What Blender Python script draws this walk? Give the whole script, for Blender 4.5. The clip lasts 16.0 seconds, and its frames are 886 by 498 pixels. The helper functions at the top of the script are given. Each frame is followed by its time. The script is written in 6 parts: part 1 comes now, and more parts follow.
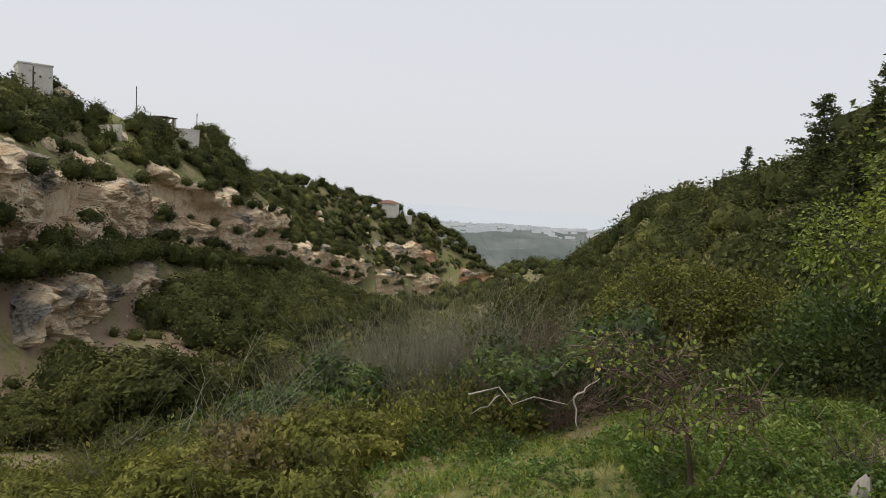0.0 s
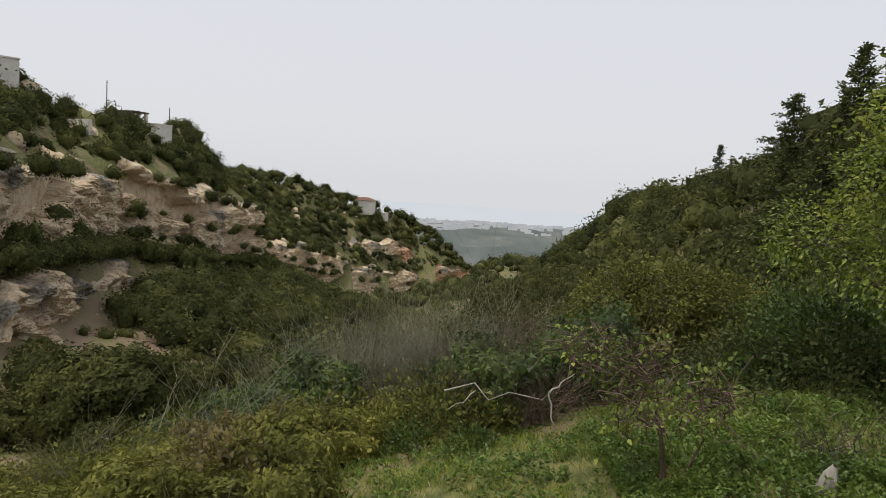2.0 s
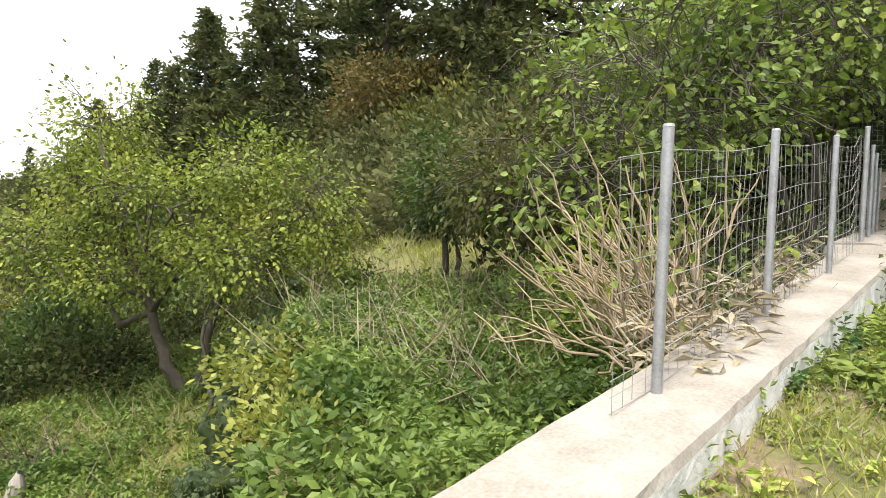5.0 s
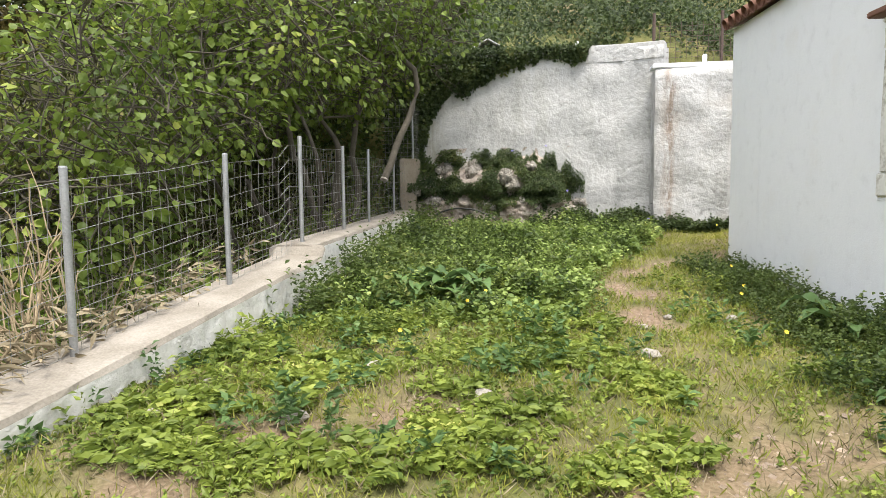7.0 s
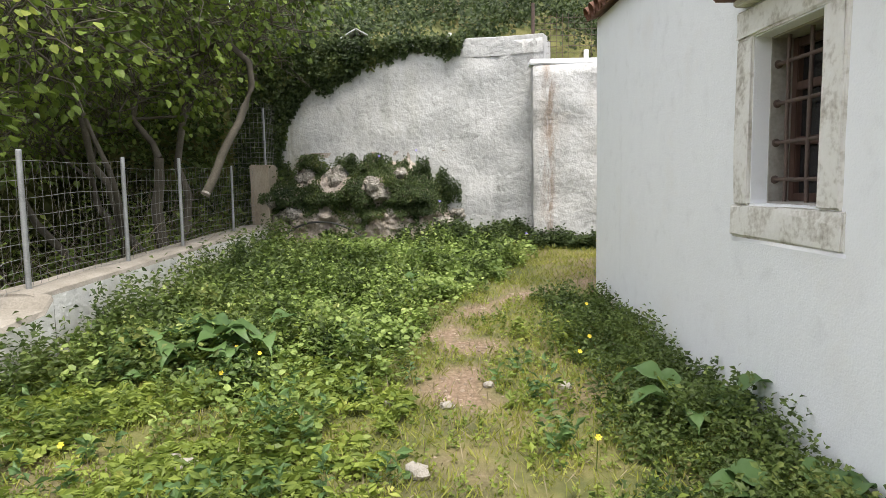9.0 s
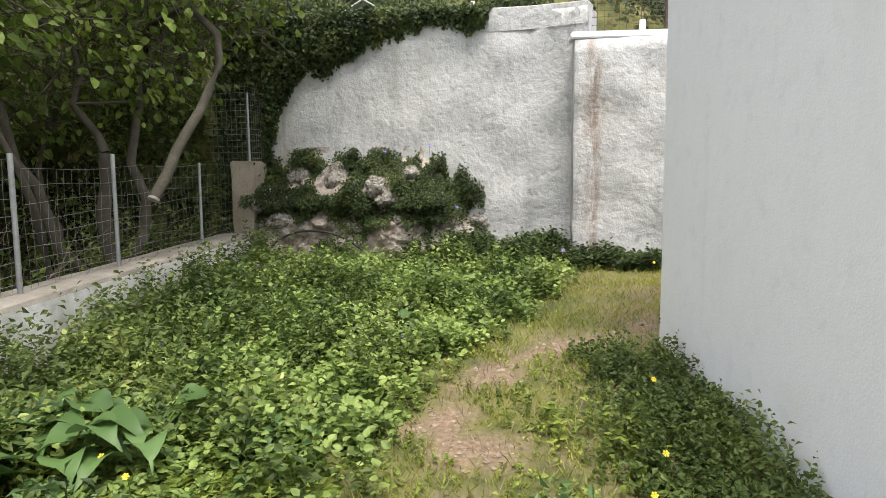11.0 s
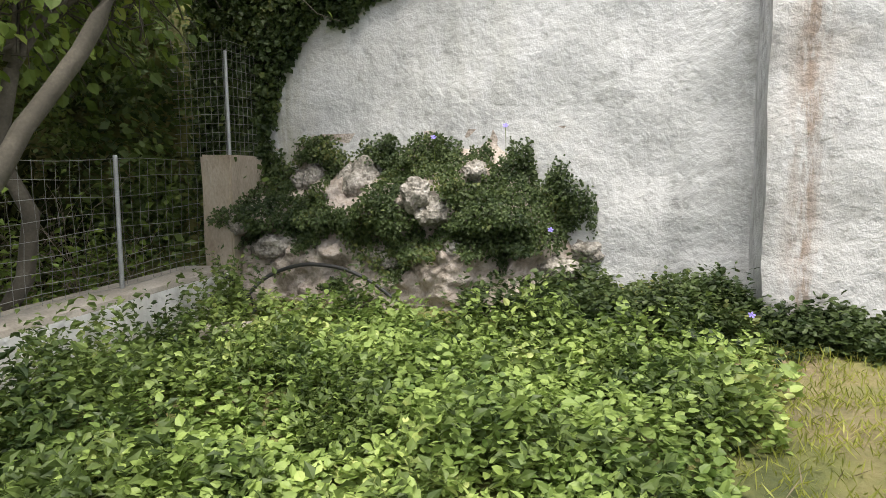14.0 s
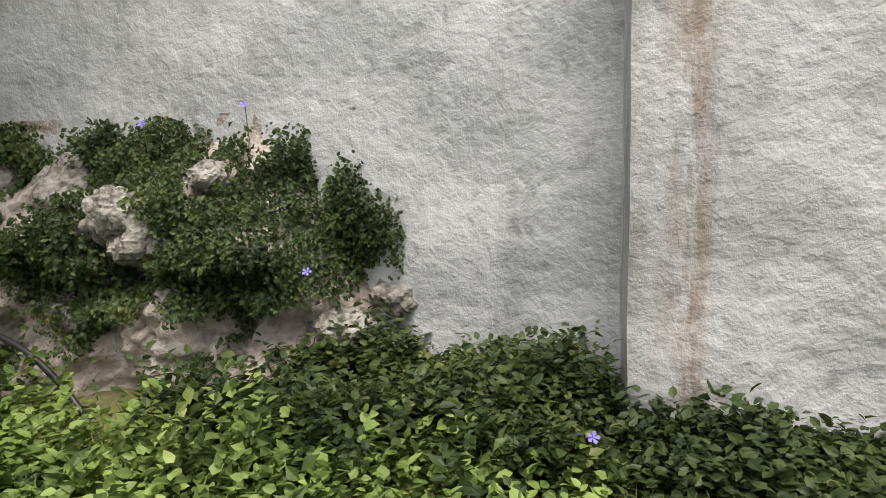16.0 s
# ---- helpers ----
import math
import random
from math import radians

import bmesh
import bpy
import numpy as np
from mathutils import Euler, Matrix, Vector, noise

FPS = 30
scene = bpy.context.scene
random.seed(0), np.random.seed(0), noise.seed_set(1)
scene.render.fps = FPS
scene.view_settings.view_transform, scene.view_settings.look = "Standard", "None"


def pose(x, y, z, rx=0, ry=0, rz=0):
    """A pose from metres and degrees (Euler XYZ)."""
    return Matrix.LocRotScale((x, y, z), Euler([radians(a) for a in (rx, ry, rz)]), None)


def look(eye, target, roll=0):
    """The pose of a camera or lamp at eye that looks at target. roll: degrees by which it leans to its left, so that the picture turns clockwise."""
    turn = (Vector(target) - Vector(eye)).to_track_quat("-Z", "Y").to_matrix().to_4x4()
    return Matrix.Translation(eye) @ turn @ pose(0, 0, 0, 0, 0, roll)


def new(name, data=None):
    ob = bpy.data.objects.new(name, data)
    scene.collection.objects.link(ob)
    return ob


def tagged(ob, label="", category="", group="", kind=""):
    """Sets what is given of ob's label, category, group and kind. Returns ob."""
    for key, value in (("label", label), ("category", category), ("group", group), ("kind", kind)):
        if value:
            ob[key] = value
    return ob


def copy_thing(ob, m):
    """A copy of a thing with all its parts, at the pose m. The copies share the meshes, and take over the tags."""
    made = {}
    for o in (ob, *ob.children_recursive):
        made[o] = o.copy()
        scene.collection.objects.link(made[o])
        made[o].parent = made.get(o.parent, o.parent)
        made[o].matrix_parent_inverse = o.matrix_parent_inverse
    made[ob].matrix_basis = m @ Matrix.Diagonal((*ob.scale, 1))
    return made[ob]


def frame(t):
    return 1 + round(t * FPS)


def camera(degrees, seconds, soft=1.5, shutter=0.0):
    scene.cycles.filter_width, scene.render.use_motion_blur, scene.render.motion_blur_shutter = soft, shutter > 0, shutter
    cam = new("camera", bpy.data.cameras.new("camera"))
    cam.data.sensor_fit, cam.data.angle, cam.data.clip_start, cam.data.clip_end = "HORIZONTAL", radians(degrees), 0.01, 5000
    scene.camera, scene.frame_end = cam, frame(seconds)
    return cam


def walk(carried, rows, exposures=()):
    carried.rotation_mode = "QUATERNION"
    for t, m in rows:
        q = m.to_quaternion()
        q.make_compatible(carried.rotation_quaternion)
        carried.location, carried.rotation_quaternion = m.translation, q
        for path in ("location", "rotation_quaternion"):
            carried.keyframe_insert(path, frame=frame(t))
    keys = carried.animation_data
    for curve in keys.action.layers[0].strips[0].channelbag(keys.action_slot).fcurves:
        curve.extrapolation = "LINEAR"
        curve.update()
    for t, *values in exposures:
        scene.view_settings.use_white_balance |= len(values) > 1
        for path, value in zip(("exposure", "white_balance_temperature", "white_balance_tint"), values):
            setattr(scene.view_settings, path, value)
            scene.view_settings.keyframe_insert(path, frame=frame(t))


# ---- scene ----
cam = camera(69.4, 16.0, soft=0.85)
PATH = [
    (0, (-2.241, -2.183, 0.715), (-4.233, -2.211, 0.533), 3.6),
    (0.5, (-2.236, -2.176, 0.714), (-4.228, -2.189, 0.53), 3.6),
    (1, (-2.243, -2.187, 0.724), (-4.234, -2.182, 0.538), 3.7),
    (1.5, (-2.24, -2.192, 0.715), (-4.231, -2.17, 0.528), 3.7),
    (2, (-2.272, -2.159, 0.685), (-4.263, -2.114, 0.499), 3.8),
    (2.5, (-2.159, -2.055, 0.733), (-4.144, -1.889, 0.555), 3.6),
    (3, (-2.049, -1.839, 0.735), (-4.014, -1.508, 0.572), 3.4),
    (3.5, (-1.953, -1.576, 0.7), (-3.823, -0.881, 0.56), 3.2),
    (4, (-1.735, -0.925, 0.775), (-3.411, 0.16, 0.651), 2.7),
    (4.5, (-1.53, -0.567, 0.733), (-2.932, 0.856, 0.641), 2.1),
    (5, (-1.116, -0.287, 0.784), (-2.247, 1.361, 0.705), 1.4),
    (5.2, (-0.945, -0.176, 0.779), (-1.949, 1.552, 0.703), 1.2),
    (7.3, (1.382, 0.812, 1.342), (1.187, 2.793, 1.146), -1.0),
    (7.5, (1.502, 0.959, 1.367), (1.34, 2.942, 1.166), -1.1),
    (8, (1.862, 1.346, 1.359), (1.762, 3.334, 1.16), -1.1),
    (8.5, (2.112, 1.772, 1.419), (2.037, 3.761, 1.218), -1.1),
    (9, (2.32, 2.23, 1.522), (2.26, 4.218, 1.315), -1.1),
    (9.2, (2.431, 2.421, 1.528), (2.372, 4.41, 1.319), -1.1),
    (11.3, (2.506, 4.536, 1.65), (2.317, 6.514, 1.422), -0.7),
    (11.5, (2.411, 4.733, 1.637), (2.21, 6.711, 1.414), -0.8),
    (12, (2.279, 5.361, 1.633), (2.027, 7.332, 1.408), -0.8),
    (12.5, (2.354, 6.031, 1.568), (1.996, 7.987, 1.354), -0.8),
    (13, (2.354, 6.677, 1.591), (1.947, 8.623, 1.373), -0.8),
    (13.5, (2.302, 7.24, 1.596), (1.861, 9.18, 1.386), -0.7),
    (14, (2.284, 7.856, 1.613), (1.831, 9.793, 1.402), -0.7),
    (14.5, (2.35, 8.423, 1.649), (1.889, 10.358, 1.437), -0.8),
    (15, (2.485, 9.032, 1.651), (2.019, 10.965, 1.437), -0.7),
    (15.5, (2.788, 9.586, 1.645), (2.353, 11.526, 1.429), -0.8),
    (16, (3.194, 10.106, 1.662), (2.858, 12.065, 1.446), -0.9),
]
walk(cam, [(t, look(eye, target, roll)) for t, eye, target, roll in PATH],
     [(0, -0.25), (2.5, -0.25), (3.5, -0.25), (4.0, -0.15), (4.5, 0.5), (5.0, 1.15), (7.3, 0.95), (9.0, 0.8), (12.0, 0.8), (13.5, 1.0), (14.5, 1.02), (15.0, 0.94), (16.0, 0.62)])

# ---- world, sun, exposure ----
world = bpy.data.worlds.new("hazy_sky")
scene.world = world
world.use_nodes = True
wn, wl = world.node_tree.nodes, world.node_tree.links
sky = wn.new("ShaderNodeTexSky")
sky.sky_type, sky.sun_disc = "NISHITA", False
SUN_ELEV, SUN_ROT = radians(70), radians(166)
sky.sun_elevation, sky.sun_rotation = SUN_ELEV, SUN_ROT
sky.dust_density, sky.air_density, sky.ozone_density = 4.0, 1.0, 1.5
haze = wn.new("ShaderNodeMix")
haze.data_type = "RGBA"
haze.inputs["Factor"].default_value = 0.82
haze.inputs["B"].default_value = (8.08, 8.15, 8.48, 1)
wl.new(sky.outputs["Color"], haze.inputs["A"])
wl.new(haze.outputs["Result"], wn["Background"].inputs["Color"])
wn["Background"].inputs["Strength"].default_value = 0.122
sun = new("sun", bpy.data.lights.new("sun", "SUN"))
sun.data.energy, sun.data.angle, sun.data.color = 2.7, radians(25), (1.0, 0.94, 0.84)
sun.matrix_world = look((60 * math.sin(SUN_ROT), 60 * math.cos(SUN_ROT), 60 * math.tan(SUN_ELEV)), (0, 0, 0))


# ---- materials ----
def material(name, base, rough=0.8, metal=0.0):
    m = bpy.data.materials.new(name)
    m.use_nodes = True
    b = m.node_tree.nodes["Principled BSDF"]
    b.inputs["Base Color"].default_value = (*base, 1)
    b.inputs["Roughness"].default_value, b.inputs["Metallic"].default_value = rough, metal
    return m


def node(m, kind, **values):
    n = m.node_tree.nodes.new(kind)
    for k, v in values.items():
        n.inputs[k.replace("_", " ")].default_value = v
    return n


def join(m, a, out, b, into):
    m.node_tree.links.new(a.outputs[out], b.inputs[into])


def ramp(m, source, out, stops):
    r = node(m, "ShaderNodeValToRGB")
    e = r.color_ramp.elements
    while len(e) < len(stops):
        e.new(0.5)
    for el, (p, c) in zip(e, stops):
        el.position, el.color = p, (*c, 1)
    join(m, source, out, r, "Fac")
    return r


def mottled(name, stops, scale=2.0, fine=40.0, rough=0.85, bump=0.3, depth=0.01, stretch=(1, 1, 1), detail=6.0, island=0.0, metal=0.0):
    """A surface with stains at one scale and grain at another."""
    m = material(name, stops[0][1], rough, metal)
    b = m.node_tree.nodes["Principled BSDF"]
    co = node(m, "ShaderNodeTexCoord")
    mp = node(m, "ShaderNodeMapping", Scale=stretch)
    join(m, co, "Object", mp, "Vector")
    n1, n2 = node(m, "ShaderNodeTexNoise", Scale=scale, Detail=detail, Roughness=0.62), node(m, "ShaderNodeTexNoise", Scale=fine, Detail=4.0)
    join(m, mp, "Vector", n1, "Vector"), join(m, mp, "Vector", n2, "Vector")
    mixed = node(m, "ShaderNodeMix", Factor=0.35)
    join(m, n1, "Fac", mixed, "A"), join(m, n2, "Fac", mixed, "B")
    r = ramp(m, mixed, "Result", stops)
    last, out = r, "Color"
    if island:
        g = node(m, "ShaderNodeNewGeometry")
        v = node(m, "ShaderNodeMapRange", To_Min=1 - island, To_Max=1 + island)
        join(m, g, "Random Per Island", v, "Value")
        hs = node(m, "ShaderNodeHueSaturation")
        join(m, v, "Result", hs, "Value"), join(m, r, "Color", hs, "Color")
        last, out = hs, "Color"
    join(m, last, out, b, "Base Color")
    bp = node(m, "ShaderNodeBump", Strength=bump, Distance=depth)
    join(m, n2, "Fac", bp, "Height"), join(m, bp, "Normal", b, "Normal")
    return m


def foliage(name, dark, light, yellow=(0.25, 0.24, 0.05), rough=0.5, glow=0.35, patch=0.9, gloss=0.35):
    """Leaves: colour varies leaf by leaf and in patches, and light shines through."""
    m = material(name, dark, rough)
    nt = m.node_tree
    b = nt.nodes["Principled BSDF"]
    b.inputs["Specular IOR Level"].default_value = gloss
    g = node(m, "ShaderNodeNewGeometry")
    co = node(m, "ShaderNodeTexCoord")
    nz = node(m, "ShaderNodeTexNoise", Scale=patch, Detail=4.0, Roughness=0.6)
    join(m, co, "Object", nz, "Vector")
    wide = node(m, "ShaderNodeMapRange", From_Min=0.33, From_Max=0.67)
    join(m, nz, "Fac", wide, "Value")
    mixed = node(m, "ShaderNodeMix", Factor=0.55)
    join(m, g, "Random Per Island", mixed, "A"), join(m, wide, "Result", mixed, "B")
    mid = tuple((a + c) / 2 for a, c in zip(dark, light))
    r = ramp(m, mixed, "Result", [(0.1, dark), (0.45, mid), (0.75, light), (0.97, yellow)])
    join(m, r, "Color", b, "Base Color")
    tr = node(m, "ShaderNodeBsdfTranslucent")
    join(m, r, "Color", tr, "Color")
    mx = node(m, "ShaderNodeMixShader", Fac=glow)
    join(m, b, "BSDF", mx, 1), join(m, tr, "BSDF", mx, 2)
    join(m, mx, "Shader", nt.nodes["Material Output"], "Surface")
    return m


LEAF_FIG = foliage("fig_leaf", (0.045, 0.08, 0.014), (0.21, 0.29, 0.05), (0.38, 0.42, 0.09))
LEAF_FRESH = foliage("fresh_leaf", (0.06, 0.1, 0.013), (0.285, 0.34, 0.054), (0.48, 0.45, 0.09), patch=0.8)
LEAF_CITRUS = foliage("citrus_leaf", (0.02, 0.04, 0.01), (0.1, 0.15, 0.03), (0.24, 0.25, 0.05))
LEAF_OLIVE = foliage("maquis_leaf", (0.02, 0.027, 0.01), (0.115, 0.125, 0.04), (0.23, 0.22, 0.07), 0.8, patch=0.16, gloss=0.1)
LEAF_PINE = foliage("pine_needle", (0.032, 0.042, 0.018), (0.115, 0.13, 0.045), (0.21, 0.2, 0.07), 0.8, glow=0.25, patch=0.25, gloss=0.1)
LEAF_VALLEY = foliage("valley_shrub_leaf", (0.035, 0.042, 0.013), (0.15, 0.155, 0.045), (0.3, 0.27, 0.08), 0.7, patch=0.4, gloss=0.15)
LEAF_SLOPE = foliage("grey_shrub_leaf", (0.07, 0.078, 0.035), (0.2, 0.2, 0.085), (0.3, 0.27, 0.1), 0.8, patch=0.3, gloss=0.1)
LEAF_BANK = foliage("periwinkle_leaf", (0.02, 0.038, 0.013), (0.085, 0.12, 0.036), (0.19, 0.2, 0.06), patch=2.0)
LEAF_GOLD = foliage("golden_leaf", (0.075, 0.062, 0.02), (0.2, 0.16, 0.05), (0.32, 0.26, 0.09))
LEAF_BRUSH = foliage("brush_leaf", (0.052, 0.058, 0.014), (0.215, 0.22, 0.05), (0.41, 0.37, 0.1), 0.7, patch=0.5, gloss=0.15)
LEAF_IVY = foliage("ivy_leaf", (0.03, 0.055, 0.014), (0.145, 0.2, 0.05), (0.26, 0.28, 0.08), patch=1.4)
LEAF_MINT = foliage("herb_leaf", (0.09, 0.148, 0.032), (0.335, 0.435, 0.12), (0.53, 0.57, 0.22), patch=1.4)
LEAF_NETTLE = foliage("nettle_leaf", (0.05, 0.095, 0.018), (0.19, 0.27, 0.055), (0.34, 0.38, 0.1))
LEAF_WEED = foliage("weed_leaf", (0.07, 0.115, 0.02), (0.3, 0.37, 0.07), (0.52, 0.52, 0.15), patch=1.4)
LEAF_DOCK = foliage("dock_leaf", (0.04, 0.085, 0.025), (0.13, 0.22, 0.07), (0.24, 0.33, 0.13), glow=0.25)
LEAF_GRASS = foliage("grass_blade", (0.13, 0.16, 0.03), (0.36, 0.375, 0.075), (0.54, 0.47, 0.17))
LEAF_DRY = foliage("dry_stalk", (0.16, 0.13, 0.08), (0.33, 0.28, 0.18), (0.42, 0.36, 0.24), glow=0.1)
BARK = mottled("bark", [(0.25, (0.035, 0.028, 0.02)), (0.55, (0.09, 0.075, 0.055)), (0.8, (0.17, 0.15, 0.12))], 6, 60, 0.9, 0.6, 0.02)
BARK_PALE = mottled("fig_bark", [(0.25, (0.042, 0.036, 0.026)), (0.55, (0.092, 0.08, 0.06)), (0.8, (0.17, 0.15, 0.115))], 5, 50, 0.85, 0.4, 0.01)
TWIG = mottled("dry_twig", [(0.25, (0.12, 0.1, 0.075)), (0.55, (0.24, 0.2, 0.15)), (0.8, (0.4, 0.35, 0.27))], 4, 50, 0.9, 0.3, 0.01, island=0.35)
GREYTWIG = mottled("grey_twig", [(0.25, (0.12, 0.118, 0.075)), (0.55, (0.22, 0.21, 0.14)), (0.8, (0.33, 0.31, 0.23))], 4, 50, 0.9, 0.3, 0.01, island=0.3)
BRAMBLE = mottled("bramble_stem", [(0.25, (0.06, 0.04, 0.03)), (0.55, (0.14, 0.095, 0.07)), (0.8, (0.24, 0.18, 0.14))], 4, 50, 0.9, 0.3, 0.01, island=0.35)
DEADWOOD = mottled("dead_wood", [(0.25, (0.13, 0.115, 0.1)), (0.5, (0.32, 0.29, 0.25)), (0.8, (0.5, 0.47, 0.42))], 3, 40, 0.9, 0.6, 0.02, (1, 1, 0.3))
CONCRETE = mottled("weathered_concrete", [(0.2, (0.13, 0.115, 0.095)), (0.42, (0.24, 0.215, 0.18)), (0.58, (0.33, 0.3, 0.26)), (0.85, (0.43, 0.4, 0.36))], 2.6, 55, 0.9, 0.5, 0.006)
LIMEROCK = mottled("limestone_rock", [(0.3, (0.05, 0.045, 0.037)), (0.43, (0.16, 0.145, 0.12)), (0.52, (0.32, 0.295, 0.26)), (0.62, (0.45, 0.42, 0.38)), (0.85, (0.54, 0.52, 0.48))], 7.0, 34, 0.92, 0.8, 0.03)
STEEL = mottled("galvanised_steel", [(0.3, (0.25, 0.25, 0.25)), (0.6, (0.42, 0.43, 0.44)), (0.85, (0.5, 0.5, 0.5))], 8, 80, 0.5, 0.1, 0.001, metal=0.6)
WIRE = mottled("wire", [(0.3, (0.15, 0.145, 0.135)), (0.6, (0.28, 0.28, 0.265)), (0.85, (0.22, 0.155, 0.11))], 1.5, 30, 0.55, 0.1, 0.001, metal=0.3)
RUST = mottled("rusty_iron", [(0.3, (0.06, 0.045, 0.04)), (0.6, (0.13, 0.09, 0.075)), (0.85, (0.2, 0.12, 0.08))], 12, 90, 0.75, 0.4, 0.002, metal=0.3)
OLDWOOD = mottled("brown_window_wood", [(0.25, (0.03, 0.017, 0.013)), (0.55, (0.075, 0.038, 0.027)), (0.85, (0.14, 0.08, 0.055))], 6, 60, 0.65, 0.4, 0.004, (3, 3, 0.5))
RUBBER = mottled("black_hose", [(0.3, (0.012, 0.012, 0.012)), (0.7, (0.03, 0.03, 0.03))], 10, 90, 0.45, 0.1, 0.001)
TERRACOTTA = mottled("terracotta", [(0.25, (0.08, 0.04, 0.028)), (0.55, (0.18, 0.085, 0.055)), (0.85, (0.26, 0.16, 0.11))], 5, 50, 0.85, 0.4, 0.004)


# ---- mesh tools ----
def mesh_of(name, verts, faces, mat, smooth=False):
    """A mesh from arrays: vertices (n, 3) and one or more face arrays (m, 3 or 4)."""
    me = bpy.data.meshes.new(name)
    faces = [np.asarray(f, np.int32) for f in (faces if isinstance(faces, list) else [faces]) if len(f)]
    sizes = np.concatenate([np.full(len(f), f.shape[1], np.int32) for f in faces])
    corners = np.concatenate([f.ravel() for f in faces])
    me.vertices.add(len(verts)), me.loops.add(len(corners)), me.polygons.add(len(sizes))
    me.vertices.foreach_set("co", np.asarray(verts, np.float32).ravel())
    me.loops.foreach_set("vertex_index", corners)
    me.polygons.foreach_set("loop_start", np.concatenate([[0], np.cumsum(sizes)[:-1]]).astype(np.int32))
    me.polygons.foreach_set("use_smooth", np.full(len(sizes), smooth))
    me.update(calc_edges=True)
    me.materials.append(mat)
    return me


def part_of(name, me, parent, label=""):
    ob = new(name, me)
    if parent is not None:
        ob.parent = parent
    return tagged(ob, label)


def part(name, bm, mat, parent=None, label="", smooth=False):
    me = bpy.data.meshes.new(name)
    bm.normal_update()
    bm.to_mesh(me)
    bm.free()
    me.materials.append(mat)
    if smooth:
        for p in me.polygons:
            p.use_smooth = True
    return part_of(name, me, parent, label)


def empty(name, x, y, z, label, category, group="", rz=0.0):
    ob = new(name)
    ob.empty_display_size = 0.2
    ob.matrix_basis = pose(x, y, z, 0, 0, rz)
    return tagged(ob, label, category, group)


def box_bm(sx, sy, sz, x=0, y=0, z=0, bevel=0.0, rz=0.0, bm=None):
    """A bevelled box of that size whose base middle is at x, y, z."""
    b = bm or bmesh.new()
    got = bmesh.ops.create_cube(b, size=1.0, matrix=pose(x, y, z + sz / 2, 0, 0, rz) @ Matrix.Diagonal((sx, sy, sz, 1)))
    if bevel:
        es = {e for v in got["verts"] for e in v.link_edges}
        bmesh.ops.bevel(b, geom=list(es), offset=bevel, segments=2, affect="EDGES")
    return b


def tube(points, radii, sides=6, caps=True):
    """A tapered tube along points, as vertices and quads."""
    p = np.asarray(points, float)
    r = np.broadcast_to(np.asarray(radii, float), len(p))
    d = np.gradient(p, axis=0)
    d /= np.linalg.norm(d, axis=1, keepdims=True) + 1e-9
    ref = np.where(np.abs(d[:, 2:3]) > 0.9, [[1.0, 0, 0]], [[0, 0, 1.0]])
    s = np.cross(d, ref)
    s /= np.linalg.norm(s, axis=1, keepdims=True) + 1e-9
    n = np.cross(s, d)
    a = np.arange(sides) * 2 * np.pi / sides
    ring = p[:, None] + r[:, None, None] * (np.cos(a)[None, :, None] * s[:, None] + np.sin(a)[None, :, None] * n[:, None])
    i = np.arange(len(p) - 1)[:, None] * sides
    j = np.arange(sides)[None]
    k = (j + 1) % sides
    f = np.stack([i + j, i + k, i + sides + k, i + sides + j], -1).reshape(-1, 4)
    return ring.reshape(-1, 3), f


def gather(pieces):
    """Several (vertices, quads) as one."""
    vs, fs, at = [], [], 0
    for v, f in pieces:
        vs.append(v), fs.append(np.asarray(f) + at)
        at += len(v)
    return np.concatenate(vs), np.concatenate(fs)


rng = np.random.default_rng(7)


def unit(v):
    return v / (np.linalg.norm(v, axis=-1, keepdims=True) + 1e-9)


def leaf_cards(base, way, length, width, fold=0.25, droop=0.15, up=None):
    """Folded leaves with a bent tip: six vertices and four triangles each."""
    n = len(base)
    way = unit(way)
    flat = unit(np.cross(way, unit(rng.normal(size=(n, 3)) + (np.array([0, 0, 1.2]) if up is None else up))))
    nor = np.cross(flat, way)
    L, W = np.broadcast_to(length, n)[:, None], np.broadcast_to(width, n)[:, None]
    mid = base + way * L * 0.5
    tip = base + way * L - nor * L * droop
    a, b = mid + flat * W / 2 + nor * W * fold, mid - flat * W / 2 + nor * W * fold
    v = np.stack([base, a, mid, b, tip], 1).reshape(-1, 3)
    o = np.arange(n)[:, None] * 5
    f = np.concatenate([o + [0, 1, 2], o + [0, 2, 3], o + [1, 4, 2], o + [2, 4, 3]])
    return v, f


def round_leaves(base, way, length, width, fold=0.2, droop=0.2):
    """Ovate folded leaves: seven vertices and six triangles each."""
    n = len(base)
    way = unit(way)
    flat = unit(np.cross(way, unit(rng.normal(size=(n, 3)) * 0.6 + np.array([0, 0, 1.2]))))
    nor = np.cross(flat, way)
    L, W = np.broadcast_to(length, n)[:, None], np.broadcast_to(width, n)[:, None]
    at = lambda q, w: base + way * L * q + flat * W * w + nor * (np.abs(w) * W * fold - L * droop * q * q)
    v = np.stack([at(0, 0), at(0.3, 0.5), at(0.7, 0.38), at(1.0, 0), at(0.7, -0.38), at(0.3, -0.5), at(0.5, 0)], 1).reshape(-1, 3)
    o = np.arange(n)[:, None] * 7
    return v, np.concatenate([o + [k, (k + 1) % 6, 6] for k in range(6)])


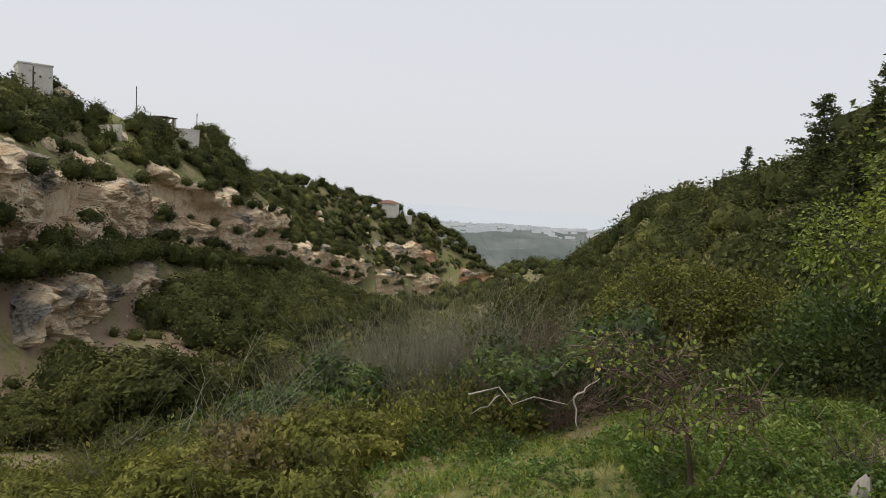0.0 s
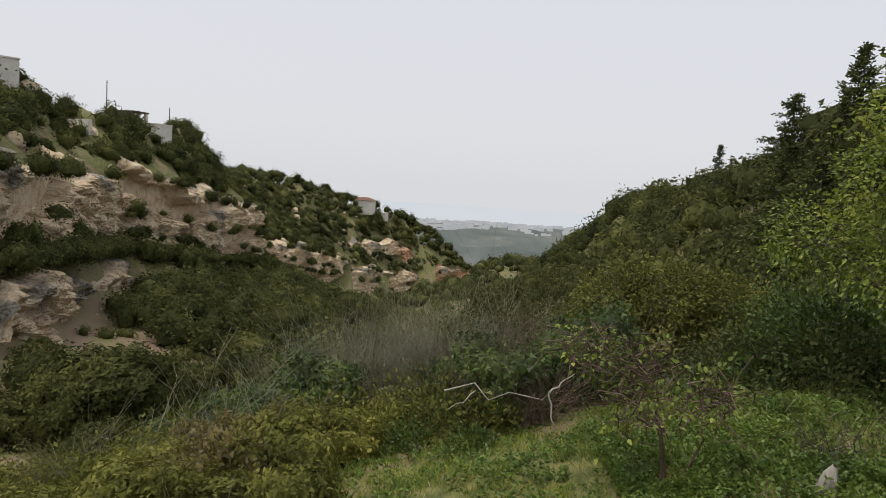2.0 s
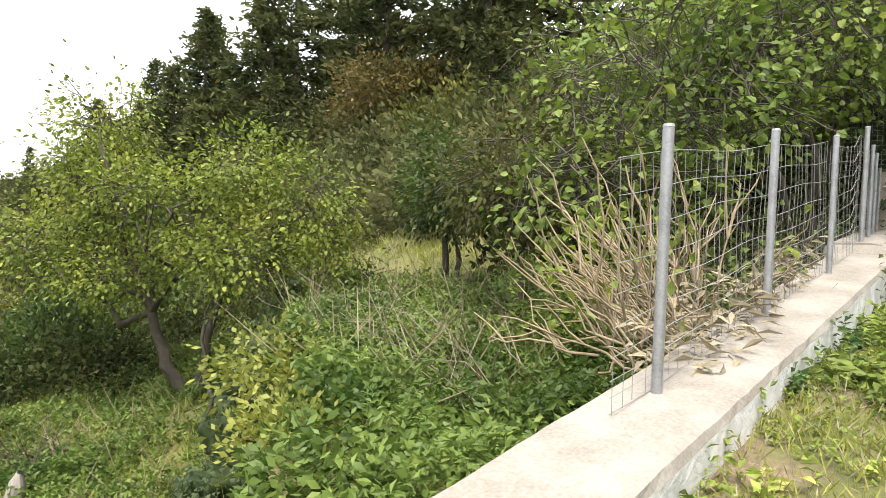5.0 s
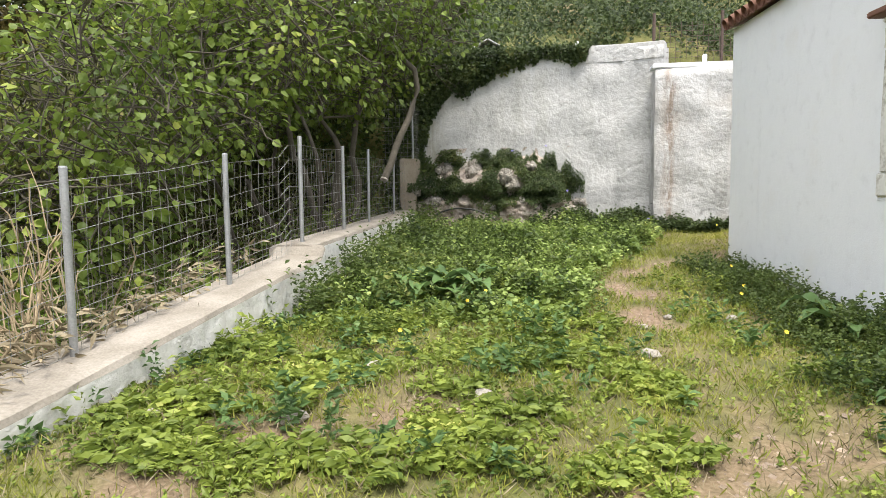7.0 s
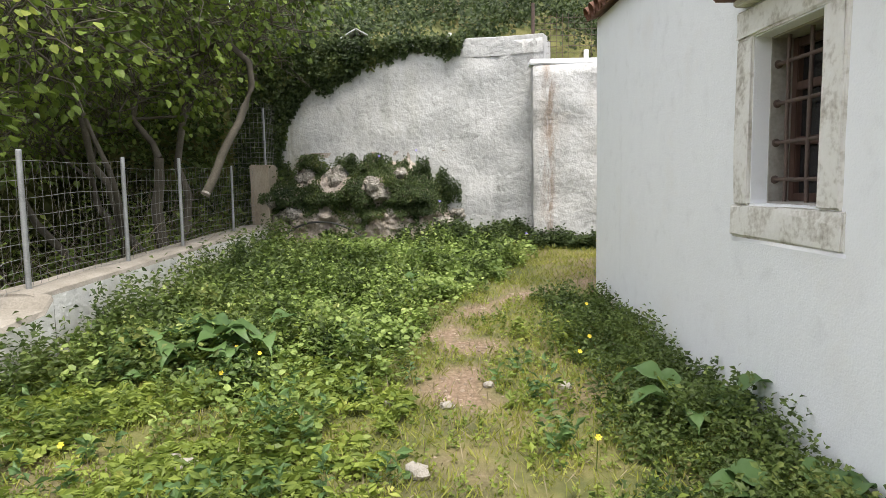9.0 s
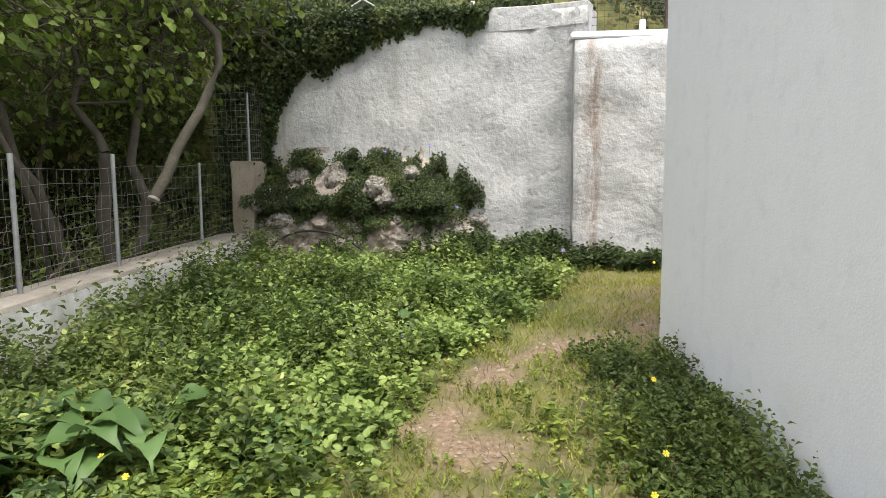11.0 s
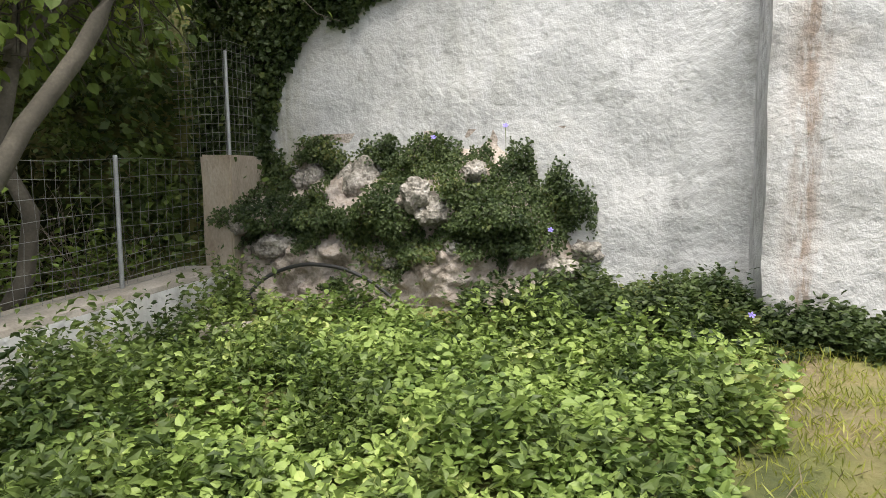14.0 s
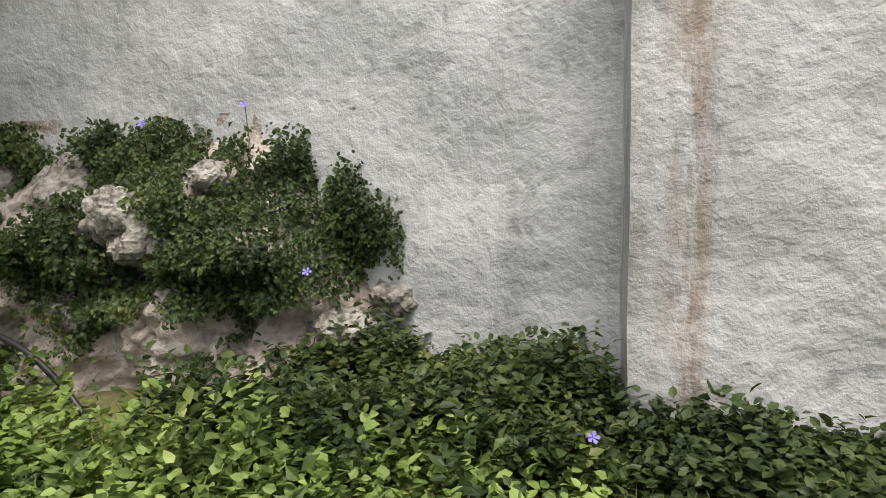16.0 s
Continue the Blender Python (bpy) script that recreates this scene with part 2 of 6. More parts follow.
def small_leaves(base, way, length, width):
    """Plain folded leaves for things further off: four vertices, two triangles."""
    n = len(base)
    way = unit(way)
    flat = unit(np.cross(way, rng.normal(size=(n, 3))))
    L, W = np.broadcast_to(length, n)[:, None], np.broadcast_to(width, n)[:, None]
    mid = base + way * L * 0.5
    v = np.stack([base, mid + flat * W / 2, base + way * L, mid - flat * W / 2], 1).reshape(-1, 3)
    o = np.arange(n)[:, None] * 4
    return v, np.concatenate([o + [0, 1, 2], o + [0, 2, 3]])


def ball(n, radius=1.0, shell=0.6):
    """Points in a ball, most of them near its skin."""
    d = unit(rng.normal(size=(n, 3)))
    return d * (shell + (1 - shell) * rng.random((n, 1)) ** 0.5) * radius


def crown_points(lobes, clumps, per, clump_radius):
    """Leaf places and outward ways: clumps spread over ellipsoid lobes (x, y, z, rx, ry, rz), leaves spread in each clump."""
    lobes = np.asarray(lobes, float)
    size = np.prod(lobes[:, 3:], 1) ** (2 / 3)
    pick = rng.choice(len(lobes), clumps, p=size / size.sum())
    d = ball(clumps, 1.0, 0.45)
    c = lobes[pick, :3] + d * lobes[pick, 3:]
    r = clump_radius * rng.uniform(0.6, 1.4, (clumps, 1, 1))
    off = rng.normal(size=(clumps, per, 3)) * r * 0.6
    pts = (c[:, None] + off).reshape(-1, 3)
    out = unit((d[:, None] * 0.8 + off / r * 0.6 + rng.normal(size=off.shape) * 0.5).reshape(-1, 3))
    return pts, out


def wander(a, b, n=6, wobble=0.08):
    """A crooked line from a to b."""
    a, b = np.asarray(a, float), np.asarray(b, float)
    t = np.linspace(0, 1, n)[:, None]
    p = a + (b - a) * t
    p[1:-1] += rng.normal(size=(n - 2, 3)) * wobble * np.linalg.norm(b - a)
    return p


def smoothstep(a, b, x):
    t = np.clip((x - a) / (b - a), 0, 1)
    return t * t * (3 - 2 * t)


_waves = [(unit(rng.normal(size=2)), rng.uniform(0, 6.28), 1.7**k) for k in range(9) for _ in range(3)]


def rough2(x, y, scale, low=0, high=6):
    """Soft two-dimensional noise, about -1 to 1; scale: the longest wave in metres."""
    out = 0
    for n, (d, ph, f) in enumerate(_waves):
        if low <= n // 3 < high:
            out = out + np.sin((x * d[0] + y * d[1]) * f * 6.28 / scale + ph + 1.7 * np.sin((x * d[1] - y * d[0]) * f * 4.1 / scale + 2 * ph)) / f**0.8
    return out / 3.2


# ---- the lie of the land ----
def fence_x(y):
    """The line of the fence posts along the low wall."""
    return -1.94 + 0.14 * (np.minimum(y, 7.3) - 2.7) + 0.02 * np.maximum(y - 7.3, 0)


def wall_top(y):
    return np.where(y < 7.2, 0.03 + 0.125 * (y - 2.7), 0.69 + 0.028 * (y - 7.2))


def court_z(x, y):
    return np.where(y < 4.5, -0.1 * (4.5 - y), 0) + 0.075 * np.clip(y - 6.6, 0, 7) + 0.02 * rough2(x, y, 2.5)


CLIFF_U = np.array([-60, 30, 60, 75, 90, 110, 130, 150, 165, 185, 200, 230, 270, 300, 330, 350, 362, 385, 430, 700])
CLIFF_V = np.array([-45, -42, -45, -48, -52, -52, -50, -46, -48.5, -55, -56, -50, -42, -25, -3, 16, 22, 16, -10, -90])


def left_line(u):
    return np.interp(u, CLIFF_U, CLIFF_V)


def cliff_base(u):
    return np.interp(u, [30, 60, 90, 110, 130, 150, 165, 200, 230, 270, 300, 315, 330, 350, 362, 420], [-8, -9, -11, -14, -17, -19.5, -22, -27, -34, -40, -50, -59, -61, -61, -63, -75])


def cliff_top(u):
    return np.interp(u, [30, 60, 90, 110, 122, 130, 150, 165, 180, 200, 230, 270, 300, 315, 330, 345, 362, 420], [1, 0.6, 0, -0.2, -1.2, -3.8, -6, -9.5, -16, -20, -23, -31, -40, -43, -42, -41, -46, -72])


def ridge_top(u):
    return np.interp(u, [30, 78, 105, 130, 150, 160, 172, 178, 200, 240, 280, 310, 335, 350, 360, 372, 420], [10, 11, 10.5, 10, 9, 8, 4, 1.5, 0, 1, 1, -5, -10, -18, -22.5, -36, -70])


def hill_left(u, d):
    """The hillside above the cliff, d metres behind its foot line."""
    wide = np.interp(u, [60, 130, 175, 200, 280, 335, 350, 360, 372], [12, 17, 17, 30, 34, 38, 32, 26, 14])
    step = 2.4 * rough2(u * 0.8, d, 26, 0, 3) * smoothstep(0, 6, d) * smoothstep(wide + 4, wide - 4, d)
    return cliff_top(u) + (ridge_top(u) - cliff_top(u)) * smoothstep(-4, wide, d) ** 0.85 + step - 0.3 * np.maximum(d - wide - 6, 0)


def land_z(x, y):
    u, v = -x, y
    low = -3.6 + 0.25 * (np.clip(v, -14, 13) - 1.5) - 0.26 * np.clip(u - 13, 0, 90) - 0.1 * np.clip(u - 103, 0, 500)
    low = low - 0.1 * np.clip(-v - 8, 0, 40) * smoothstep(10, 30, u)
    edge_x = np.interp(y, [-3, 1, 3, 4.6, 6, 8, 11, 20], [-2.6, -3.3, -4.9, -6.6, -8.1, -9.8, -11.5, -15])
    up = -0.55 + 0.05 * (y - 6)
    near = np.where(y < 20, low + (up - low) * smoothstep(-0.12, 0.18, x - edge_x + 0.25 * rough2(x, y, 3.0)), low)
    hill_r = np.interp(u, [-20, 20, 60, 90, 130, 160, 240], [11, 9, 6, 3.5, -3, -11, -36])
    near = near + (np.maximum(hill_r, near) - near) * smoothstep(9, 34, v - 0.02 * np.clip(u, 0, 200))
    d = left_line(u) - v
    hill_l = hill_left(u, d)
    talus = cliff_base(u) - np.interp(u, [50, 85, 106], [5.5, 5.0, 0.0]) * smoothstep(-6.0, -8.5, d) - 0.35 * np.maximum(-d - np.interp(u, [90, 120], [7, 0]), 0)
    out = np.where(d > 5, hill_l, np.maximum(near, talus))
    out = out + smoothstep(8, 60, np.hypot(x, y)) * 1.2 * rough2(x, y, 40) + 0.12 * rough2(x, y, 5)
    far = smoothstep(330, 620, u)
    out = out * (1 - far) + far * (-92 - 0.019 * np.maximum(u - 600, 0) + 9 * rough2(x, y, 600, 0, 4) * smoothstep(500, 900, u))
    # the bank behind the retaining wall
    bank = 3.7 + 0.55 * np.clip(y - 14.3, 0, 14) + 0.1 * np.maximum(y - 28, 0) + 0.3 * rough2(x, y, 6)
    behind = smoothstep(14.1, 14.4, y) * smoothstep(-7.0, -1.0, x)
    out = out * (1 - behind) + bank * behind
    inside = (x > fence_x(y)) & (y < 14.0)
    return np.where(inside, court_z(x, y), out)


# ---- ground ----
def steps(near_lo, near_hi, fine, lo, hi, grow=1.09):
    """Grid lines: even between near_lo and near_hi, wider and wider outside."""
    mid = list(np.arange(near_lo, near_hi, fine))
    a, s = near_lo, fine
    while a > lo:
        s *= grow
        a -= s
        mid.insert(0, a)
    a, s = near_hi, fine
    while a < hi:
        mid.append(a)
        s *= grow
        a += s
    return np.array(mid + [hi])


GROUND = material("earth_and_grass", (0.1, 0.11, 0.05), 0.95)


def ground_nodes(m):
    """Tufted grass on brown earth, paler trodden soil along the footpath, and rough relief."""
    b = m.node_tree.nodes["Principled BSDF"]
    co = node(m, "ShaderNodeTexCoord")
    n1, n2, n3 = (node(m, "ShaderNodeTexNoise", Scale=s, Detail=5.0, Roughness=0.65) for s in (0.35, 2.2, 28.0))
    for n in (n1, n2, n3):
        join(m, co, "Object", n, "Vector")
    grass = ramp(m, n2, "Fac", [(0.3, (0.055, 0.066, 0.02)), (0.5, (0.13, 0.135, 0.04)), (0.7, (0.21, 0.185, 0.07))])
    earth = ramp(m, n3, "Fac", [(0.3, (0.125, 0.084, 0.055)), (0.55, (0.25, 0.175, 0.12)), (0.75, (0.38, 0.29, 0.22))])
    pick = ramp(m, n1, "Fac", [(0.5, (0, 0, 0)), (0.66, (1, 1, 1))])
    trod = m.node_tree.nodes.new("ShaderNodeAttribute")
    trod.attribute_name = "trodden"
    most = node(m, "ShaderNodeMath")
    most.operation = "MAXIMUM"
    join(m, pick, "Color", most, 0), join(m, trod, "Fac", most, 1)
    mx = node(m, "ShaderNodeMix")
    mx.data_type = "RGBA"
    join(m, most, "Value", mx, "Factor"), join(m, grass, "Color", mx, "A"), join(m, earth, "Color", mx, "B")
    join(m, mx, "Result", b, "Base Color")
    bp = node(m, "ShaderNodeBump", Strength=0.7, Distance=0.03)
    join(m, n3, "Fac", bp, "Height"), join(m, bp, "Normal", b, "Normal")


ground_nodes(GROUND)
PATH_Y = np.array([-4, 2, 4.9, 6.4, 7.7, 8.6, 9.1, 9.46, 9.9, 10.5, 11.0, 11.6])
PATH_X = np.array([1.8, 2.2, 2.5, 2.23, 2.26, 2.24, 2.55, 3.0, 3.45, 4.05, 4.9, 6.2])


def trodden(x, y):
    """How bare the ground is: 1 along the footpath."""
    d = np.abs(x - np.interp(y, PATH_Y, PATH_X))
    bare = smoothstep(0.27, 0.06, d + 0.22 * rough2(x, y, 1.1)) * smoothstep(10.3, 9.6, y)
    bare = bare * np.where(y < 6.2, 0.1 + 0.45 * smoothstep(0.1, 0.6, rough2(x + 4, y, 1.2)), 1)
    south = smoothstep(6.0, 3.5, y) * smoothstep(0.0, 0.5, rough2(x, y, 1.6)) * 0.8
    gorge = smoothstep(-46, -38, y) * smoothstep(-20, -25, y) * smoothstep(-84, -76, x) * smoothstep(-34, -42, x) * smoothstep(-0.5, 0.0, rough2(x, y, 9))
    return np.where((x > fence_x(y)) & (y < 13.8), np.maximum(bare, south), gorge)


gx, gy = steps(-14, 6, 0.2, -2600, 40), steps(-4, 15, 0.2, -1500, 1900)
GX, GY = np.meshgrid(gx, gy, indexing="ij")
gv = np.stack([GX, GY, land_z(GX, GY)], -1).reshape(-1, 3)
ii, jj = np.meshgrid(np.arange(len(gx) - 1), np.arange(len(gy) - 1), indexing="ij")
k = ii * len(gy) + jj
gf = np.stack([k, k + len(gy), k + len(gy) + 1, k + 1], -1).reshape(-1, 4)
ground_me = mesh_of("ground", gv, gf, GROUND, True)
at = ground_me.attributes.new("trodden", "FLOAT", "POINT")
at.data.foreach_set("value", trodden(gv[:, 0], gv[:, 1]).astype(np.float32))
ground = tagged(new("ground", ground_me), "grassy earth with a trodden footpath, falling into a wooded gorge", "ground", kind="structure")


# ---- chapel ----
def plaster(name, white, stain, brown, scale, streaks, relief, grain=14.0, pits=0.5):
    """Limewash with grey runs downward, brown damp patches and lumpy relief."""
    m = material(name, white, 0.9)
    b = m.node_tree.nodes["Principled BSDF"]
    co = node(m, "ShaderNodeTexCoord")
    mp = node(m, "ShaderNodeMapping", Scale=(3.0, 3.0, 0.35))
    join(m, co, "Object", mp, "Vector")
    runs = node(m, "ShaderNodeTexNoise", Scale=1.2, Detail=6.0, Roughness=0.6)
    join(m, mp, "Vector", runs, "Vector")
    blot, lump, fine = (node(m, "ShaderNodeTexNoise", Scale=s, Detail=5.0, Roughness=0.6) for s in (scale, grain, 70.0))
    for n in (blot, lump, fine):
        join(m, co, "Object", n, "Vector")
    r1 = ramp(m, runs, "Fac", [(streaks, (0, 0, 0)), (streaks + 0.22, (1, 1, 1))])
    r2 = ramp(m, blot, "Fac", [(0.56, (0, 0, 0)), (0.74, (1, 1, 1))])
    r3 = ramp(m, lump, "Fac", [(0.3, (0.6, 0.59, 0.58)), (0.42, (0.92, 0.92, 0.92)), (0.55, (1, 1, 1))])
    c1 = node(m, "ShaderNodeMix")
    c2 = node(m, "ShaderNodeMix")
    c3 = node(m, "ShaderNodeMix")
    for c in (c1, c2, c3):
        c.data_type = "RGBA"
    c1.inputs["A"].default_value, c1.inputs["B"].default_value, c2.inputs["B"].default_value = (*white, 1), (*stain, 1), (*brown, 1)
    c3.blend_type, c3.inputs["Factor"].default_value = "MULTIPLY", pits
    f1 = node(m, "ShaderNodeMath")
    f1.operation, f1.inputs[1].default_value = "MULTIPLY", 0.55
    join(m, r1, "Color", f1, 0), join(m, f1, "Value", c1, "Factor")
    f2 = node(m, "ShaderNodeMath")
    f2.operation, f2.inputs[1].default_value = "MULTIPLY", 0.45
    join(m, r2, "Color", f2, 0), join(m, f2, "Value", c2, "Factor")
    join(m, c1, "Result", c2, "A"), join(m, c2, "Result", c3, "A"), join(m, r3, "Color", c3, "B")
    join(m, c3, "Result", b, "Base Color")
    b1, b2 = node(m, "ShaderNodeBump", Strength=relief, Distance=0.03), node(m, "ShaderNodeBump", Strength=0.5, Distance=0.006)
    join(m, lump, "Fac", b1, "Height"), join(m, fine, "Fac", b2, "Height")
    join(m, b1, "Normal", b2, "Normal"), join(m, b2, "Normal", b, "Normal")
    return m


LIMEWASH = plaster("smooth_limewash", (0.83, 0.84, 0.86), (0.7, 0.71, 0.73), (0.74, 0.72, 0.69), 1.5, 0.62, 0.22, 6.0, 0.16)
RENDER_WALL = plaster("rough_limewash", (0.54, 0.54, 0.54), (0.34, 0.345, 0.34), (0.46, 0.42, 0.37), 0.8, 0.5, 1.0, 9.0, 0.75)
STONE_FRAME = mottled("window_stone", [(0.3, (0.26, 0.23, 0.19)), (0.42, (0.52, 0.49, 0.44)), (0.5, (0.7, 0.68, 0.64)), (0.9, (0.82, 0.81, 0.79))], 5, 30, 0.9, 0.7, 0.008)

REVEAL = mottled("reveal_stone", [(0.25, (0.15, 0.135, 0.115)), (0.5, (0.29, 0.27, 0.24)), (0.8, (0.42, 0.4, 0.36))], 6, 40, 0.9, 0.4, 0.005)

# The chapel's long wall runs from its far corner towards the south.
CH = Vector((3.88, 9.7, 0))
CH_WAY = Vector((0.055, -1, 0)).normalized()
CH_RZ = math.degrees(math.atan2(CH_WAY.x, -CH_WAY.y))
chapel_m = Matrix.Translation((CH.x, CH.y, 0)) @ pose(0, 0, 0, 0, 0, CH_RZ)
CH_LEN, CH_H, WIN_Y, WIN_W, WIN_Z, WIN_H = 13.0, 3.3, -3.87, 0.68, 1.36, 0.98


def chapel_wall():
    """A thick wall with the window's opening cut through; local x points into the chapel, y along it."""
    bm = bmesh.new()
    ys = sorted({0, -CH_LEN, WIN_Y - WIN_W / 2, WIN_Y + WIN_W / 2} | {-CH_LEN * i / 26 for i in range(27)})
    zs = sorted({-1.6, CH_H, WIN_Z, WIN_Z + WIN_H} | {-1.6 + (CH_H + 1.6) * i / 10 for i in range(11)})
    front, back = {}, {}
    for y in ys:
        for z in zs:
            wob = 0.004 * math.sin(2.1 * y + 1.3 * z)
            if abs(y - WIN_Y) < WIN_W and WIN_Z - 0.2 < z < WIN_Z + WIN_H + 0.2:
                wob = 0
            front[y, z], back[y, z] = bm.verts.new((wob, y, z)), bm.verts.new((0.55, y, z))
    for ya, yb in zip(ys, ys[1:]):
        for za, zb in zip(zs, zs[1:]):
            if ya >= WIN_Y - WIN_W / 2 - 1e-6 and yb <= WIN_Y + WIN_W / 2 + 1e-6 and za >= WIN_Z - 1e-6 and zb <= WIN_Z + WIN_H + 1e-6:
                continue
            bm.faces.new((front[ya, za], front[ya, zb], front[yb, zb], front[yb, za]))
            bm.faces.new((back[ya, za], back[yb, za], back[yb, zb], back[ya, zb]))
    edges = [e for e in bm.edges if e.is_boundary]
    bmesh.ops.bridge_loops(bm, edges=[e for e in edges if all(abs(v.co.y - WIN_Y) < WIN_W / 2 + 0.01 and WIN_Z - 0.01 < v.co.z < WIN_Z + WIN_H + 0.01 for v in e.verts)])
    edges = [e for e in bm.edges if e.is_boundary]
    bmesh.ops.bridge_loops(bm, edges=edges)
    bmesh.ops.recalc_face_normals(bm, faces=bm.faces)
    return bm


chapel = empty("chapel", CH.x, CH.y, 0, "whitewashed chapel with a stone-framed barred window and tiled roof", "chapel", rz=CH_RZ)
part("wall", chapel_wall(), LIMEWASH, chapel, "smooth whitewashed side wall")
part("wall", box_bm(5.0, 0.5, CH_H + 1.6, 3.06, -0.25, -1.6, 0.02), LIMEWASH, chapel)
part("wall", box_bm(5.0, 0.5, CH_H + 1.6, 3.06, -CH_LEN + 0.25, -1.6, 0.02), LIMEWASH, chapel)
part("wall", box_bm(0.5, CH_LEN - 1.0, CH_H + 1.6, 5.3, -CH_LEN / 2, -1.6, 0.02), LIMEWASH, chapel)


def roof_bm():
    bm = bmesh.new()
    prof = [(-0.1, CH_H + 0.0), (2.75, CH_H + 1.05), (5.65, CH_H + 0.0), (5.65, CH_H + 0.1), (2.75, CH_H + 1.17), (-0.1, CH_H + 0.1)]
    a = [bm.verts.new((x, 0.06, z)) for x, z in prof]
    b = [bm.verts.new((x, -CH_LEN - 0.1, z)) for x, z in prof]
    for i in range(6):
        bm.faces.new((a[i], a[(i + 1) % 6], b[(i + 1) % 6], b[i]))
    bm.faces.new(a[::-1]), bm.faces.new(b)
    bmesh.ops.recalc_face_normals(bm, faces=bm.faces)
    return bm


chapel_roof = part("roof", roof_bm(), TERRACOTTA, chapel, "low pitched terracotta roof")
part("gable", (lambda bm: (bmesh.ops.recalc_face_normals(bm, faces=bm.faces), bm)[1])(
    (lambda bm: ([bm.faces.new([bm.verts.new((x, y, z)) for x, z in ((0.05, CH_H - 0.02), (2.75, CH_H + 1.0), (5.5, CH_H - 0.02))]) for y in (-0.05, -0.4)], bm)[1])(bmesh.new())), LIMEWASH, chapel)
tile_v, tile_f = tube([(-0.14, 0, 0), (0.3, 0, 0.1)], [0.075, 0.065], 10)
tile_me = mesh_of("roof_tile", tile_v, tile_f, TERRACOTTA, True)
for n in range(60):
    t = part_of("roof_tile", tile_me, chapel_roof)
    t.matrix_basis = pose(0.0, -0.05 - n * 0.215, CH_H + 0.08, 0, -11, 0)


def chapel_window():
    """Stone surround, iron grille and wooden casement set in the opening."""
    win = tagged(new("window_1"), "small barred window with a whitewashed stone surround and brown casement", "window", kind="structure")
    win.matrix_basis = chapel_m @ pose(0, WIN_Y, WIN_Z)
    fw, fp = 0.19, 0.02
    for name, sy, sz, y, z in (("surround", fw, WIN_H + 0.02, WIN_W / 2 + fw / 2, -0.01), ("surround", fw, WIN_H + 0.02, -WIN_W / 2 - fw / 2, -0.01),
                               ("lintel", WIN_W + 2 * fw + 0.02, 0.17, 0, WIN_H + 0.01), ("sill", WIN_W + 2 * fw + 0.06, 0.2, 0, -0.21)):
        bm = box_bm(0.12, sy - 0.006, sz, 0.06 - fp, y, z, 0.012)
        bmesh.ops.subdivide_edges(bm, edges=bm.edges, cuts=2)
        for v in bm.verts:
            v.co += Vector((random.uniform(-0.008, 0.005), random.uniform(-0.007, 0.007), random.uniform(-0.006, 0.006)))
        part(name, bm, STONE_FRAME, win, "worn limewashed stone")
    bm = box_bm(0.06, WIN_W + 2 * fw + 0.1, 0.16, 0.024, 0, -0.36, 0.012)
    for v in bm.verts:
        v.co.x += 0.03 * smoothstep(-0.22, -0.36, v.co.z)
    part("plaster_skirt", bm, LIMEWASH, win, "smooth white plaster skirt below the sill", True)
    for y in (-WIN_W / 2 + 0.004, WIN_W / 2 - 0.004):
        part("reveal", box_bm(0.46, 0.012, WIN_H - 0.002, 0.33, y, 0.001), REVEAL, win, "grey stained stone reveal")
    part("reveal", box_bm(0.46, WIN_W - 0.03, 0.012, 0.33, 0, 0.0), REVEAL, win)
    part("reveal", box_bm(0.46, WIN_W - 0.03, 0.012, 0.33, 0, WIN_H - 0.012), REVEAL, win)
    for y in (-WIN_W / 2 + 0.035, WIN_W / 2 - 0.035, 0.0):
        part("window_frame", box_bm(0.05, 0.06, WIN_H - 0.02, 0.25, y, 0.01, 0.006), OLDWOOD, win, "brown wooden casement")
    for z in (0.01, 0.34, 0.66, WIN_H - 0.07):
        part("window_frame", box_bm(0.045, WIN_W - 0.02, 0.05, 0.25, 0, z, 0.005), OLDWOOD, win)
    glass = material("dark_glass", (0.02, 0.02, 0.022), 0.12)
    part("pane", box_bm(0.008, WIN_W - 0.03, WIN_H - 0.04, 0.262, 0, 0.02), glass, win, "dusty dark pane")
    part("shutter", box_bm(0.02, WIN_W / 2 - 0.04, WIN_H - 0.1, 0.245, -WIN_W / 4, 0.05, 0.004), OLDWOOD, win, "reddish brown board")
    for y in (-0.22, 0.0, 0.22):
        v, f = tube(wander((0.14, y, 0.0), (0.14, y, WIN_H), 7, 0.003), 0.012, 8)
        part_of("grille_bar", mesh_of("grille_bar", v, f, RUST, True), win, "rusty iron bar")
    for z in (0.14, 0.36, 0.59, 0.82):
        v, f = tube(wander((0.14, -WIN_W / 2 - 0.02, z), (0.14, WIN_W / 2 + 0.02, z), 7, 0.003), 0.012, 8)
        bar = part_of("grille_bar", mesh_of("grille_bar", v, f, RUST, True), win)
        bm = bmesh.new()
        bmesh.ops.create_icosphere(bm, subdivisions=2, radius=0.034, matrix=pose(0.14, WIN_W / 2, z) @ Matrix.Diagonal((1, 0.5, 1, 1)))
        part("rust_collar", bm, RUST, win)


chapel_window()
hood = empty("window_hood", 0, 0, 0, "dark red tile hood jutting above the chapel window", "awning")
hood.matrix_basis = chapel_m @ pose(0, WIN_Y - 0.15, WIN_Z + WIN_H + 0.24)
bm = box_bm(0.26, 2.0, 0.05, -0.06, -0.35, 0, 0.01)
part("slab", bm, TERRACOTTA, hood, "dark red tile edge")
part("bed", box_bm(0.14, 1.9, 0.04, -0.02, -0.35, -0.045, 0.01), STONE_FRAME, hood)


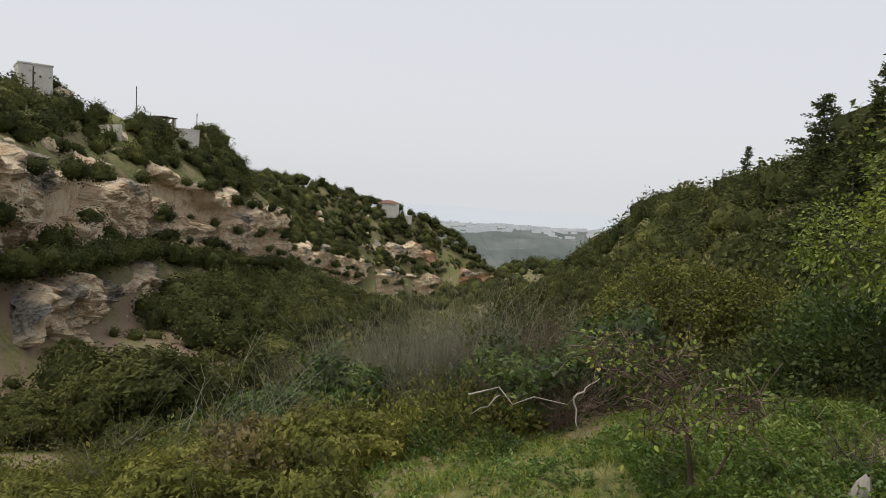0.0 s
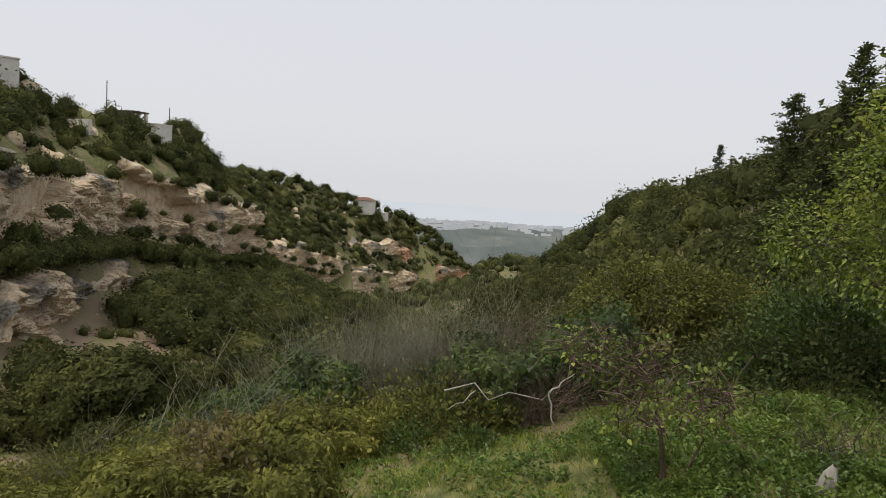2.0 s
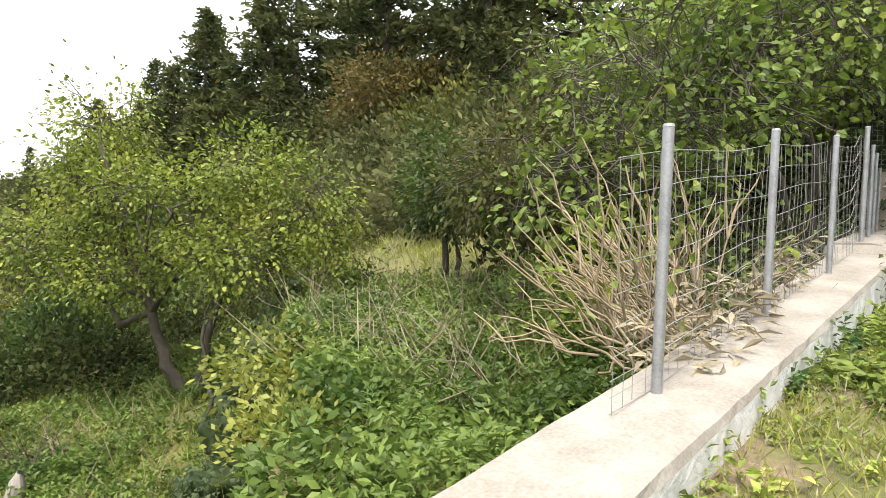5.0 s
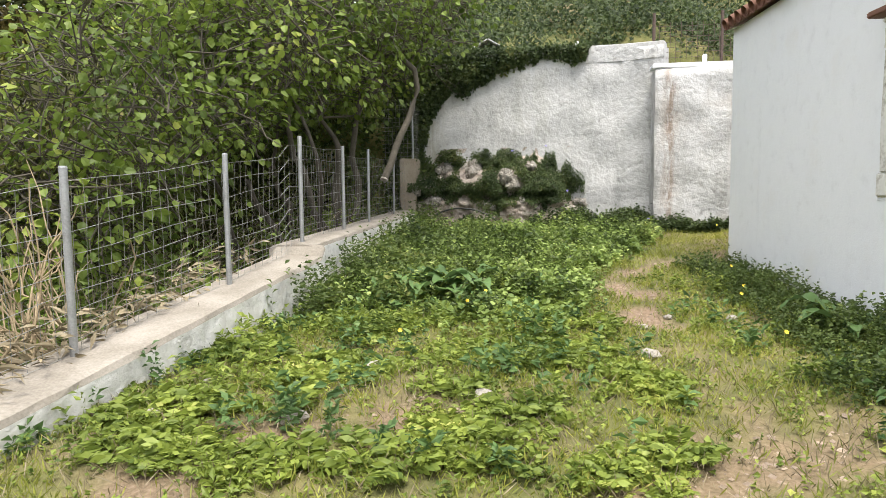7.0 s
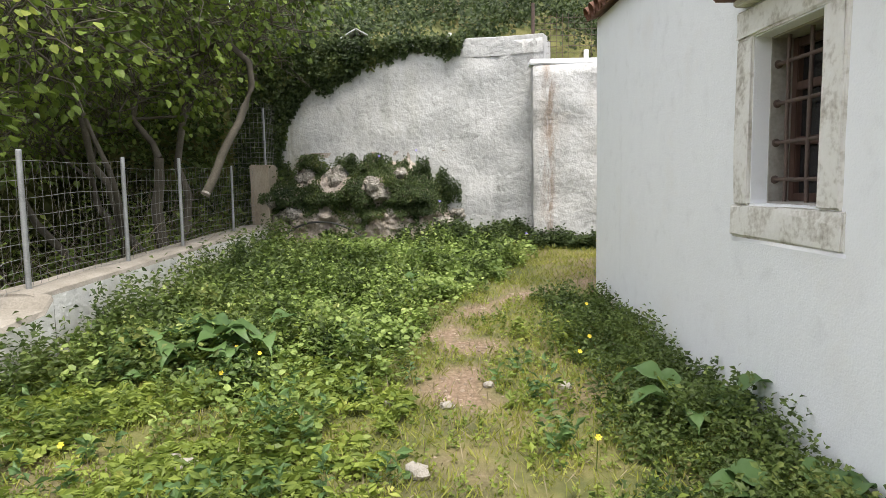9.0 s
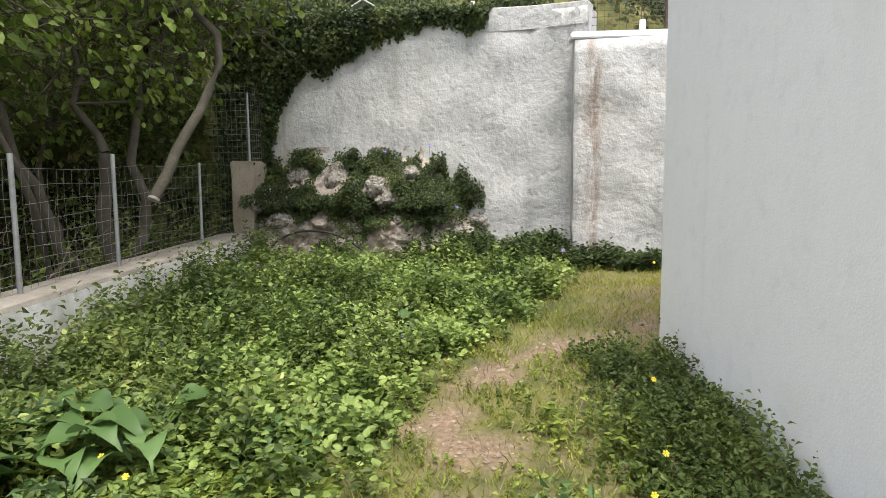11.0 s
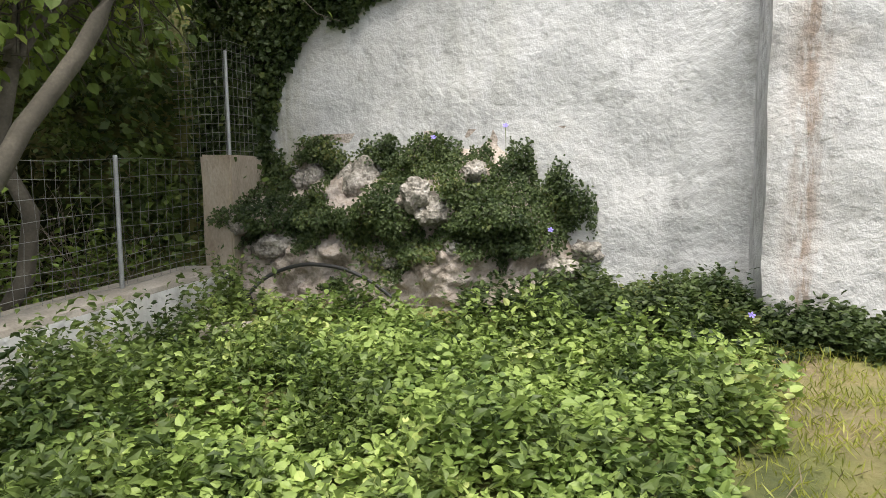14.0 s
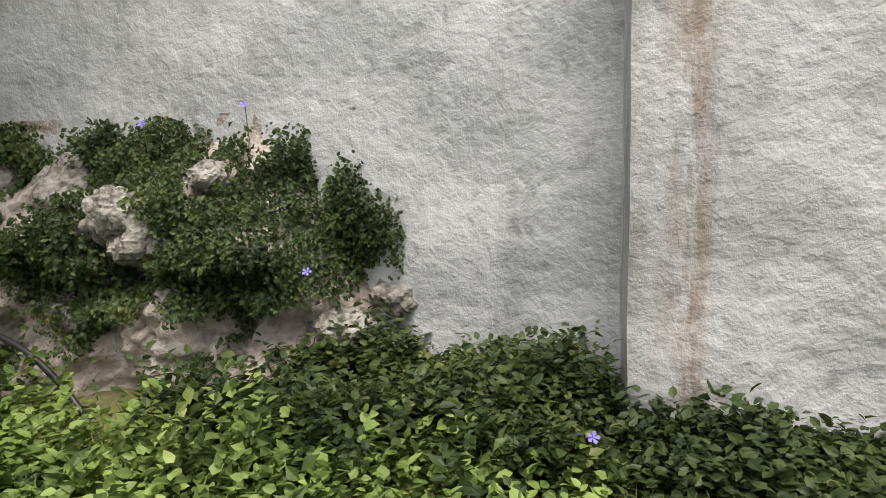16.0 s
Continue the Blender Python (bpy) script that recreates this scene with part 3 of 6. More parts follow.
# ---- retaining wall and its neighbours ----
def stain(m, at, reach, colour, amount, scale=(6, 6, 0.5)):
    """A run of dirt down the wall: a band about at, along x, broken up by streaks."""
    nt = m.node_tree
    b = nt.nodes["Principled BSDF"]
    before = b.inputs["Base Color"].links[0].from_socket
    co = node(m, "ShaderNodeTexCoord")
    sep = node(m, "ShaderNodeSeparateXYZ")
    join(m, co, "Object", sep, "Vector")
    off = node(m, "ShaderNodeMath")
    off.operation, off.inputs[1].default_value = "SUBTRACT", at
    join(m, sep, "X", off, 0)
    dist = node(m, "ShaderNodeMath")
    dist.operation = "ABSOLUTE"
    join(m, off, "Value", dist, 0)
    band = node(m, "ShaderNodeMapRange", From_Min=0.0, From_Max=reach, To_Min=amount, To_Max=0.0)
    join(m, dist, "Value", band, "Value")
    mp = node(m, "ShaderNodeMapping", Scale=scale)
    nz = node(m, "ShaderNodeTexNoise", Scale=1.6, Detail=6.0, Roughness=0.7)
    join(m, co, "Object", mp, "Vector"), join(m, mp, "Vector", nz, "Vector")
    pat = ramp(m, nz, "Fac", [(0.4, (0, 0, 0)), (0.58, (1, 1, 1))])
    mul = node(m, "ShaderNodeMath")
    mul.operation = "MULTIPLY"
    join(m, band, "Result", mul, 0), join(m, pat, "Color", mul, 1)
    mx = node(m, "ShaderNodeMix")
    mx.data_type = "RGBA"
    mx.inputs["B"].default_value = (*colour, 1)
    join(m, mul, "Value", mx, "Factor")
    nt.links.new(before, mx.inputs["A"])
    join(m, mx, "Result", b, "Base Color")


WALL_EAST_LIME = plaster("rough_limewash_runs", (0.55, 0.55, 0.55), (0.34, 0.335, 0.32), (0.5, 0.44, 0.38), 0.8, 0.5, 1.0, 9.0, 0.75)
stain(WALL_EAST_LIME, 3.8, 0.2, (0.24, 0.17, 0.12), 0.85, (5, 5, 0.9))
stain(WALL_EAST_LIME, 3.54, 0.1, (0.22, 0.215, 0.2), 0.6, (3, 3, 1.5))
stain(RENDER_WALL, 3.56, 0.34, (0.26, 0.25, 0.23), 0.55, (4, 4, 1.2))
stain(RENDER_WALL, -1.0, 0.6, (0.3, 0.28, 0.18), 0.8)
stain(RENDER_WALL, 1.2, 1.6, (0.4, 0.4, 0.37), 0.5, (3, 3, 0.4))


def wall_bm(points, thick, z0, tops, lumps=0.02, step=0.16):
    """A rough upright wall along plan points; tops: its height at each of them. The front faces the right of the way."""
    pts = np.array(points, float)
    seg = np.linalg.norm(np.diff(pts, axis=0), axis=1)
    s = np.concatenate([[0], np.cumsum(seg)])
    n = max(2, int(s[-1] / step) + 1)
    ss = np.linspace(0, s[-1], n)
    px, py, pt = (np.interp(ss, s, a) for a in (pts[:, 0], pts[:, 1], np.asarray(tops, float)))
    way = unit(np.gradient(np.stack([px, py], -1), axis=0))
    nor = np.stack([way[:, 1], -way[:, 0]], -1)
    rows = 22
    zf = np.linspace(0, 1, rows)
    Z = z0 + (pt[:, None] - z0) * zf[None]
    wob = lumps * rough2(ss[:, None] * 1.0 + 0 * Z, Z, 1.1, 0, 5)
    fx, fy = px[:, None] + nor[:, :1] * wob, py[:, None] + nor[:, 1:] * wob
    bx, by = px - nor[:, 0] * thick, py - nor[:, 1] * thick
    v = np.concatenate([np.stack([fx, fy, Z], -1).reshape(-1, 3), np.stack([bx, by, pt + 0.0], -1), np.stack([bx, by, 0 * pt + z0], -1)])
    i, j = np.meshgrid(np.arange(n - 1), np.arange(rows - 1), indexing="ij")
    a = i * rows + j
    f = [np.stack([a, a + rows, a + rows + 1, a + 1], -1).reshape(-1, 4)]
    i = np.arange(n - 1)
    T, B, G = i * rows + rows - 1, n * rows + i, n * rows + n + i
    f.append(np.stack([T, T + rows, B + 1, B], -1))
    f.append(np.stack([B, B + 1, G + 1, G], -1))
    e0 = np.concatenate([np.arange(rows), [n * rows, n * rows + n]])
    ends = [e0, np.concatenate([(n - 1) * rows + np.arange(rows), [n * rows + n - 1, n * rows + 2 * n - 1]])]
    tri = []
    for e in ends:
        first = len(v)
        v = np.concatenate([v, v[e]])
        tri += [(first + q, first + q + 1, first + rows + 1) for q in range(rows)]
    f.append(np.array(tri))
    return v, f


v, f = wall_bm([(-1.75, 14.02), (0.3, 13.95), (2.05, 13.84), (3.0, 13.72), (3.76, 13.42)], 0.45, -0.3, [4.02, 4.0, 3.93, 3.93, 3.93], 0.045)
tagged(new("wall_north", mesh_of("wall_north", v, f, RENDER_WALL, True)), "tall rough limewashed retaining wall streaked with grey damp", "wall", kind="structure")
v, f = wall_bm([(2.38, 13.79), (3.0, 13.7), (3.74, 13.4)], 0.3, 3.7, [4.03, 4.02, 4.0], 0.015)
tagged(new("wall_cap", mesh_of("wall_cap", v, f, RENDER_WALL, True)), "raised limewashed top course of the retaining wall", "wall", kind="structure")
v, f = wall_bm([(3.53, 13.03), (5.0, 12.98), (8.5, 12.9)], 1.05, -0.3, [3.4, 3.43, 3.45], 0.045)
tagged(new("wall_north_east", mesh_of("wall_north_east", v, f, WALL_EAST_LIME, True)), "projecting limewashed wall with brown and grey runs", "wall", kind="structure")
part("wall_coping", box_bm(5.0, 0.34, 0.09, 5.98, 13.2, 3.42, 0.015), LIMEWASH)
tagged(bpy.data.objects["wall_coping"], "white painted coping on the projecting wall", "coping", kind="structure")
part("wall_east", box_bm(0.4, 6.0, 4.2, 8.7, 11.0, -0.5, 0.02), RENDER_WALL)
tagged(bpy.data.objects["wall_east"], "limewashed wall closing the yard", "wall", kind="structure")


# ---- low concrete wall with its fence ----
LOWFACE = plaster("low_wall_limewash", (0.72, 0.71, 0.69), (0.42, 0.4, 0.36), (0.36, 0.31, 0.25), 2.2, 0.47, 0.6, 12.0)


def low_wall(y0, y1, inner, outer, name, label):
    """A concrete wall whose top follows wall_top; inner and outer are offsets from the line of posts."""
    n = int((y1 - y0) / 0.1) + 1
    ys = np.linspace(y0, y1, n)
    xs, zt = fence_x(ys), wall_top(ys)
    prof = []
    for k, (off, dz) in enumerate(((inner, -1.3), (inner, -0.6), (inner, -0.25), (inner, -0.05), (inner - 0.015, -0.012), (inner - 0.05, 0.0), (inner * 0.5, 0.006), (0, 0.008), (outer * 0.5, 0.004), (outer + 0.04, 0.0), (outer, -0.04), (outer, -1.9))):
        wob = 0.004 * rough2(ys + 9 * k, 0 * ys + k, 1.4) + 0.005 * rough2(ys, 3.0 * k + 0 * ys, 0.3)
        prof.append(np.stack([xs + off + wob, ys, zt + dz + (0.003 * rough2(ys, 5.0 * k + 0 * ys, 0.7) if dz > -0.2 else 0)], -1))
    v = np.stack(prof, 1)
    m = len(prof)
    i, j = np.meshgrid(np.arange(n - 1), np.arange(m - 1), indexing="ij")
    a = i * m + j
    f = np.stack([a, a + 1, a + m + 1, a + m], -1).reshape(-1, 4)
    caps = np.array([[e * m, e * m + q, e * m + q + 1] for e in (0, n - 1) for q in range(1, m - 1)])
    me = mesh_of(name, v.reshape(-1, 3), [f, caps], CONCRETE, False)
    me.materials.append(LOWFACE)
    idx = np.zeros(len(f) + len(caps), np.int32)
    idx[: len(f)][(j < 3).ravel()] = 1
    me.polygons.foreach_set("material_index", idx)
    return tagged(new(name, me), label, "wall", kind="structure")


low_wall(-6.0, 7.22, 0.33, -0.24, "wall_west", "low broad concrete wall with a limewashed inner face")
low_wall(7.2, 13.1, 0.2, -0.28, "wall_west_far", "low concrete wall with a limewashed inner face and worn edge")


def fence_post(y, height, radius, lean=0.0, label="grey galvanised steel fence post"):
    x, z = float(fence_x(y)), float(wall_top(y))
    post = empty("fence_post", x, y, z - 0.05, label, "fence post", "posts of the wire fence")
    v, f = tube([(0, 0, 0), (lean * 0.5, 0, height * 0.5 + 0.05), (lean, 0, height + 0.05)], radius, 10)
    part_of("pole", mesh_of("pole", v, f, STEEL, True), post)
    bm = bmesh.new()
    bmesh.ops.create_cone(bm, segments=10, radius1=radius * 1.08, radius2=radius * 0.9, depth=0.015, cap_ends=True, matrix=pose(lean, 0, height + 0.055))
    part("cap", bm, STEEL, post)
    return post


for y, hgt, r in ((2.68, 1.22, 0.026), (4.3, 1.2, 0.026), (6.0, 1.15, 0.024), (7.4, 1.15, 0.024), (8.95, 1.1, 0.022), (10.25, 1.1, 0.02), (12.0, 1.0, 0.017)):
    fence_post(y, hgt, r, 0.01)


def fence_mesh(y0, y1, height, name, label, rows, gap, off=-0.03, sag=0.015):
    """Woven wire: upright wires a hand apart and closer rows near the foot."""
    net = empty(name, float(fence_x(y0)), y0, float(wall_top(y0)), label, "wire fence")
    ox, oy, oz = net.matrix_basis.translation
    ys = np.arange(y0, y1, gap)
    up, across = [], []
    bulge = lambda y, q: off + sag * np.sin(y * 2.3 + q * 3) * np.sin(3.14 * q)
    for y in ys:
        q = np.linspace(0, 1, 5)
        p = np.stack([fence_x(y) + bulge(y, q) + 0.006 * rng.normal(), 0 * q + y + 0.006 * rng.normal(size=5), wall_top(y) + 0.02 + height * q], -1)
        up.append(tube(p - (ox, oy, oz), 0.0018, 3))
    yy = np.arange(y0, y1 + 0.1, 0.2)
    for q in rows:
        p = np.stack([fence_x(yy) + bulge(yy, q), yy, wall_top(yy) + 0.02 + height * q + 0.012 * np.sin(yy * 4 + 9 * q)], -1)
        across.append(tube(p - (ox, oy, oz), 0.0024, 3))
    for piece in up:
        part_of("upright_wire", mesh_of("upright_wire", *piece, WIRE), net)
    for piece in across:
        part_of("cross_wire", mesh_of("cross_wire", *piece, WIRE), net)


ROWS = (0.0, 0.07, 0.14, 0.23, 0.34, 0.46, 0.58, 0.72, 0.86, 1.0)
fence_mesh(2.3, 6.0, 1.08, "wire_fence", "sagging galvanised woven wire along the low wall", ROWS, 0.1)
fence_mesh(6.0, 9.1, 1.04, "wire_fence", "sagging galvanised woven wire along the low wall", ROWS, 0.1)
fence_mesh(9.1, 13.1, 0.96, "wire_fence", "galvanised woven wire in front of the fig tree", ROWS, 0.1)

TAN_CONCRETE = mottled("tan_concrete", [(0.25, (0.16, 0.13, 0.095)), (0.45, (0.3, 0.25, 0.19)), (0.6, (0.4, 0.34, 0.27)), (0.85, (0.46, 0.42, 0.36))], 3.0, 50, 0.92, 0.6, 0.01, (1, 1, 0.5))
pillar = empty("concrete_pillar", -1.18, 13.7, 0.3, "weathered concrete pier between the low wall and retaining wall", "pillar")
bm = box_bm(0.32, 0.84, 1.58, 0, 0, 0, 0.02)
bmesh.ops.subdivide_edges(bm, edges=bm.edges, cuts=5, use_grid_fill=True)
for w in bm.verts:
    w.co += Vector(noise.noise_vector(w.co * 3)) * 0.02 + Vector(noise.noise_vector(w.co * 9)) * 0.008
part("shaft", bm, TAN_CONCRETE, pillar)


def upper_fence():
    """Posts and square wire on the pillar, running back to the retaining wall."""
    net = empty("wire_screen", -1.08, 13.38, 1.88, "square wire screen on thin posts above the concrete pillar", "wire fence")
    for x, y, h in ((0.0, 0.0, 0.97), (0.06, 0.58, 1.1)):
        v, f = tube([(x, y, -0.06), (x, y, h)], 0.018, 8)
        part_of("post", mesh_of("post", v, f, STEEL, True), net)
    wires = []
    for z in np.arange(0.05, 1.15, 0.085):
        wires.append(tube(wander((-0.65, 0.1, z), (0, 0, z), 5, 0.008), 0.0032, 3))
        wires.append(tube(wander((0, 0, z), (0.06, 0.58, z), 5, 0.008), 0.0032, 3))
    for s in np.arange(0.05, 1, 0.12):
        wires.append(tube([(-0.65 * s, 0.1 * s, 0), (-0.65 * s, 0.1 * s, 1.14)], 0.0032, 3))
        wires.append(tube([(0.06 * s, 0.58 * s, 0), (0.06 * s, 0.58 * s, 1.05)], 0.0032, 3))
    for piece in wires:
        part_of("wire", mesh_of("wire", *piece, WIRE), net)


upper_fence()


# ---- trees ----
def tree(name, x, y, z, label, category, lobes, clumps, per, clump_r, leaf, leaf_w, mat, bark, trunks, group="", fine=False, twigs=0):
    """A tree of its own: tapered trunks with limbs to every lobe of the crown, and a crown of many single leaves. Places are relative to its foot."""
    t = empty(name, x, y, z, label, category, group)
    wood = []
    lobes = np.asarray(lobes, float)
    for foot, fork, r in trunks:
        wood.append(tube(wander(foot, fork, 7, 0.025), np.linspace(r, r * 0.62, 7), 8))
    for lb in lobes:
        near = min(trunks, key=lambda k: np.hypot(k[1][0] - lb[0], k[1][1] - lb[1]))
        end = lb[:3] - [0, 0, lb[5] * 0.2]
        line = wander(near[1], end, 6, 0.09)
        wood.append(tube(line, np.linspace(near[2] * 0.5, near[2] * 0.16, 6), 6))
        for _ in range(6):
            k = rng.integers(2, 6)
            tip = lb[:3] + ball(1, 0.95, 0.7)[0] * lb[3:]
            wood.append(tube(wander(line[k], tip, 5, 0.1), np.linspace(near[2] * 0.18, near[2] * 0.04, 5), 4))
    pts, out = crown_points(lobes, clumps, per, clump_r)
    if twigs:
        pick = rng.choice(len(pts), twigs)
        for p, o in zip(pts[pick], out[pick]):
            wood.append(tube(wander(p - o * rng.uniform(0.3, 0.8), p + o * 0.15, 4, 0.1), np.linspace(0.012, 0.004, 4), 3))
    part_of("trunk", mesh_of("trunk", *gather(wood), bark, True), t)
    size = leaf * rng.uniform(0.6, 1.3, len(pts))
    out[:, 2] -= 0.2
    maker = (lambda: round_leaves(pts, out, size, size * leaf_w)) if fine else (lambda: small_leaves(pts, out, size, size * leaf_w))
    cv, cf = maker()
    part_of("crown", mesh_of("crown", cv, cf, mat), t)
    return t


# The fresh green tree on the lower terrace, and its neighbours.
tree("broadleaf_tree", -10.96, 6.27, -2.45, "spreading fresh green fruit tree with dark trunks on a terrace", "tree",
     [(-1.5, -0.7, 4.9, 0.8, 0.8, 0.8), (-1.6, -0.6, 3.8, 1.2, 1.1, 0.9), (0.9, 0.5, 4.1, 0.9, 0.9, 0.7), (0.2, -0.4, 3.4, 1.3, 1.3, 0.7), (1.9, 0.9, 3.5, 1.0, 0.9, 0.8),
      (-3.3, -1.1, 2.7, 1.1, 1.0, 0.7), (1.4, 0.0, 2.6, 1.2, 1.0, 0.6), (-1.3, -0.5, 2.3, 1.2, 1.2, 0.6), (2.4, 1.3, 2.6, 0.7, 0.7, 0.5)],
     640, 30, 0.3, 0.085, 0.62, LEAF_FRESH, BARK, [((0, 0, -0.2), (-0.45, -0.35, 1.6), 0.13), ((0.12, 0.1, -0.2), (0.5, 0.3, 1.8), 0.09), ((1.4, -0.55, -0.1), (1.1, -0.4, 1.6), 0.04)], fine=True, twigs=300)
tree("citrus_tree", -7.5, 9.0, -0.75, "dark green citrus tree with a slim trunk on the terrace", "tree",
     [(0, 0, 2.2, 0.85, 0.85, 0.9), (0.3, -0.2, 1.9, 0.85, 0.85, 0.5), (-0.4, 0.2, 2.7, 0.5, 0.5, 0.5)],
     170, 26, 0.24, 0.1, 0.5, LEAF_CITRUS, BARK, [((0, 0, -0.2), (0.05, 0, 1.2), 0.09), ((0.2, 0.1, -0.2), (0.25, 0.1, 1.1), 0.07)], fine=True)
tree("citrus_tree", -5.0, 7.1, -0.6, "yellowish green citrus tree with bare twigs on the terrace", "tree",
     [(0, 0, 2.1, 0.95, 0.95, 0.9), (0.5, 0.2, 1.8, 0.8, 0.8, 0.45), (-0.5, 0, 1.85, 0.7, 0.7, 0.5)],
     130, 24, 0.28, 0.095, 0.5, LEAF_VALLEY, BARK, [((0, 0, -0.2), (0.05, 0, 1.1), 0.08), ((0.14, -0.1, -0.2), (0.3, -0.05, 1.0), 0.05)], fine=True, twigs=120)
fig = tree("fig_tree", -2.1, 11.45, -0.45, "large spreading fig tree with grey stems behind the wire fence", "tree",
     [(-0.4, 0.1, 3.9, 1.8, 2.0, 0.9), (0.0, -2.8, 3.7, 1.1, 1.4, 0.7), (-1.2, -4.0, 2.8, 1.6, 1.6, 1.1), (0.5, 1.0, 4.5, 1.5, 1.5, 0.8), (-2.4, 0.3, 3.4, 1.6, 1.8, 1.2), (-0.2, -1.6, 4.7, 1.8, 1.8, 0.9),
      (1.6, 0.6, 4.9, 1.1, 1.3, 0.5), (-1.8, -2.2, 3.8, 1.4, 1.5, 0.9), (-1.6, 1.6, 5.2, 1.6, 1.5, 1.0), (-1.5, -4.6, 1.7, 1.1, 1.6, 0.8)],
     1700, 12, 0.36, 0.1, 0.8, LEAF_FIG, BARK_PALE,
     [((0, 0, -0.2), (0.1, -0.1, 2.4), 0.11), ((0.12, 0.15, -0.2), (0.3, 0.3, 2.9), 0.08), ((-0.3, -0.4, -0.2), (-0.9, -1.6, 1.9), 0.07), ((0.1, -0.5, -0.2), (0.2, -1.6, 2.2), 0.06), ((-0.5, 0.4, -0.2), (-1.5, 0.9, 2.2), 0.08),
      ((0.05, -0.15, -0.2), (-0.5, -0.9, 2.9), 0.07), ((-0.8, -1.2, -0.2), (-1.0, -2.6, 2.0), 0.05)], fine=True, twigs=3000)
# A thick pruned limb leans down from the fork with a sawn pale end.
v, f = tube(np.concatenate([wander((1.02, -0.74, 1.9), (1.37, -0.06, 3.1), 6, 0.006), [(1.44, 0.08, 3.4), (1.38, 0.2, 3.75), (1.0, 0.3, 4.1), (0.5, 0.32, 3.9), (0.3, 0.3, 2.95)]]), [0.06, 0.059, 0.057, 0.055, 0.053, 0.052, 0.05, 0.048, 0.048, 0.05, 0.055], 9)
limb = part_of("pruned_limb", mesh_of("pruned_limb", v, f, BARK_PALE, True), fig, "thick pruned limb with a sawn end")
bm = bmesh.new()
bmesh.ops.create_cone(bm, segments=9, radius1=0.063, radius2=0.06, depth=0.03, cap_ends=True, matrix=Matrix.Translation((1.015, -0.748, 1.885)) @ Vector((0.35, 0.68, 1.2)).to_track_quat("Z", "Y").to_matrix().to_4x4())
part("sawn_end", bm, DEADWOOD, fig, "pale sawn wood")


def conifer(name, x, y, z, h, spread, label, cone=1.0, group=""):
    """A pine or spruce: a straight mast with drooping tiers of needled boughs, gaps between them."""
    t = empty(name, x, y, z, label, "conifer", group)
    wood = [tube(wander((0, 0, -0.5), (0.02 * h, 0, h), 8, 0.008), np.linspace(0.022 * h, 0.003 * h, 8), 6)]
    base, way = [], []
    for zz in np.linspace(0.14 * h, 0.99 * h, int(13 + 0.8 * h)):
        reach = spread * (1 - (zz / h) ** cone) * rng.uniform(0.55, 1.15) + 0.04 * spread
        for a in rng.uniform(0, 6.28, 5):
            rr = reach * rng.uniform(0.4, 1.2)
            tip = np.array([math.cos(a) * rr, math.sin(a) * rr, zz + 0.12 * rr])
            wood.append(tube([(0, 0, zz), tip * [0.6, 0.6, 1], tip], [0.012 * h * 0.4, 0.006 * h * 0.4, 0.01], 3))
            n = int(24 + 14 * rr)
            s = rng.uniform(0.25, 1.08, (n, 1))
            base.append([0, 0, zz] + (tip - [0, 0, zz]) * s + rng.normal(size=(n, 3)) * [0.16, 0.16, 0.08] * (0.35 + 0.1 * h))
            way.append(tip / (np.linalg.norm(tip[:2]) + 1e-6) * [1, 1, 0] + rng.normal(size=(n, 3)) * 0.6)
    base, way = np.concatenate(base), np.concatenate(way)
    L = 0.036 * h * rng.uniform(0.6, 1.4, len(base))
    part_of("trunk", mesh_of("trunk", *gather(wood), BARK, True), t)
    part_of("crown", mesh_of("crown", *small_leaves(base, way, L, L * 0.42), LEAF_PINE), t)
    return t


def on_land(x, y):
    return float(land_z(np.float64(x), np.float64(y)))


pines = [conifer("pine_tree", -30, 24, on_land(-30, 24), 11, 3.6, "tall dark pine on the wooded slope", 1.8, "pines on the slope"),
         conifer("pine_tree", -24, 27, on_land(-24, 27), 12, 4.6, "broad dark pine on the wooded slope", 2.8, "pines on the slope"),
         conifer("pine_tree", -36, 22, on_land(-36, 22), 9, 2.6, "slender dark pine on the wooded slope", 1.2, "pines on the slope")]
spots = [(-21.8, 13.9, 0.75, 2), (-25.5, 20.5, 0.7, 2), (-17, 26, 1.0, 1), (-20, 31, 1.1, 1), (-13, 29, 1.0, 1), (-9, 32, 1.0, 0), (-33, 29, 1.0, 1), (-40, 27, 0.9, 0), (-45, 31, 0.8, 1), (-50, 28, 0.7, 2), (-56, 33, 0.75, 0),
         (-62, 31, 0.6, 1), (-70, 35, 0.6, 2), (-46, 40, 0.9, 0), (-36, 38, 1.0, 1), (-26, 38, 1.1, 0), (-4, 36, 1, 1), (3, 34, 1, 0), (-34, 17, 0.6, 1), (-42, 20, 0.6, 1), (-13, 20, 0.6, 2), (-30, 33, 1.0, 1)]
for px, py, s, which in spots:
    c = copy_thing(pines[which], pose(px, py, on_land(px, py) - 0.2, 0, 0, (px * 37 + py * 11) % 360))
    c.scale = (s, s, s)
cypress = conifer("cypress_tree", -91, 37.2, on_land(-91, 37.2), 6.5, 0.9, "slim dark cypress standing above the wood", 2.5)


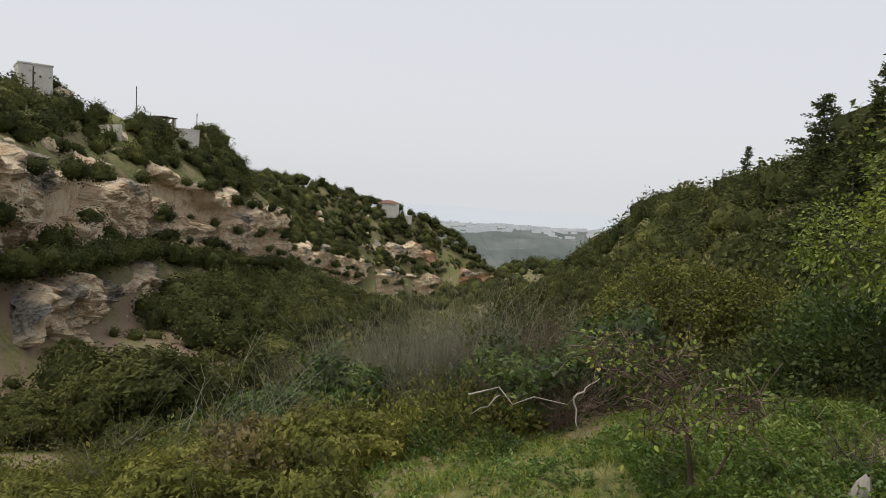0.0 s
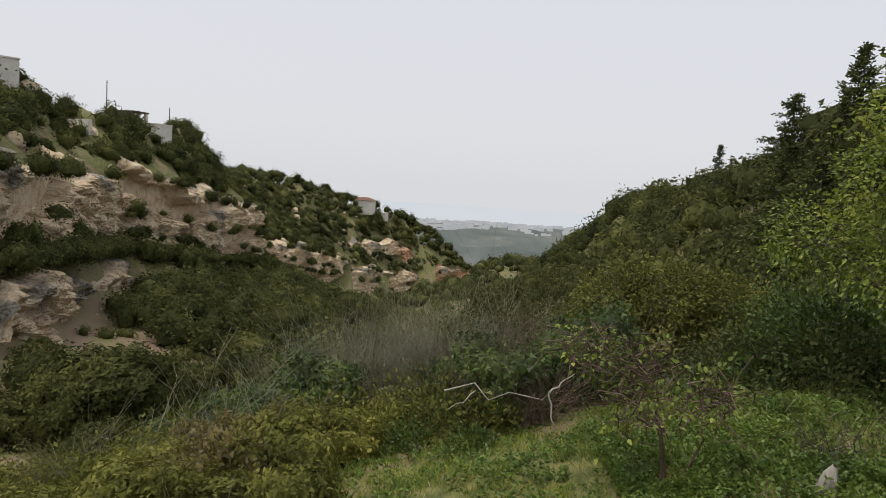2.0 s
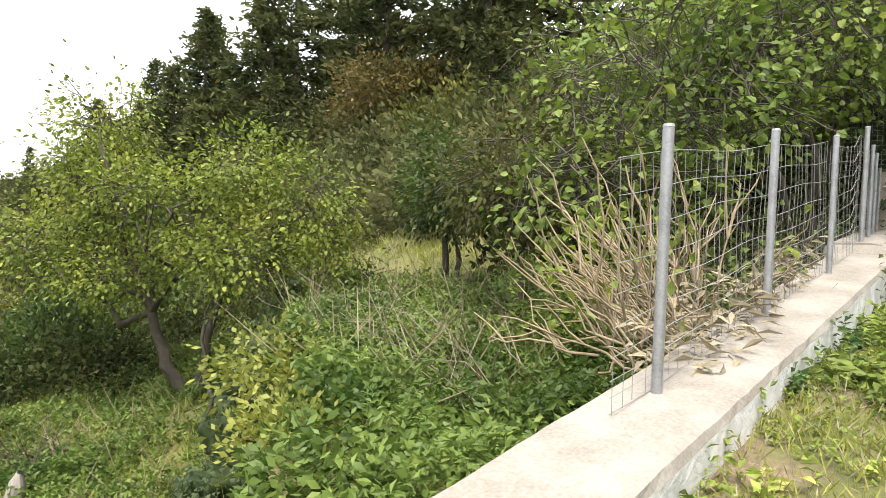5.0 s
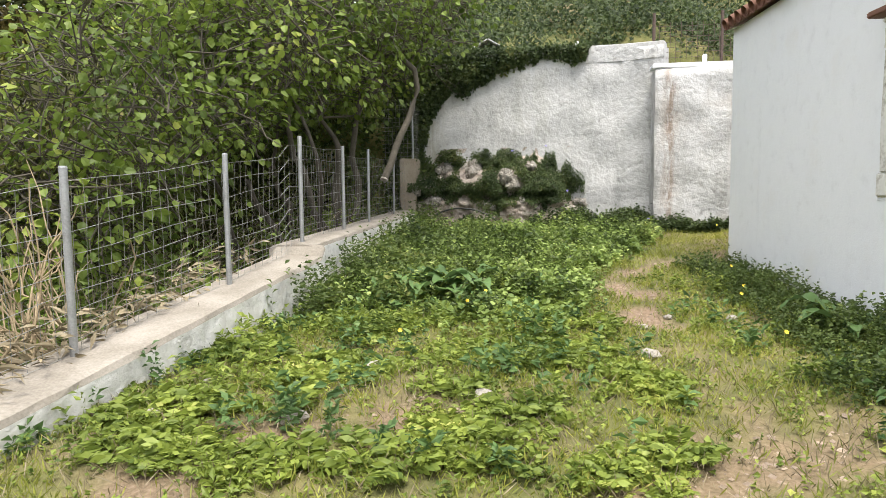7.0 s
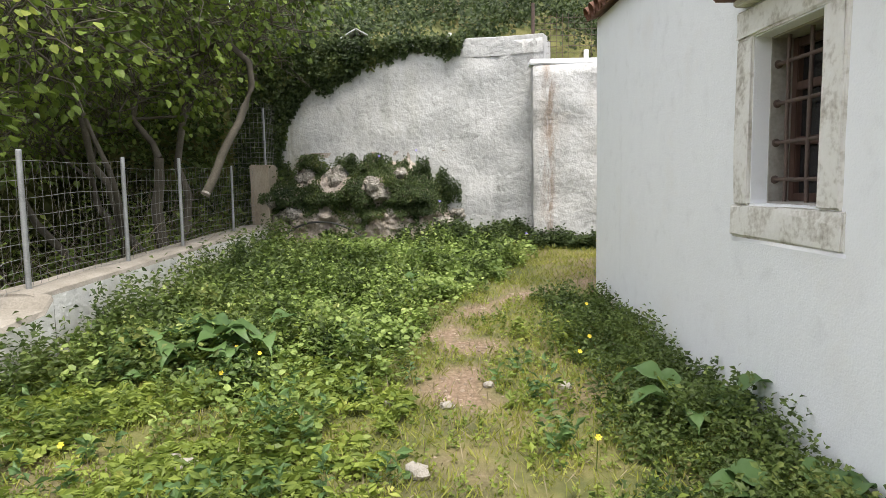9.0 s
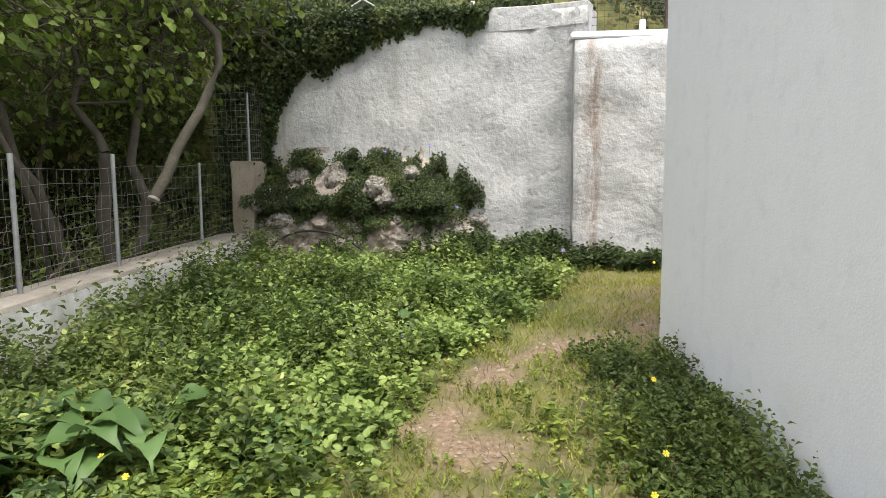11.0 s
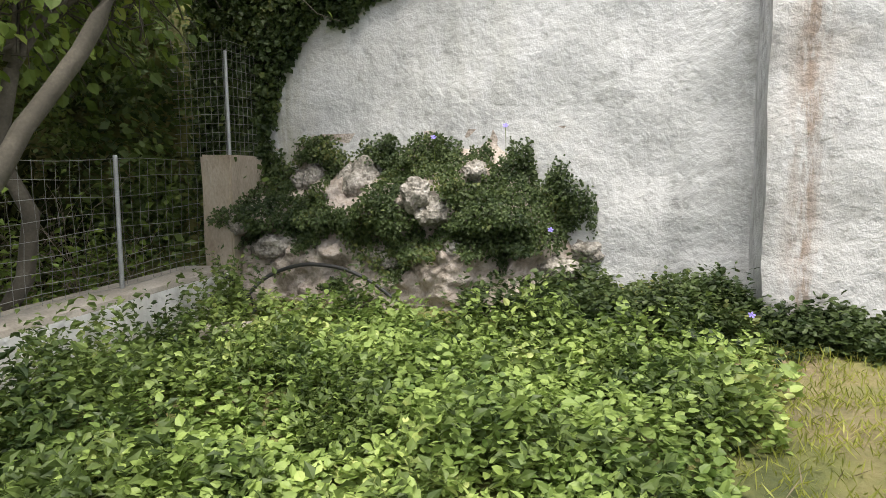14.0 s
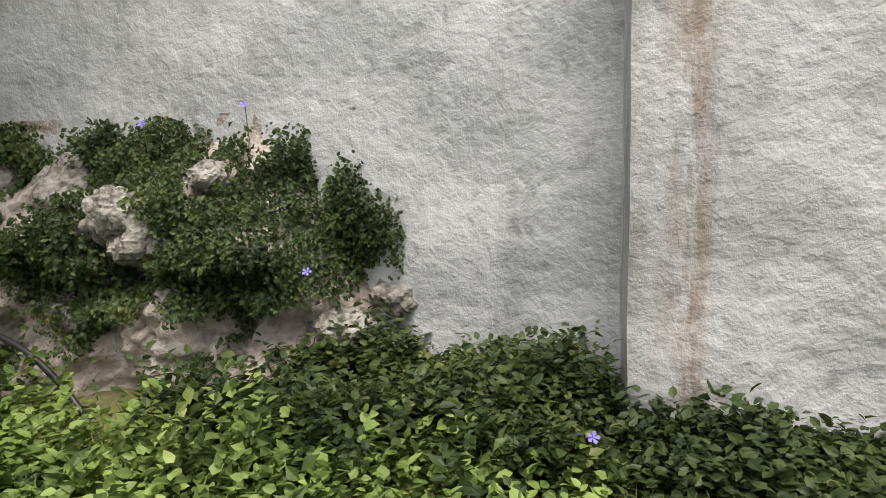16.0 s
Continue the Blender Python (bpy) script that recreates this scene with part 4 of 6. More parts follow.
# ---- shrubs of the slopes ----
def shrub_patch(name, label, category, centres, radii, leaf, per, mat, squash=0.75, inner=12, twig=0):
    """Many shrubs of a slope: each a mound of clumps of leaves."""
    vs, fs, at = [], [], 0
    for c, r in zip(centres, radii):
        k = inner
        d = ball(k, 1.0, 0.5) * [1, 1, squash]
        d[:, 2] = np.abs(d[:, 2]) - 0.15
        cc = c + d * r
        pts = (cc[:, None] + rng.normal(size=(k, per, 3)) * r * 0.2).reshape(-1, 3)
        way = unit(pts - c + rng.normal(size=pts.shape) * r * 0.5)
        L = leaf * r ** 0.5 * rng.uniform(0.6, 1.4, len(pts))
        v, f = small_leaves(pts, way, L, L * 0.55)
        vs.append(v), fs.append(f + at)
        at += len(v)
    return tagged(new(name, mesh_of(name, np.concatenate(vs), np.concatenate(fs), mat)), label, category, kind="stuff")


def twig_patch(name, label, centres, radii, stems, thick, mat):
    """Bare bushes: crooked stems fanning up from a foot, each with side twigs."""
    wood = []
    for c, r in zip(centres, radii):
        for _ in range(stems):
            d = rng.normal(size=3) * [0.55, 0.55, 0.3] + [0, 0, 0.9]
            tip = c + d * r * rng.uniform(0.6, 1.25)
            line = wander(c + rng.normal(size=3) * [0.15, 0.15, 0] * r, tip, 5, 0.06)
            wood.append(tube(line, np.linspace(thick, thick * 0.3, 5), 3))
            for _ in range(3):
                k = rng.integers(1, 4)
                wood.append(tube(wander(line[k], line[k] + (d + rng.normal(size=3) * 0.7) * r * 0.4, 3, 0.08), [thick * 0.5, thick * 0.35, thick * 0.2], 3))
    return tagged(new(name, mesh_of(name, *gather(wood), mat)), label, "brushwood", kind="stuff")


def bush_kind(seed, flecks, sub, heart=0.74):
    """One bush, a metre in radius: a lumpy dark heart under a coat of small sprays."""
    bm = bmesh.new()
    bmesh.ops.create_icosphere(bm, subdivisions=sub, radius=1.0)
    off = Vector((seed * 3.1, seed * 1.7, 0))
    grow = lambda p: 0.86 + 0.5 * noise.noise(p * 1.5 + off) + 0.3 * noise.noise(p * 3.6 + off) + 0.12 * noise.noise(p * 8 + off)
    for w in bm.verts:
        p = w.co.copy()
        w.co = p * grow(p) * heart
        w.co.z = w.co.z * 0.85 + 0.25
    bmesh.ops.delete(bm, geom=[w for w in bm.verts if w.co.z < -0.35], context="VERTS")
    bm.verts.index_update()
    hv = np.array([w.co for w in bm.verts])
    hf = np.array([[w.index for w in f.verts] for f in bm.faces])
    bm.free()
    d = unit(rng.normal(size=(flecks, 3)) + [0, 0, 0.45])
    k = np.array([grow(Vector(q)) for q in d])[:, None]
    pts = d * k * rng.uniform(0.74, 1.04, (flecks, 1)) * [1, 1, 0.85] + [0, 0, 0.25]
    L = (0.14 if sub < 3 else 0.09) * rng.uniform(0.5, 1.4, (flecks, 1))
    way = unit(unit(np.cross(d, rng.normal(size=d.shape))) + d * 0.5 + [0, 0, -0.15])
    flat = unit(np.cross(way, d) + rng.normal(size=d.shape) * 0.35)
    lv = np.stack([pts - flat * L * 0.4, pts + flat * L * 0.4, pts + way * L], 1).reshape(-1, 3)
    lf = np.arange(flecks * 3).reshape(-1, 3)
    return np.concatenate([hv, lv]), np.concatenate([hf, lf + len(hv)])


def bush_patch(name, label, centres, radii, mat, sink=0.1, sub=1, flecks=340):
    """Many rounded, lumpy bushes, each turned and stretched its own way."""
    kinds = [bush_kind(n + 1.0, flecks * (5 if sub > 2 else 1), sub) for n in range(7)]
    vs, fs, at = [], [], 0
    for c, r in zip(centres, radii):
        v, f = kinds[rng.integers(7)]
        a = rng.uniform(0, 6.28)
        turn = np.array([[math.cos(a), -math.sin(a), 0], [math.sin(a), math.cos(a), 0], [0, 0, 1]])
        vs.append((v * [rng.uniform(0.8, 1.3), rng.uniform(0.8, 1.2), rng.uniform(0.8, 1.25)]) @ turn.T * r + c + [0, 0, sink * r]), fs.append(f + at)
        at += len(v)
    return tagged(new(name, mesh_of(name, np.concatenate(vs), np.concatenate(fs), mat, True)), label, "shrubs", kind="stuff")


def scatter(n, x0, x1, y0, y1, keep, lo, hi):
    p = np.stack([rng.uniform(x0, x1, n), rng.uniform(y0, y1, n)], -1)
    p = p[keep(p[:, 0], p[:, 1])]
    c = np.column_stack([p, land_z(p[:, 0], p[:, 1])])
    return c, rng.uniform(lo, hi, len(c)) ** 1.0


def away(x, y, lim):
    return (x < fence_x(y) - lim) | (y > 15)


side = lambda x, y: left_line(-x) - y
ux, sd = rng.uniform(45, 182, 1500), rng.uniform(0, 1, 1500) ** 1.1 * 24
bear = (left_line(ux) - sd + 2.1) / (ux - 2.26)
keep = (rough2(ux, sd * 1.4, 19) > np.where(ux > 118, -0.35, -0.2)) & ~((bear > -0.6) & (bear < -0.41) & (sd > 9))
ux, sd = ux[keep], sd[keep]
c, r = np.column_stack([-ux, left_line(ux) - sd, hill_left(ux, sd)]), rng.uniform(0.7, 1.0, len(ux)) * np.where(rng.random(len(ux)) < 0.35, 2.4, 1.3) * np.where(ux > 118, 1.15, 1)
bush_patch("hill_shrubs", "rounded dark evergreen bushes over the rocky hillside", c, r, LEAF_OLIVE, 0.1, flecks=300)
ux, sd = rng.uniform(182, 366, 2300), rng.uniform(0, 1, 2300) ** 1.1 * 42
keep = rough2(ux, sd * 1.5, 24) > -0.3
ux, sd = ux[keep], sd[keep]
c, r = np.column_stack([-ux, left_line(ux) - sd, hill_left(ux, sd)]), rng.uniform(1.0, 3.1, len(ux))
bush_patch("hill_shrubs", "dark scrub dotted over the far hillside", c, r, LEAF_OLIVE, 0.1, flecks=130)
# single crowns standing against the sky
crowns = np.array([(74, -0.70, 2.0), (82, -0.66, 2.0), (112, -0.565, 2.3), (109, -0.585, 1.6), (165, -0.385, 3.3), (168, -0.37, 2.8), (160, -0.40, 2.6), (172, -0.355, 2.8), (284, -0.275, 3.4), (300, -0.195, 3.0), (310, -0.165, 2.8), (334, -0.088, 3.0), (352, -0.03, 4.0), (360, 0.0, 3.4), (362, 0.03, 3.2), (362, 0.05, 2.6)])
cy = crowns[:, 1] * (crowns[:, 0] - 2.24) - 2.18
bush_patch("ridge_trees", "round dark tree crowns standing along the ridge", np.column_stack([-crowns[:, 0], cy, land_z(-crowns[:, 0], cy)]), crowns[:, 2], LEAF_OLIVE, 0.35, 3)
c, r = scatter(1500, -190, -44, -66, 0, lambda x, y: (side(x, y) < np.where(x > -100, -9, -6)) & (side(x, y) > -34) & (rough2(x, y, 16) > -0.5) & ((x < -74) | (side(x, y) < -26)), 1.5, 3.4)
bush_patch("hill_shrubs", "dense dark scrub below the cliffs", c, r, LEAF_OLIVE, 0.3, flecks=300)
ux, sd = rng.uniform(48, 160, 250), rng.uniform(-8.0, -4.4, 250)
keep = rough2(ux, sd, 14) > -0.5
c = np.column_stack([-ux, left_line(ux) - sd, cliff_base(ux) + 0.3])[keep]
bush_patch("hill_shrubs", "dark bushes crowding the ledge at the cliff foot", c, rng.uniform(0.9, 2.0, len(c)), LEAF_OLIVE, 0.2)
c, r = scatter(520, -350, -190, -60, 60, lambda x, y: (side(x, y) < -15) & (side(x, y) > -44), 1.6, 3.4)
bush_patch("hill_shrubs", "dark scrub at the foot of the far cliff", c, r, LEAF_OLIVE, 0.1)
ux = rng.uniform(48, 360, 420)
q_ = rng.random(420)
q_ = np.where(q_ < 0.3, 0.45 + 0.4 * q_, np.where(q_ < 0.65, 0.95, 0.3 * q_))
keep = rough2(ux, 30 * q_, 13) > -0.05
c = np.column_stack([-ux, left_line(ux) + 4.6, cliff_base(ux) + (cliff_top(ux) - cliff_base(ux)) * q_])[keep]
bush_patch("cliff_shrubs", "dark bushes clinging to ledges of the cliff", c, rng.uniform(0.7, 1.9, len(c)), LEAF_OLIVE, 0.0)
c, r = scatter(150, -80, -40, -46, -22, lambda x, y: (side(x, y) < -9) & (side(x, y) > -28) & (rough2(x, y, 8) > -0.1), 0.5, 1.3)
bush_patch("hill_shrubs", "low scattered bushes on the bare earth slope", c, r, LEAF_VALLEY, 0.0)
oaks = np.array([(40, -22, 3.3), (38, -18.6, 2.9), (44, -25.5, 3.2), (36, -21, 2.2), (35.5, -24.5, 2.0), (46, -20, 3.0), (52, -24, 3.2), (50, -17, 2.6), (58, -21, 3.0), (30, -16.5, 1.7)])
bush_patch("gorge_oaks", "large dark evergreen oaks standing in the gorge", np.column_stack([-oaks[:, 0], oaks[:, 1], land_z(-oaks[:, 0], oaks[:, 1])]), oaks[:, 2], LEAF_OLIVE, 0.55, 3, 900)
c, r = scatter(1900, -230, -34, -70, 24, lambda x, y: (side(x, y) < -16) & (rough2(x, y, 18) > -0.35), 1.5, 3.4)
shrub_patch("valley_shrubs", "olive green thicket filling the gorge", "shrubs", c, r, 0.24, 10, LEAF_VALLEY, 1.0, 12)
c, r = scatter(750, -520, -220, -20, 110, lambda x, y: (side(x, y) < -20), 2.2, 4.6)
bush_patch("valley_shrubs", "dark trees closing the mouth of the gorge", c, r, LEAF_OLIVE, 0.2, flecks=90)
c, r = scatter(420, -110, -42, -55, 14, lambda x, y: (side(x, y) < -12) & (rough2(x + 50, y, 22) > 0.15), 2.2, 4.2)
bush_patch("valley_shrubs", "dark evergreen bushes standing in the gorge", c, r * 0.8, LEAF_OLIVE, 0.3)
c, r = scatter(130, -42, -24, -30, 12, lambda x, y: rough2(x + 50, y, 15) > 0.15, 1.2, 2.4)
shrub_patch("valley_shrubs", "dark evergreen bushes on the lower slope", "shrubs", c, r, 0.14, 40, LEAF_CITRUS, 1.1, 20)
c, r = scatter(1500, -240, -40, 9, 62, lambda x, y: y > 12, 1.6, 3.4)
bush_patch("wood_undergrowth", "dark evergreen trees covering the far wooded slope", c, r, LEAF_OLIVE, 0.0, flecks=260)
c, r = scatter(260, -50, -11, 12, 40, lambda x, y: x < -11 - 0.3 * np.maximum(20 - y, 0), 1.4, 2.8)
shrub_patch("wood_undergrowth", "dark evergreen undergrowth among the pines", "shrubs", c, r, 0.18, 20, LEAF_PINE, 1.0, 18)
c, r = scatter(110, -28, -9, 13, 30, lambda x, y: rough2(x, y, 9) > 0.0, 1.0, 2.4)
shrub_patch("slope_shrubs", "grey-green shrubs above the terrace", "shrubs", c, r, 0.17, 44, LEAF_SLOPE, 1.0, 20)
c, r = scatter(26, -26, -9, 14, 27, lambda x, y: rough2(x + 14, y, 7) > 0.1, 1.2, 2.2)
shrub_patch("slope_shrubs", "yellowish green shrubs on the slope", "shrubs", c, r, 0.18, 30, LEAF_BRUSH, 1.0, 20)
c, r = np.array([(-21.9, 24.2, on_land(-21.9, 24.2) + 2.2), (-23.5, 25.0, on_land(-23.5, 25.0) + 1.6), (-19.8, 25.2, on_land(-19.8, 25.2) + 1.5)]), np.array([2.3, 1.8, 1.7])
shrub_patch("slope_shrubs", "tall golden brown shrub among the pines", "shrubs", c, r, 0.16, 80, LEAF_GOLD, 1.0, 30)
c, r = scatter(330, -34, -13.5, -18, 8, lambda x, y: (x < -16.5 - 0.5 * np.maximum(y + 1, 0)) & (rough2(x, y, 7) > -0.3), 0.8, 1.8)
shrub_patch("near_shrubs", "yellowish green bushes below the wall", "shrubs", c, r, 0.11, 26, LEAF_BRUSH, 1.0, 18)
c, r = scatter(46, -21, -12.4, 5.0, 12, lambda x, y: (np.hypot(x + 11, y - 6) > 2.2), 0.7, 1.4)
shrub_patch("near_shrubs", "dark green bushes behind the fruit tree", "shrubs", c, r, 0.1, 44, LEAF_PINE, 1.0, 20)
c, r = scatter(14, -20, -14, 5.5, 9, lambda x, y: (np.hypot(x + 11, y - 6) > 2.2), 0.9, 1.4)
shrub_patch("near_shrubs", "dark citrus bushes behind the fruit tree", "shrubs", c + [0, 0, 0.7], r, 0.11, 36, LEAF_CITRUS, 1.1, 20)
c, r = scatter(26, -20, -13.5, -3.5, 5.5, lambda x, y: (rough2(x + 3, y, 4) > -0.1) & (np.hypot(x + 16, y - 0.3) > 1.2), 0.5, 1.0)
shrub_patch("near_shrubs", "dark green bushes on the slope", "shrubs", c, r, 0.11, 34, LEAF_CITRUS, 1.0, 20)
c, r = scatter(150, -21, -10.5, -16, -3.6, lambda x, y: rough2(x, y, 5) > -0.5, 0.55, 1.1)
bush_patch("near_shrubs", "tangled olive brush below the wall", c, r, LEAF_BRUSH, 0.3, 3, 620)
c, r = scatter(30, -21, -12, -15, -4.2, lambda x, y: rough2(x + 8, y + 5, 5) > 0.05, 0.7, 1.3)
bush_patch("near_shrubs", "brownish brush half in leaf below the wall", c, r, LEAF_GOLD, 0.3, 3, 460)
c, r = scatter(26, -17, -10.5, -14, -4.2, lambda x, y: rough2(x + 8, y, 5) > -0.4, 0.9, 1.5)
twig_patch("bare_thicket", "pale upright leafless stems in the brush below the wall", c, r, 9, 0.006, GREYTWIG)
spots_ = np.array([(22, -6.6, 1.5), (23, -5.6, 1.6), (21.5, -7.4, 1.2), (25, -4.0, 1.2), (24, -0.9, 1.25), (23.5, -1.6, 0.9), (27, -9.5, 1.5), (20, -9.5, 1.1)])
bush_patch("gorge_bushes", "dark glossy evergreen bushes among the grey thicket", np.column_stack([-spots_[:, 0], spots_[:, 1], land_z(-spots_[:, 0], spots_[:, 1])]), spots_[:, 2], LEAF_CITRUS, 0.7, 3, 800)
c, r = scatter(34, -34, -24, -16, -7, lambda x, y: rough2(x, y + 2, 6) > -0.2, 0.9, 1.6)
bush_patch("near_shrubs", "olive green bushes on the floor of the gorge", c, r, LEAF_BRUSH, 0.4, 3, 500)
# evergreen mass behind the fig tree
c, r = scatter(190, -7, -3.4, 9.5, 19, lambda x, y: ((x < -4.2) | (y > 13.8)) & (x > -6.3) & (y > 10), 0.8, 1.7)
shrub_patch("hedge_shrubs", "dark leafy thicket behind the fig tree", "shrubs", c, r, 0.15, 24, LEAF_OLIVE, 1.1, 16)
c = np.column_stack([rng.uniform(-3.6, -1.75, 34), rng.uniform(13.9, 15.6, 34), rng.uniform(-0.6, 3.6, 34)])
shrub_patch("hedge_shrubs", "dark evergreen thicket filling the corner behind the pillar", "shrubs", c, rng.uniform(0.5, 0.9, 34), 0.11, 40, LEAF_IVY, 1.0, 20)


c, r = scatter(120, -70, -36, -18, 10, lambda x, y: rough2(x + 9, y + 30, 16) > 0.05, 1.8, 3.2)
twig_patch("bare_thicket", "grey leafless thicket in the gorge", c, r, 22, 0.022, TWIG)
c, r = scatter(40, -33, -23, -7.5, 1.2, lambda x, y: x < 0, 2.0, 3.2)
twig_patch("bare_thicket", "tall grey leafless thicket filling the gorge floor", c, r, 64, 0.013, GREYTWIG)
c, r = scatter(24, -24, -18, -12, -5, lambda x, y: x < 0, 1.6, 2.6)
twig_patch("bare_thicket", "pale crooked bare boughs above the brush", c, r, 6, 0.016, GREYTWIG)
c, r = scatter(44, -22, -12, -13, -3.4, lambda x, y: rough2(x, y + 4, 5) > -0.1, 0.8, 1.4)
twig_patch("bare_thicket", "tangled brown leafless brush below the wall", c, r, 22, 0.007, BRAMBLE)
c, r = scatter(30, -5.2, -1.9, 5.4, 13.4, lambda x, y: x < fence_x(y) - 0.6, 0.6, 1.1)
twig_patch("undergrowth_twigs", "tangle of bare twigs under the fig tree", c, r, 16, 0.007, TWIG)
c, r = scatter(20, -21, -16.5, -0.6, 3.4, lambda x, y: x < 0, 1.3, 2.1)
twig_patch("bare_thicket", "reddish brown bare bramble beside a fallen branch", c, r, 40, 0.009, BRAMBLE)
c, r = scatter(12, -22, -18, -0.5, 3.4, lambda x, y: x < 0, 0.9, 1.5)
bush_patch("near_shrubs", "dark green bushes tangled in brambles", c, r, LEAF_CITRUS, 0.5, 3, 500)


# ---- cliffs ----
def cliff_rock():
    """Limestone: cream and ochre where it broke away, grey and pitted where it is weathered."""
    m = material("cliff_limestone", (0.5, 0.45, 0.38), 0.95)
    b = m.node_tree.nodes["Principled BSDF"]
    co = node(m, "ShaderNodeTexCoord")
    mp = node(m, "ShaderNodeMapping", Scale=(1, 1, 1.1))
    join(m, co, "Object", mp, "Vector")
    big, mid, fine = (node(m, "ShaderNodeTexNoise", Scale=s, Detail=8.0, Roughness=0.7) for s in (0.16, 0.7, 2.6))
    for n in (big, mid, fine):
        join(m, mp, "Vector", n, "Vector")
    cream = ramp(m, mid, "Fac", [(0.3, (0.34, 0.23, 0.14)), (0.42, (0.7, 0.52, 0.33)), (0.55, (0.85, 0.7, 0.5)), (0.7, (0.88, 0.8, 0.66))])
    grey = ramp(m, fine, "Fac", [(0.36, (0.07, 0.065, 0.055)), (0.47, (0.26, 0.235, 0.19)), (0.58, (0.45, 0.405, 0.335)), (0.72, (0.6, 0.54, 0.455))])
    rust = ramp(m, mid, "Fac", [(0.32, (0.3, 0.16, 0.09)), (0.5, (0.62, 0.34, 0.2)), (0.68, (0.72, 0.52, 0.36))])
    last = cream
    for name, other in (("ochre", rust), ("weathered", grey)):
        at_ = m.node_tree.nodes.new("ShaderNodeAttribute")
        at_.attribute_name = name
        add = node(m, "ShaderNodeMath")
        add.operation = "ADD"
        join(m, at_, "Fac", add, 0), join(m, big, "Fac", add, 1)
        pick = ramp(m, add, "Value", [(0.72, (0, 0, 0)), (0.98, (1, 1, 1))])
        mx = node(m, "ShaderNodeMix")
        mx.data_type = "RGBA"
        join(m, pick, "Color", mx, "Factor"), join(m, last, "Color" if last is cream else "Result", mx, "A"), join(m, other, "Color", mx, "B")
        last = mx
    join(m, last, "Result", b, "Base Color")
    bp = node(m, "ShaderNodeBump", Strength=1.0, Distance=0.7)
    join(m, fine, "Fac", bp, "Height"), join(m, bp, "Normal", b, "Normal")
    return m


CLIFFROCK = cliff_rock()


def cliff(name, u0, u1, base, top, off, label):
    """A weathered rock face with ribs, blocks, ledges, hollows and overhangs; off: how far its line stands before the foot line."""
    n, rows = int((u1 - u0) / 0.45), 70
    us = np.linspace(u0, u1, n)[:, None] + np.zeros((1, rows))
    q = np.linspace(0, 1, rows)[None] + np.zeros((n, 1))
    fade = smoothstep(u0, u0 + 6, us) * smoothstep(u1, u1 - 6, us)
    b, t = base(us) - 3, top(us) + 1.0 + 1.6 * rough2(us, 0 * us, 15) - 2.0 * (1 - fade)
    z = b + (t - b) * q
    block = np.floor(rough2(us * 1.0, z * 0.9, 12, 0, 4) * 3.5) / 3.5
    small = np.floor(rough2(us + 40, z * 1.1, 5, 0, 3) * 3) / 3
    rib = rough2(us, z * 0.2, 22, 0, 2)
    hollow = smoothstep(0.22, 0.5, rough2(us * 0.6 + 31, z * 2.4 + 17, 26, 0, 2))
    out = off + 3.6 + 0.8 * (1 - q) + 1.5 * rib + 0.8 * block + 0.55 * small + 0.45 * rough2(us, z, 2.4, 0, 5)
    ledge = (z + 1.6 * rough2(us, 0 * z, 24)) / 4.6
    lip = ledge - np.floor(ledge)
    out = out + 0.8 * (lip**3 - 0.3) - 4.6 * hollow - 3.0 * smoothstep(0.93, 1.0, q)
    out = np.maximum(out, off + 0.3)
    v = np.stack([-us, left_line(us) + out, z], -1).reshape(-1, 3)
    i, j = np.meshgrid(np.arange(n - 1), np.arange(rows - 1), indexing="ij")
    a = i * rows + j
    me = mesh_of(name, v, np.stack([a, a + 1, a + rows + 1, a + rows], -1).reshape(-1, 4), CLIFFROCK, False)
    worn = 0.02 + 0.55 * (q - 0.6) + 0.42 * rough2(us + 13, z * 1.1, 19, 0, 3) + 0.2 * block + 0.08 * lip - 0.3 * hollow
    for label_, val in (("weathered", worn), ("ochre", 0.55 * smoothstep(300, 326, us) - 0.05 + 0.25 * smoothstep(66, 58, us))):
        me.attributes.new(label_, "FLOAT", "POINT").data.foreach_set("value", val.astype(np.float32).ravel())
    return tagged(new(name, me), label, "cliff", kind="structure")


ub, bk = np.meshgrid(np.arange(30, 372, 1.5), np.array([-1.0, 0.0, 1.0, 2.0, 3.2, 4.6, 6.2, 8.0, 10.5, 13.0, 16.0]), indexing="ij")
brow = hill_left(ub, bk) + 0.5 * rough2(ub, bk, 6) - np.where(bk < 0, 1.5, 0.1) - 0.25 * np.maximum(bk - 9, 0)
i, j = np.meshgrid(np.arange(ub.shape[0] - 1), np.arange(10), indexing="ij")
a = i * 11 + j
tagged(new("ground_brow", mesh_of("ground_brow", np.stack([-ub, left_line(ub) - bk, brow], -1).reshape(-1, 3), np.stack([a, a + 1, a + 12, a + 11], -1).reshape(-1, 4), GROUND, True)), "grassy brow of the hillside above the cliff edge", "ground", kind="structure")
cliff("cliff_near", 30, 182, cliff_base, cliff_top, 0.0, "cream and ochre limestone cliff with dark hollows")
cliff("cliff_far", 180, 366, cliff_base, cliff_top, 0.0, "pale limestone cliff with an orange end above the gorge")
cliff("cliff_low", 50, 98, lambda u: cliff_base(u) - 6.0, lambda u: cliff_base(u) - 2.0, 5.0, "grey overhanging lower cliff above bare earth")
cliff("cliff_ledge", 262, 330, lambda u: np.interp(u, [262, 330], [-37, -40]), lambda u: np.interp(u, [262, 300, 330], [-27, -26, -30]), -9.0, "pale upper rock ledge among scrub")


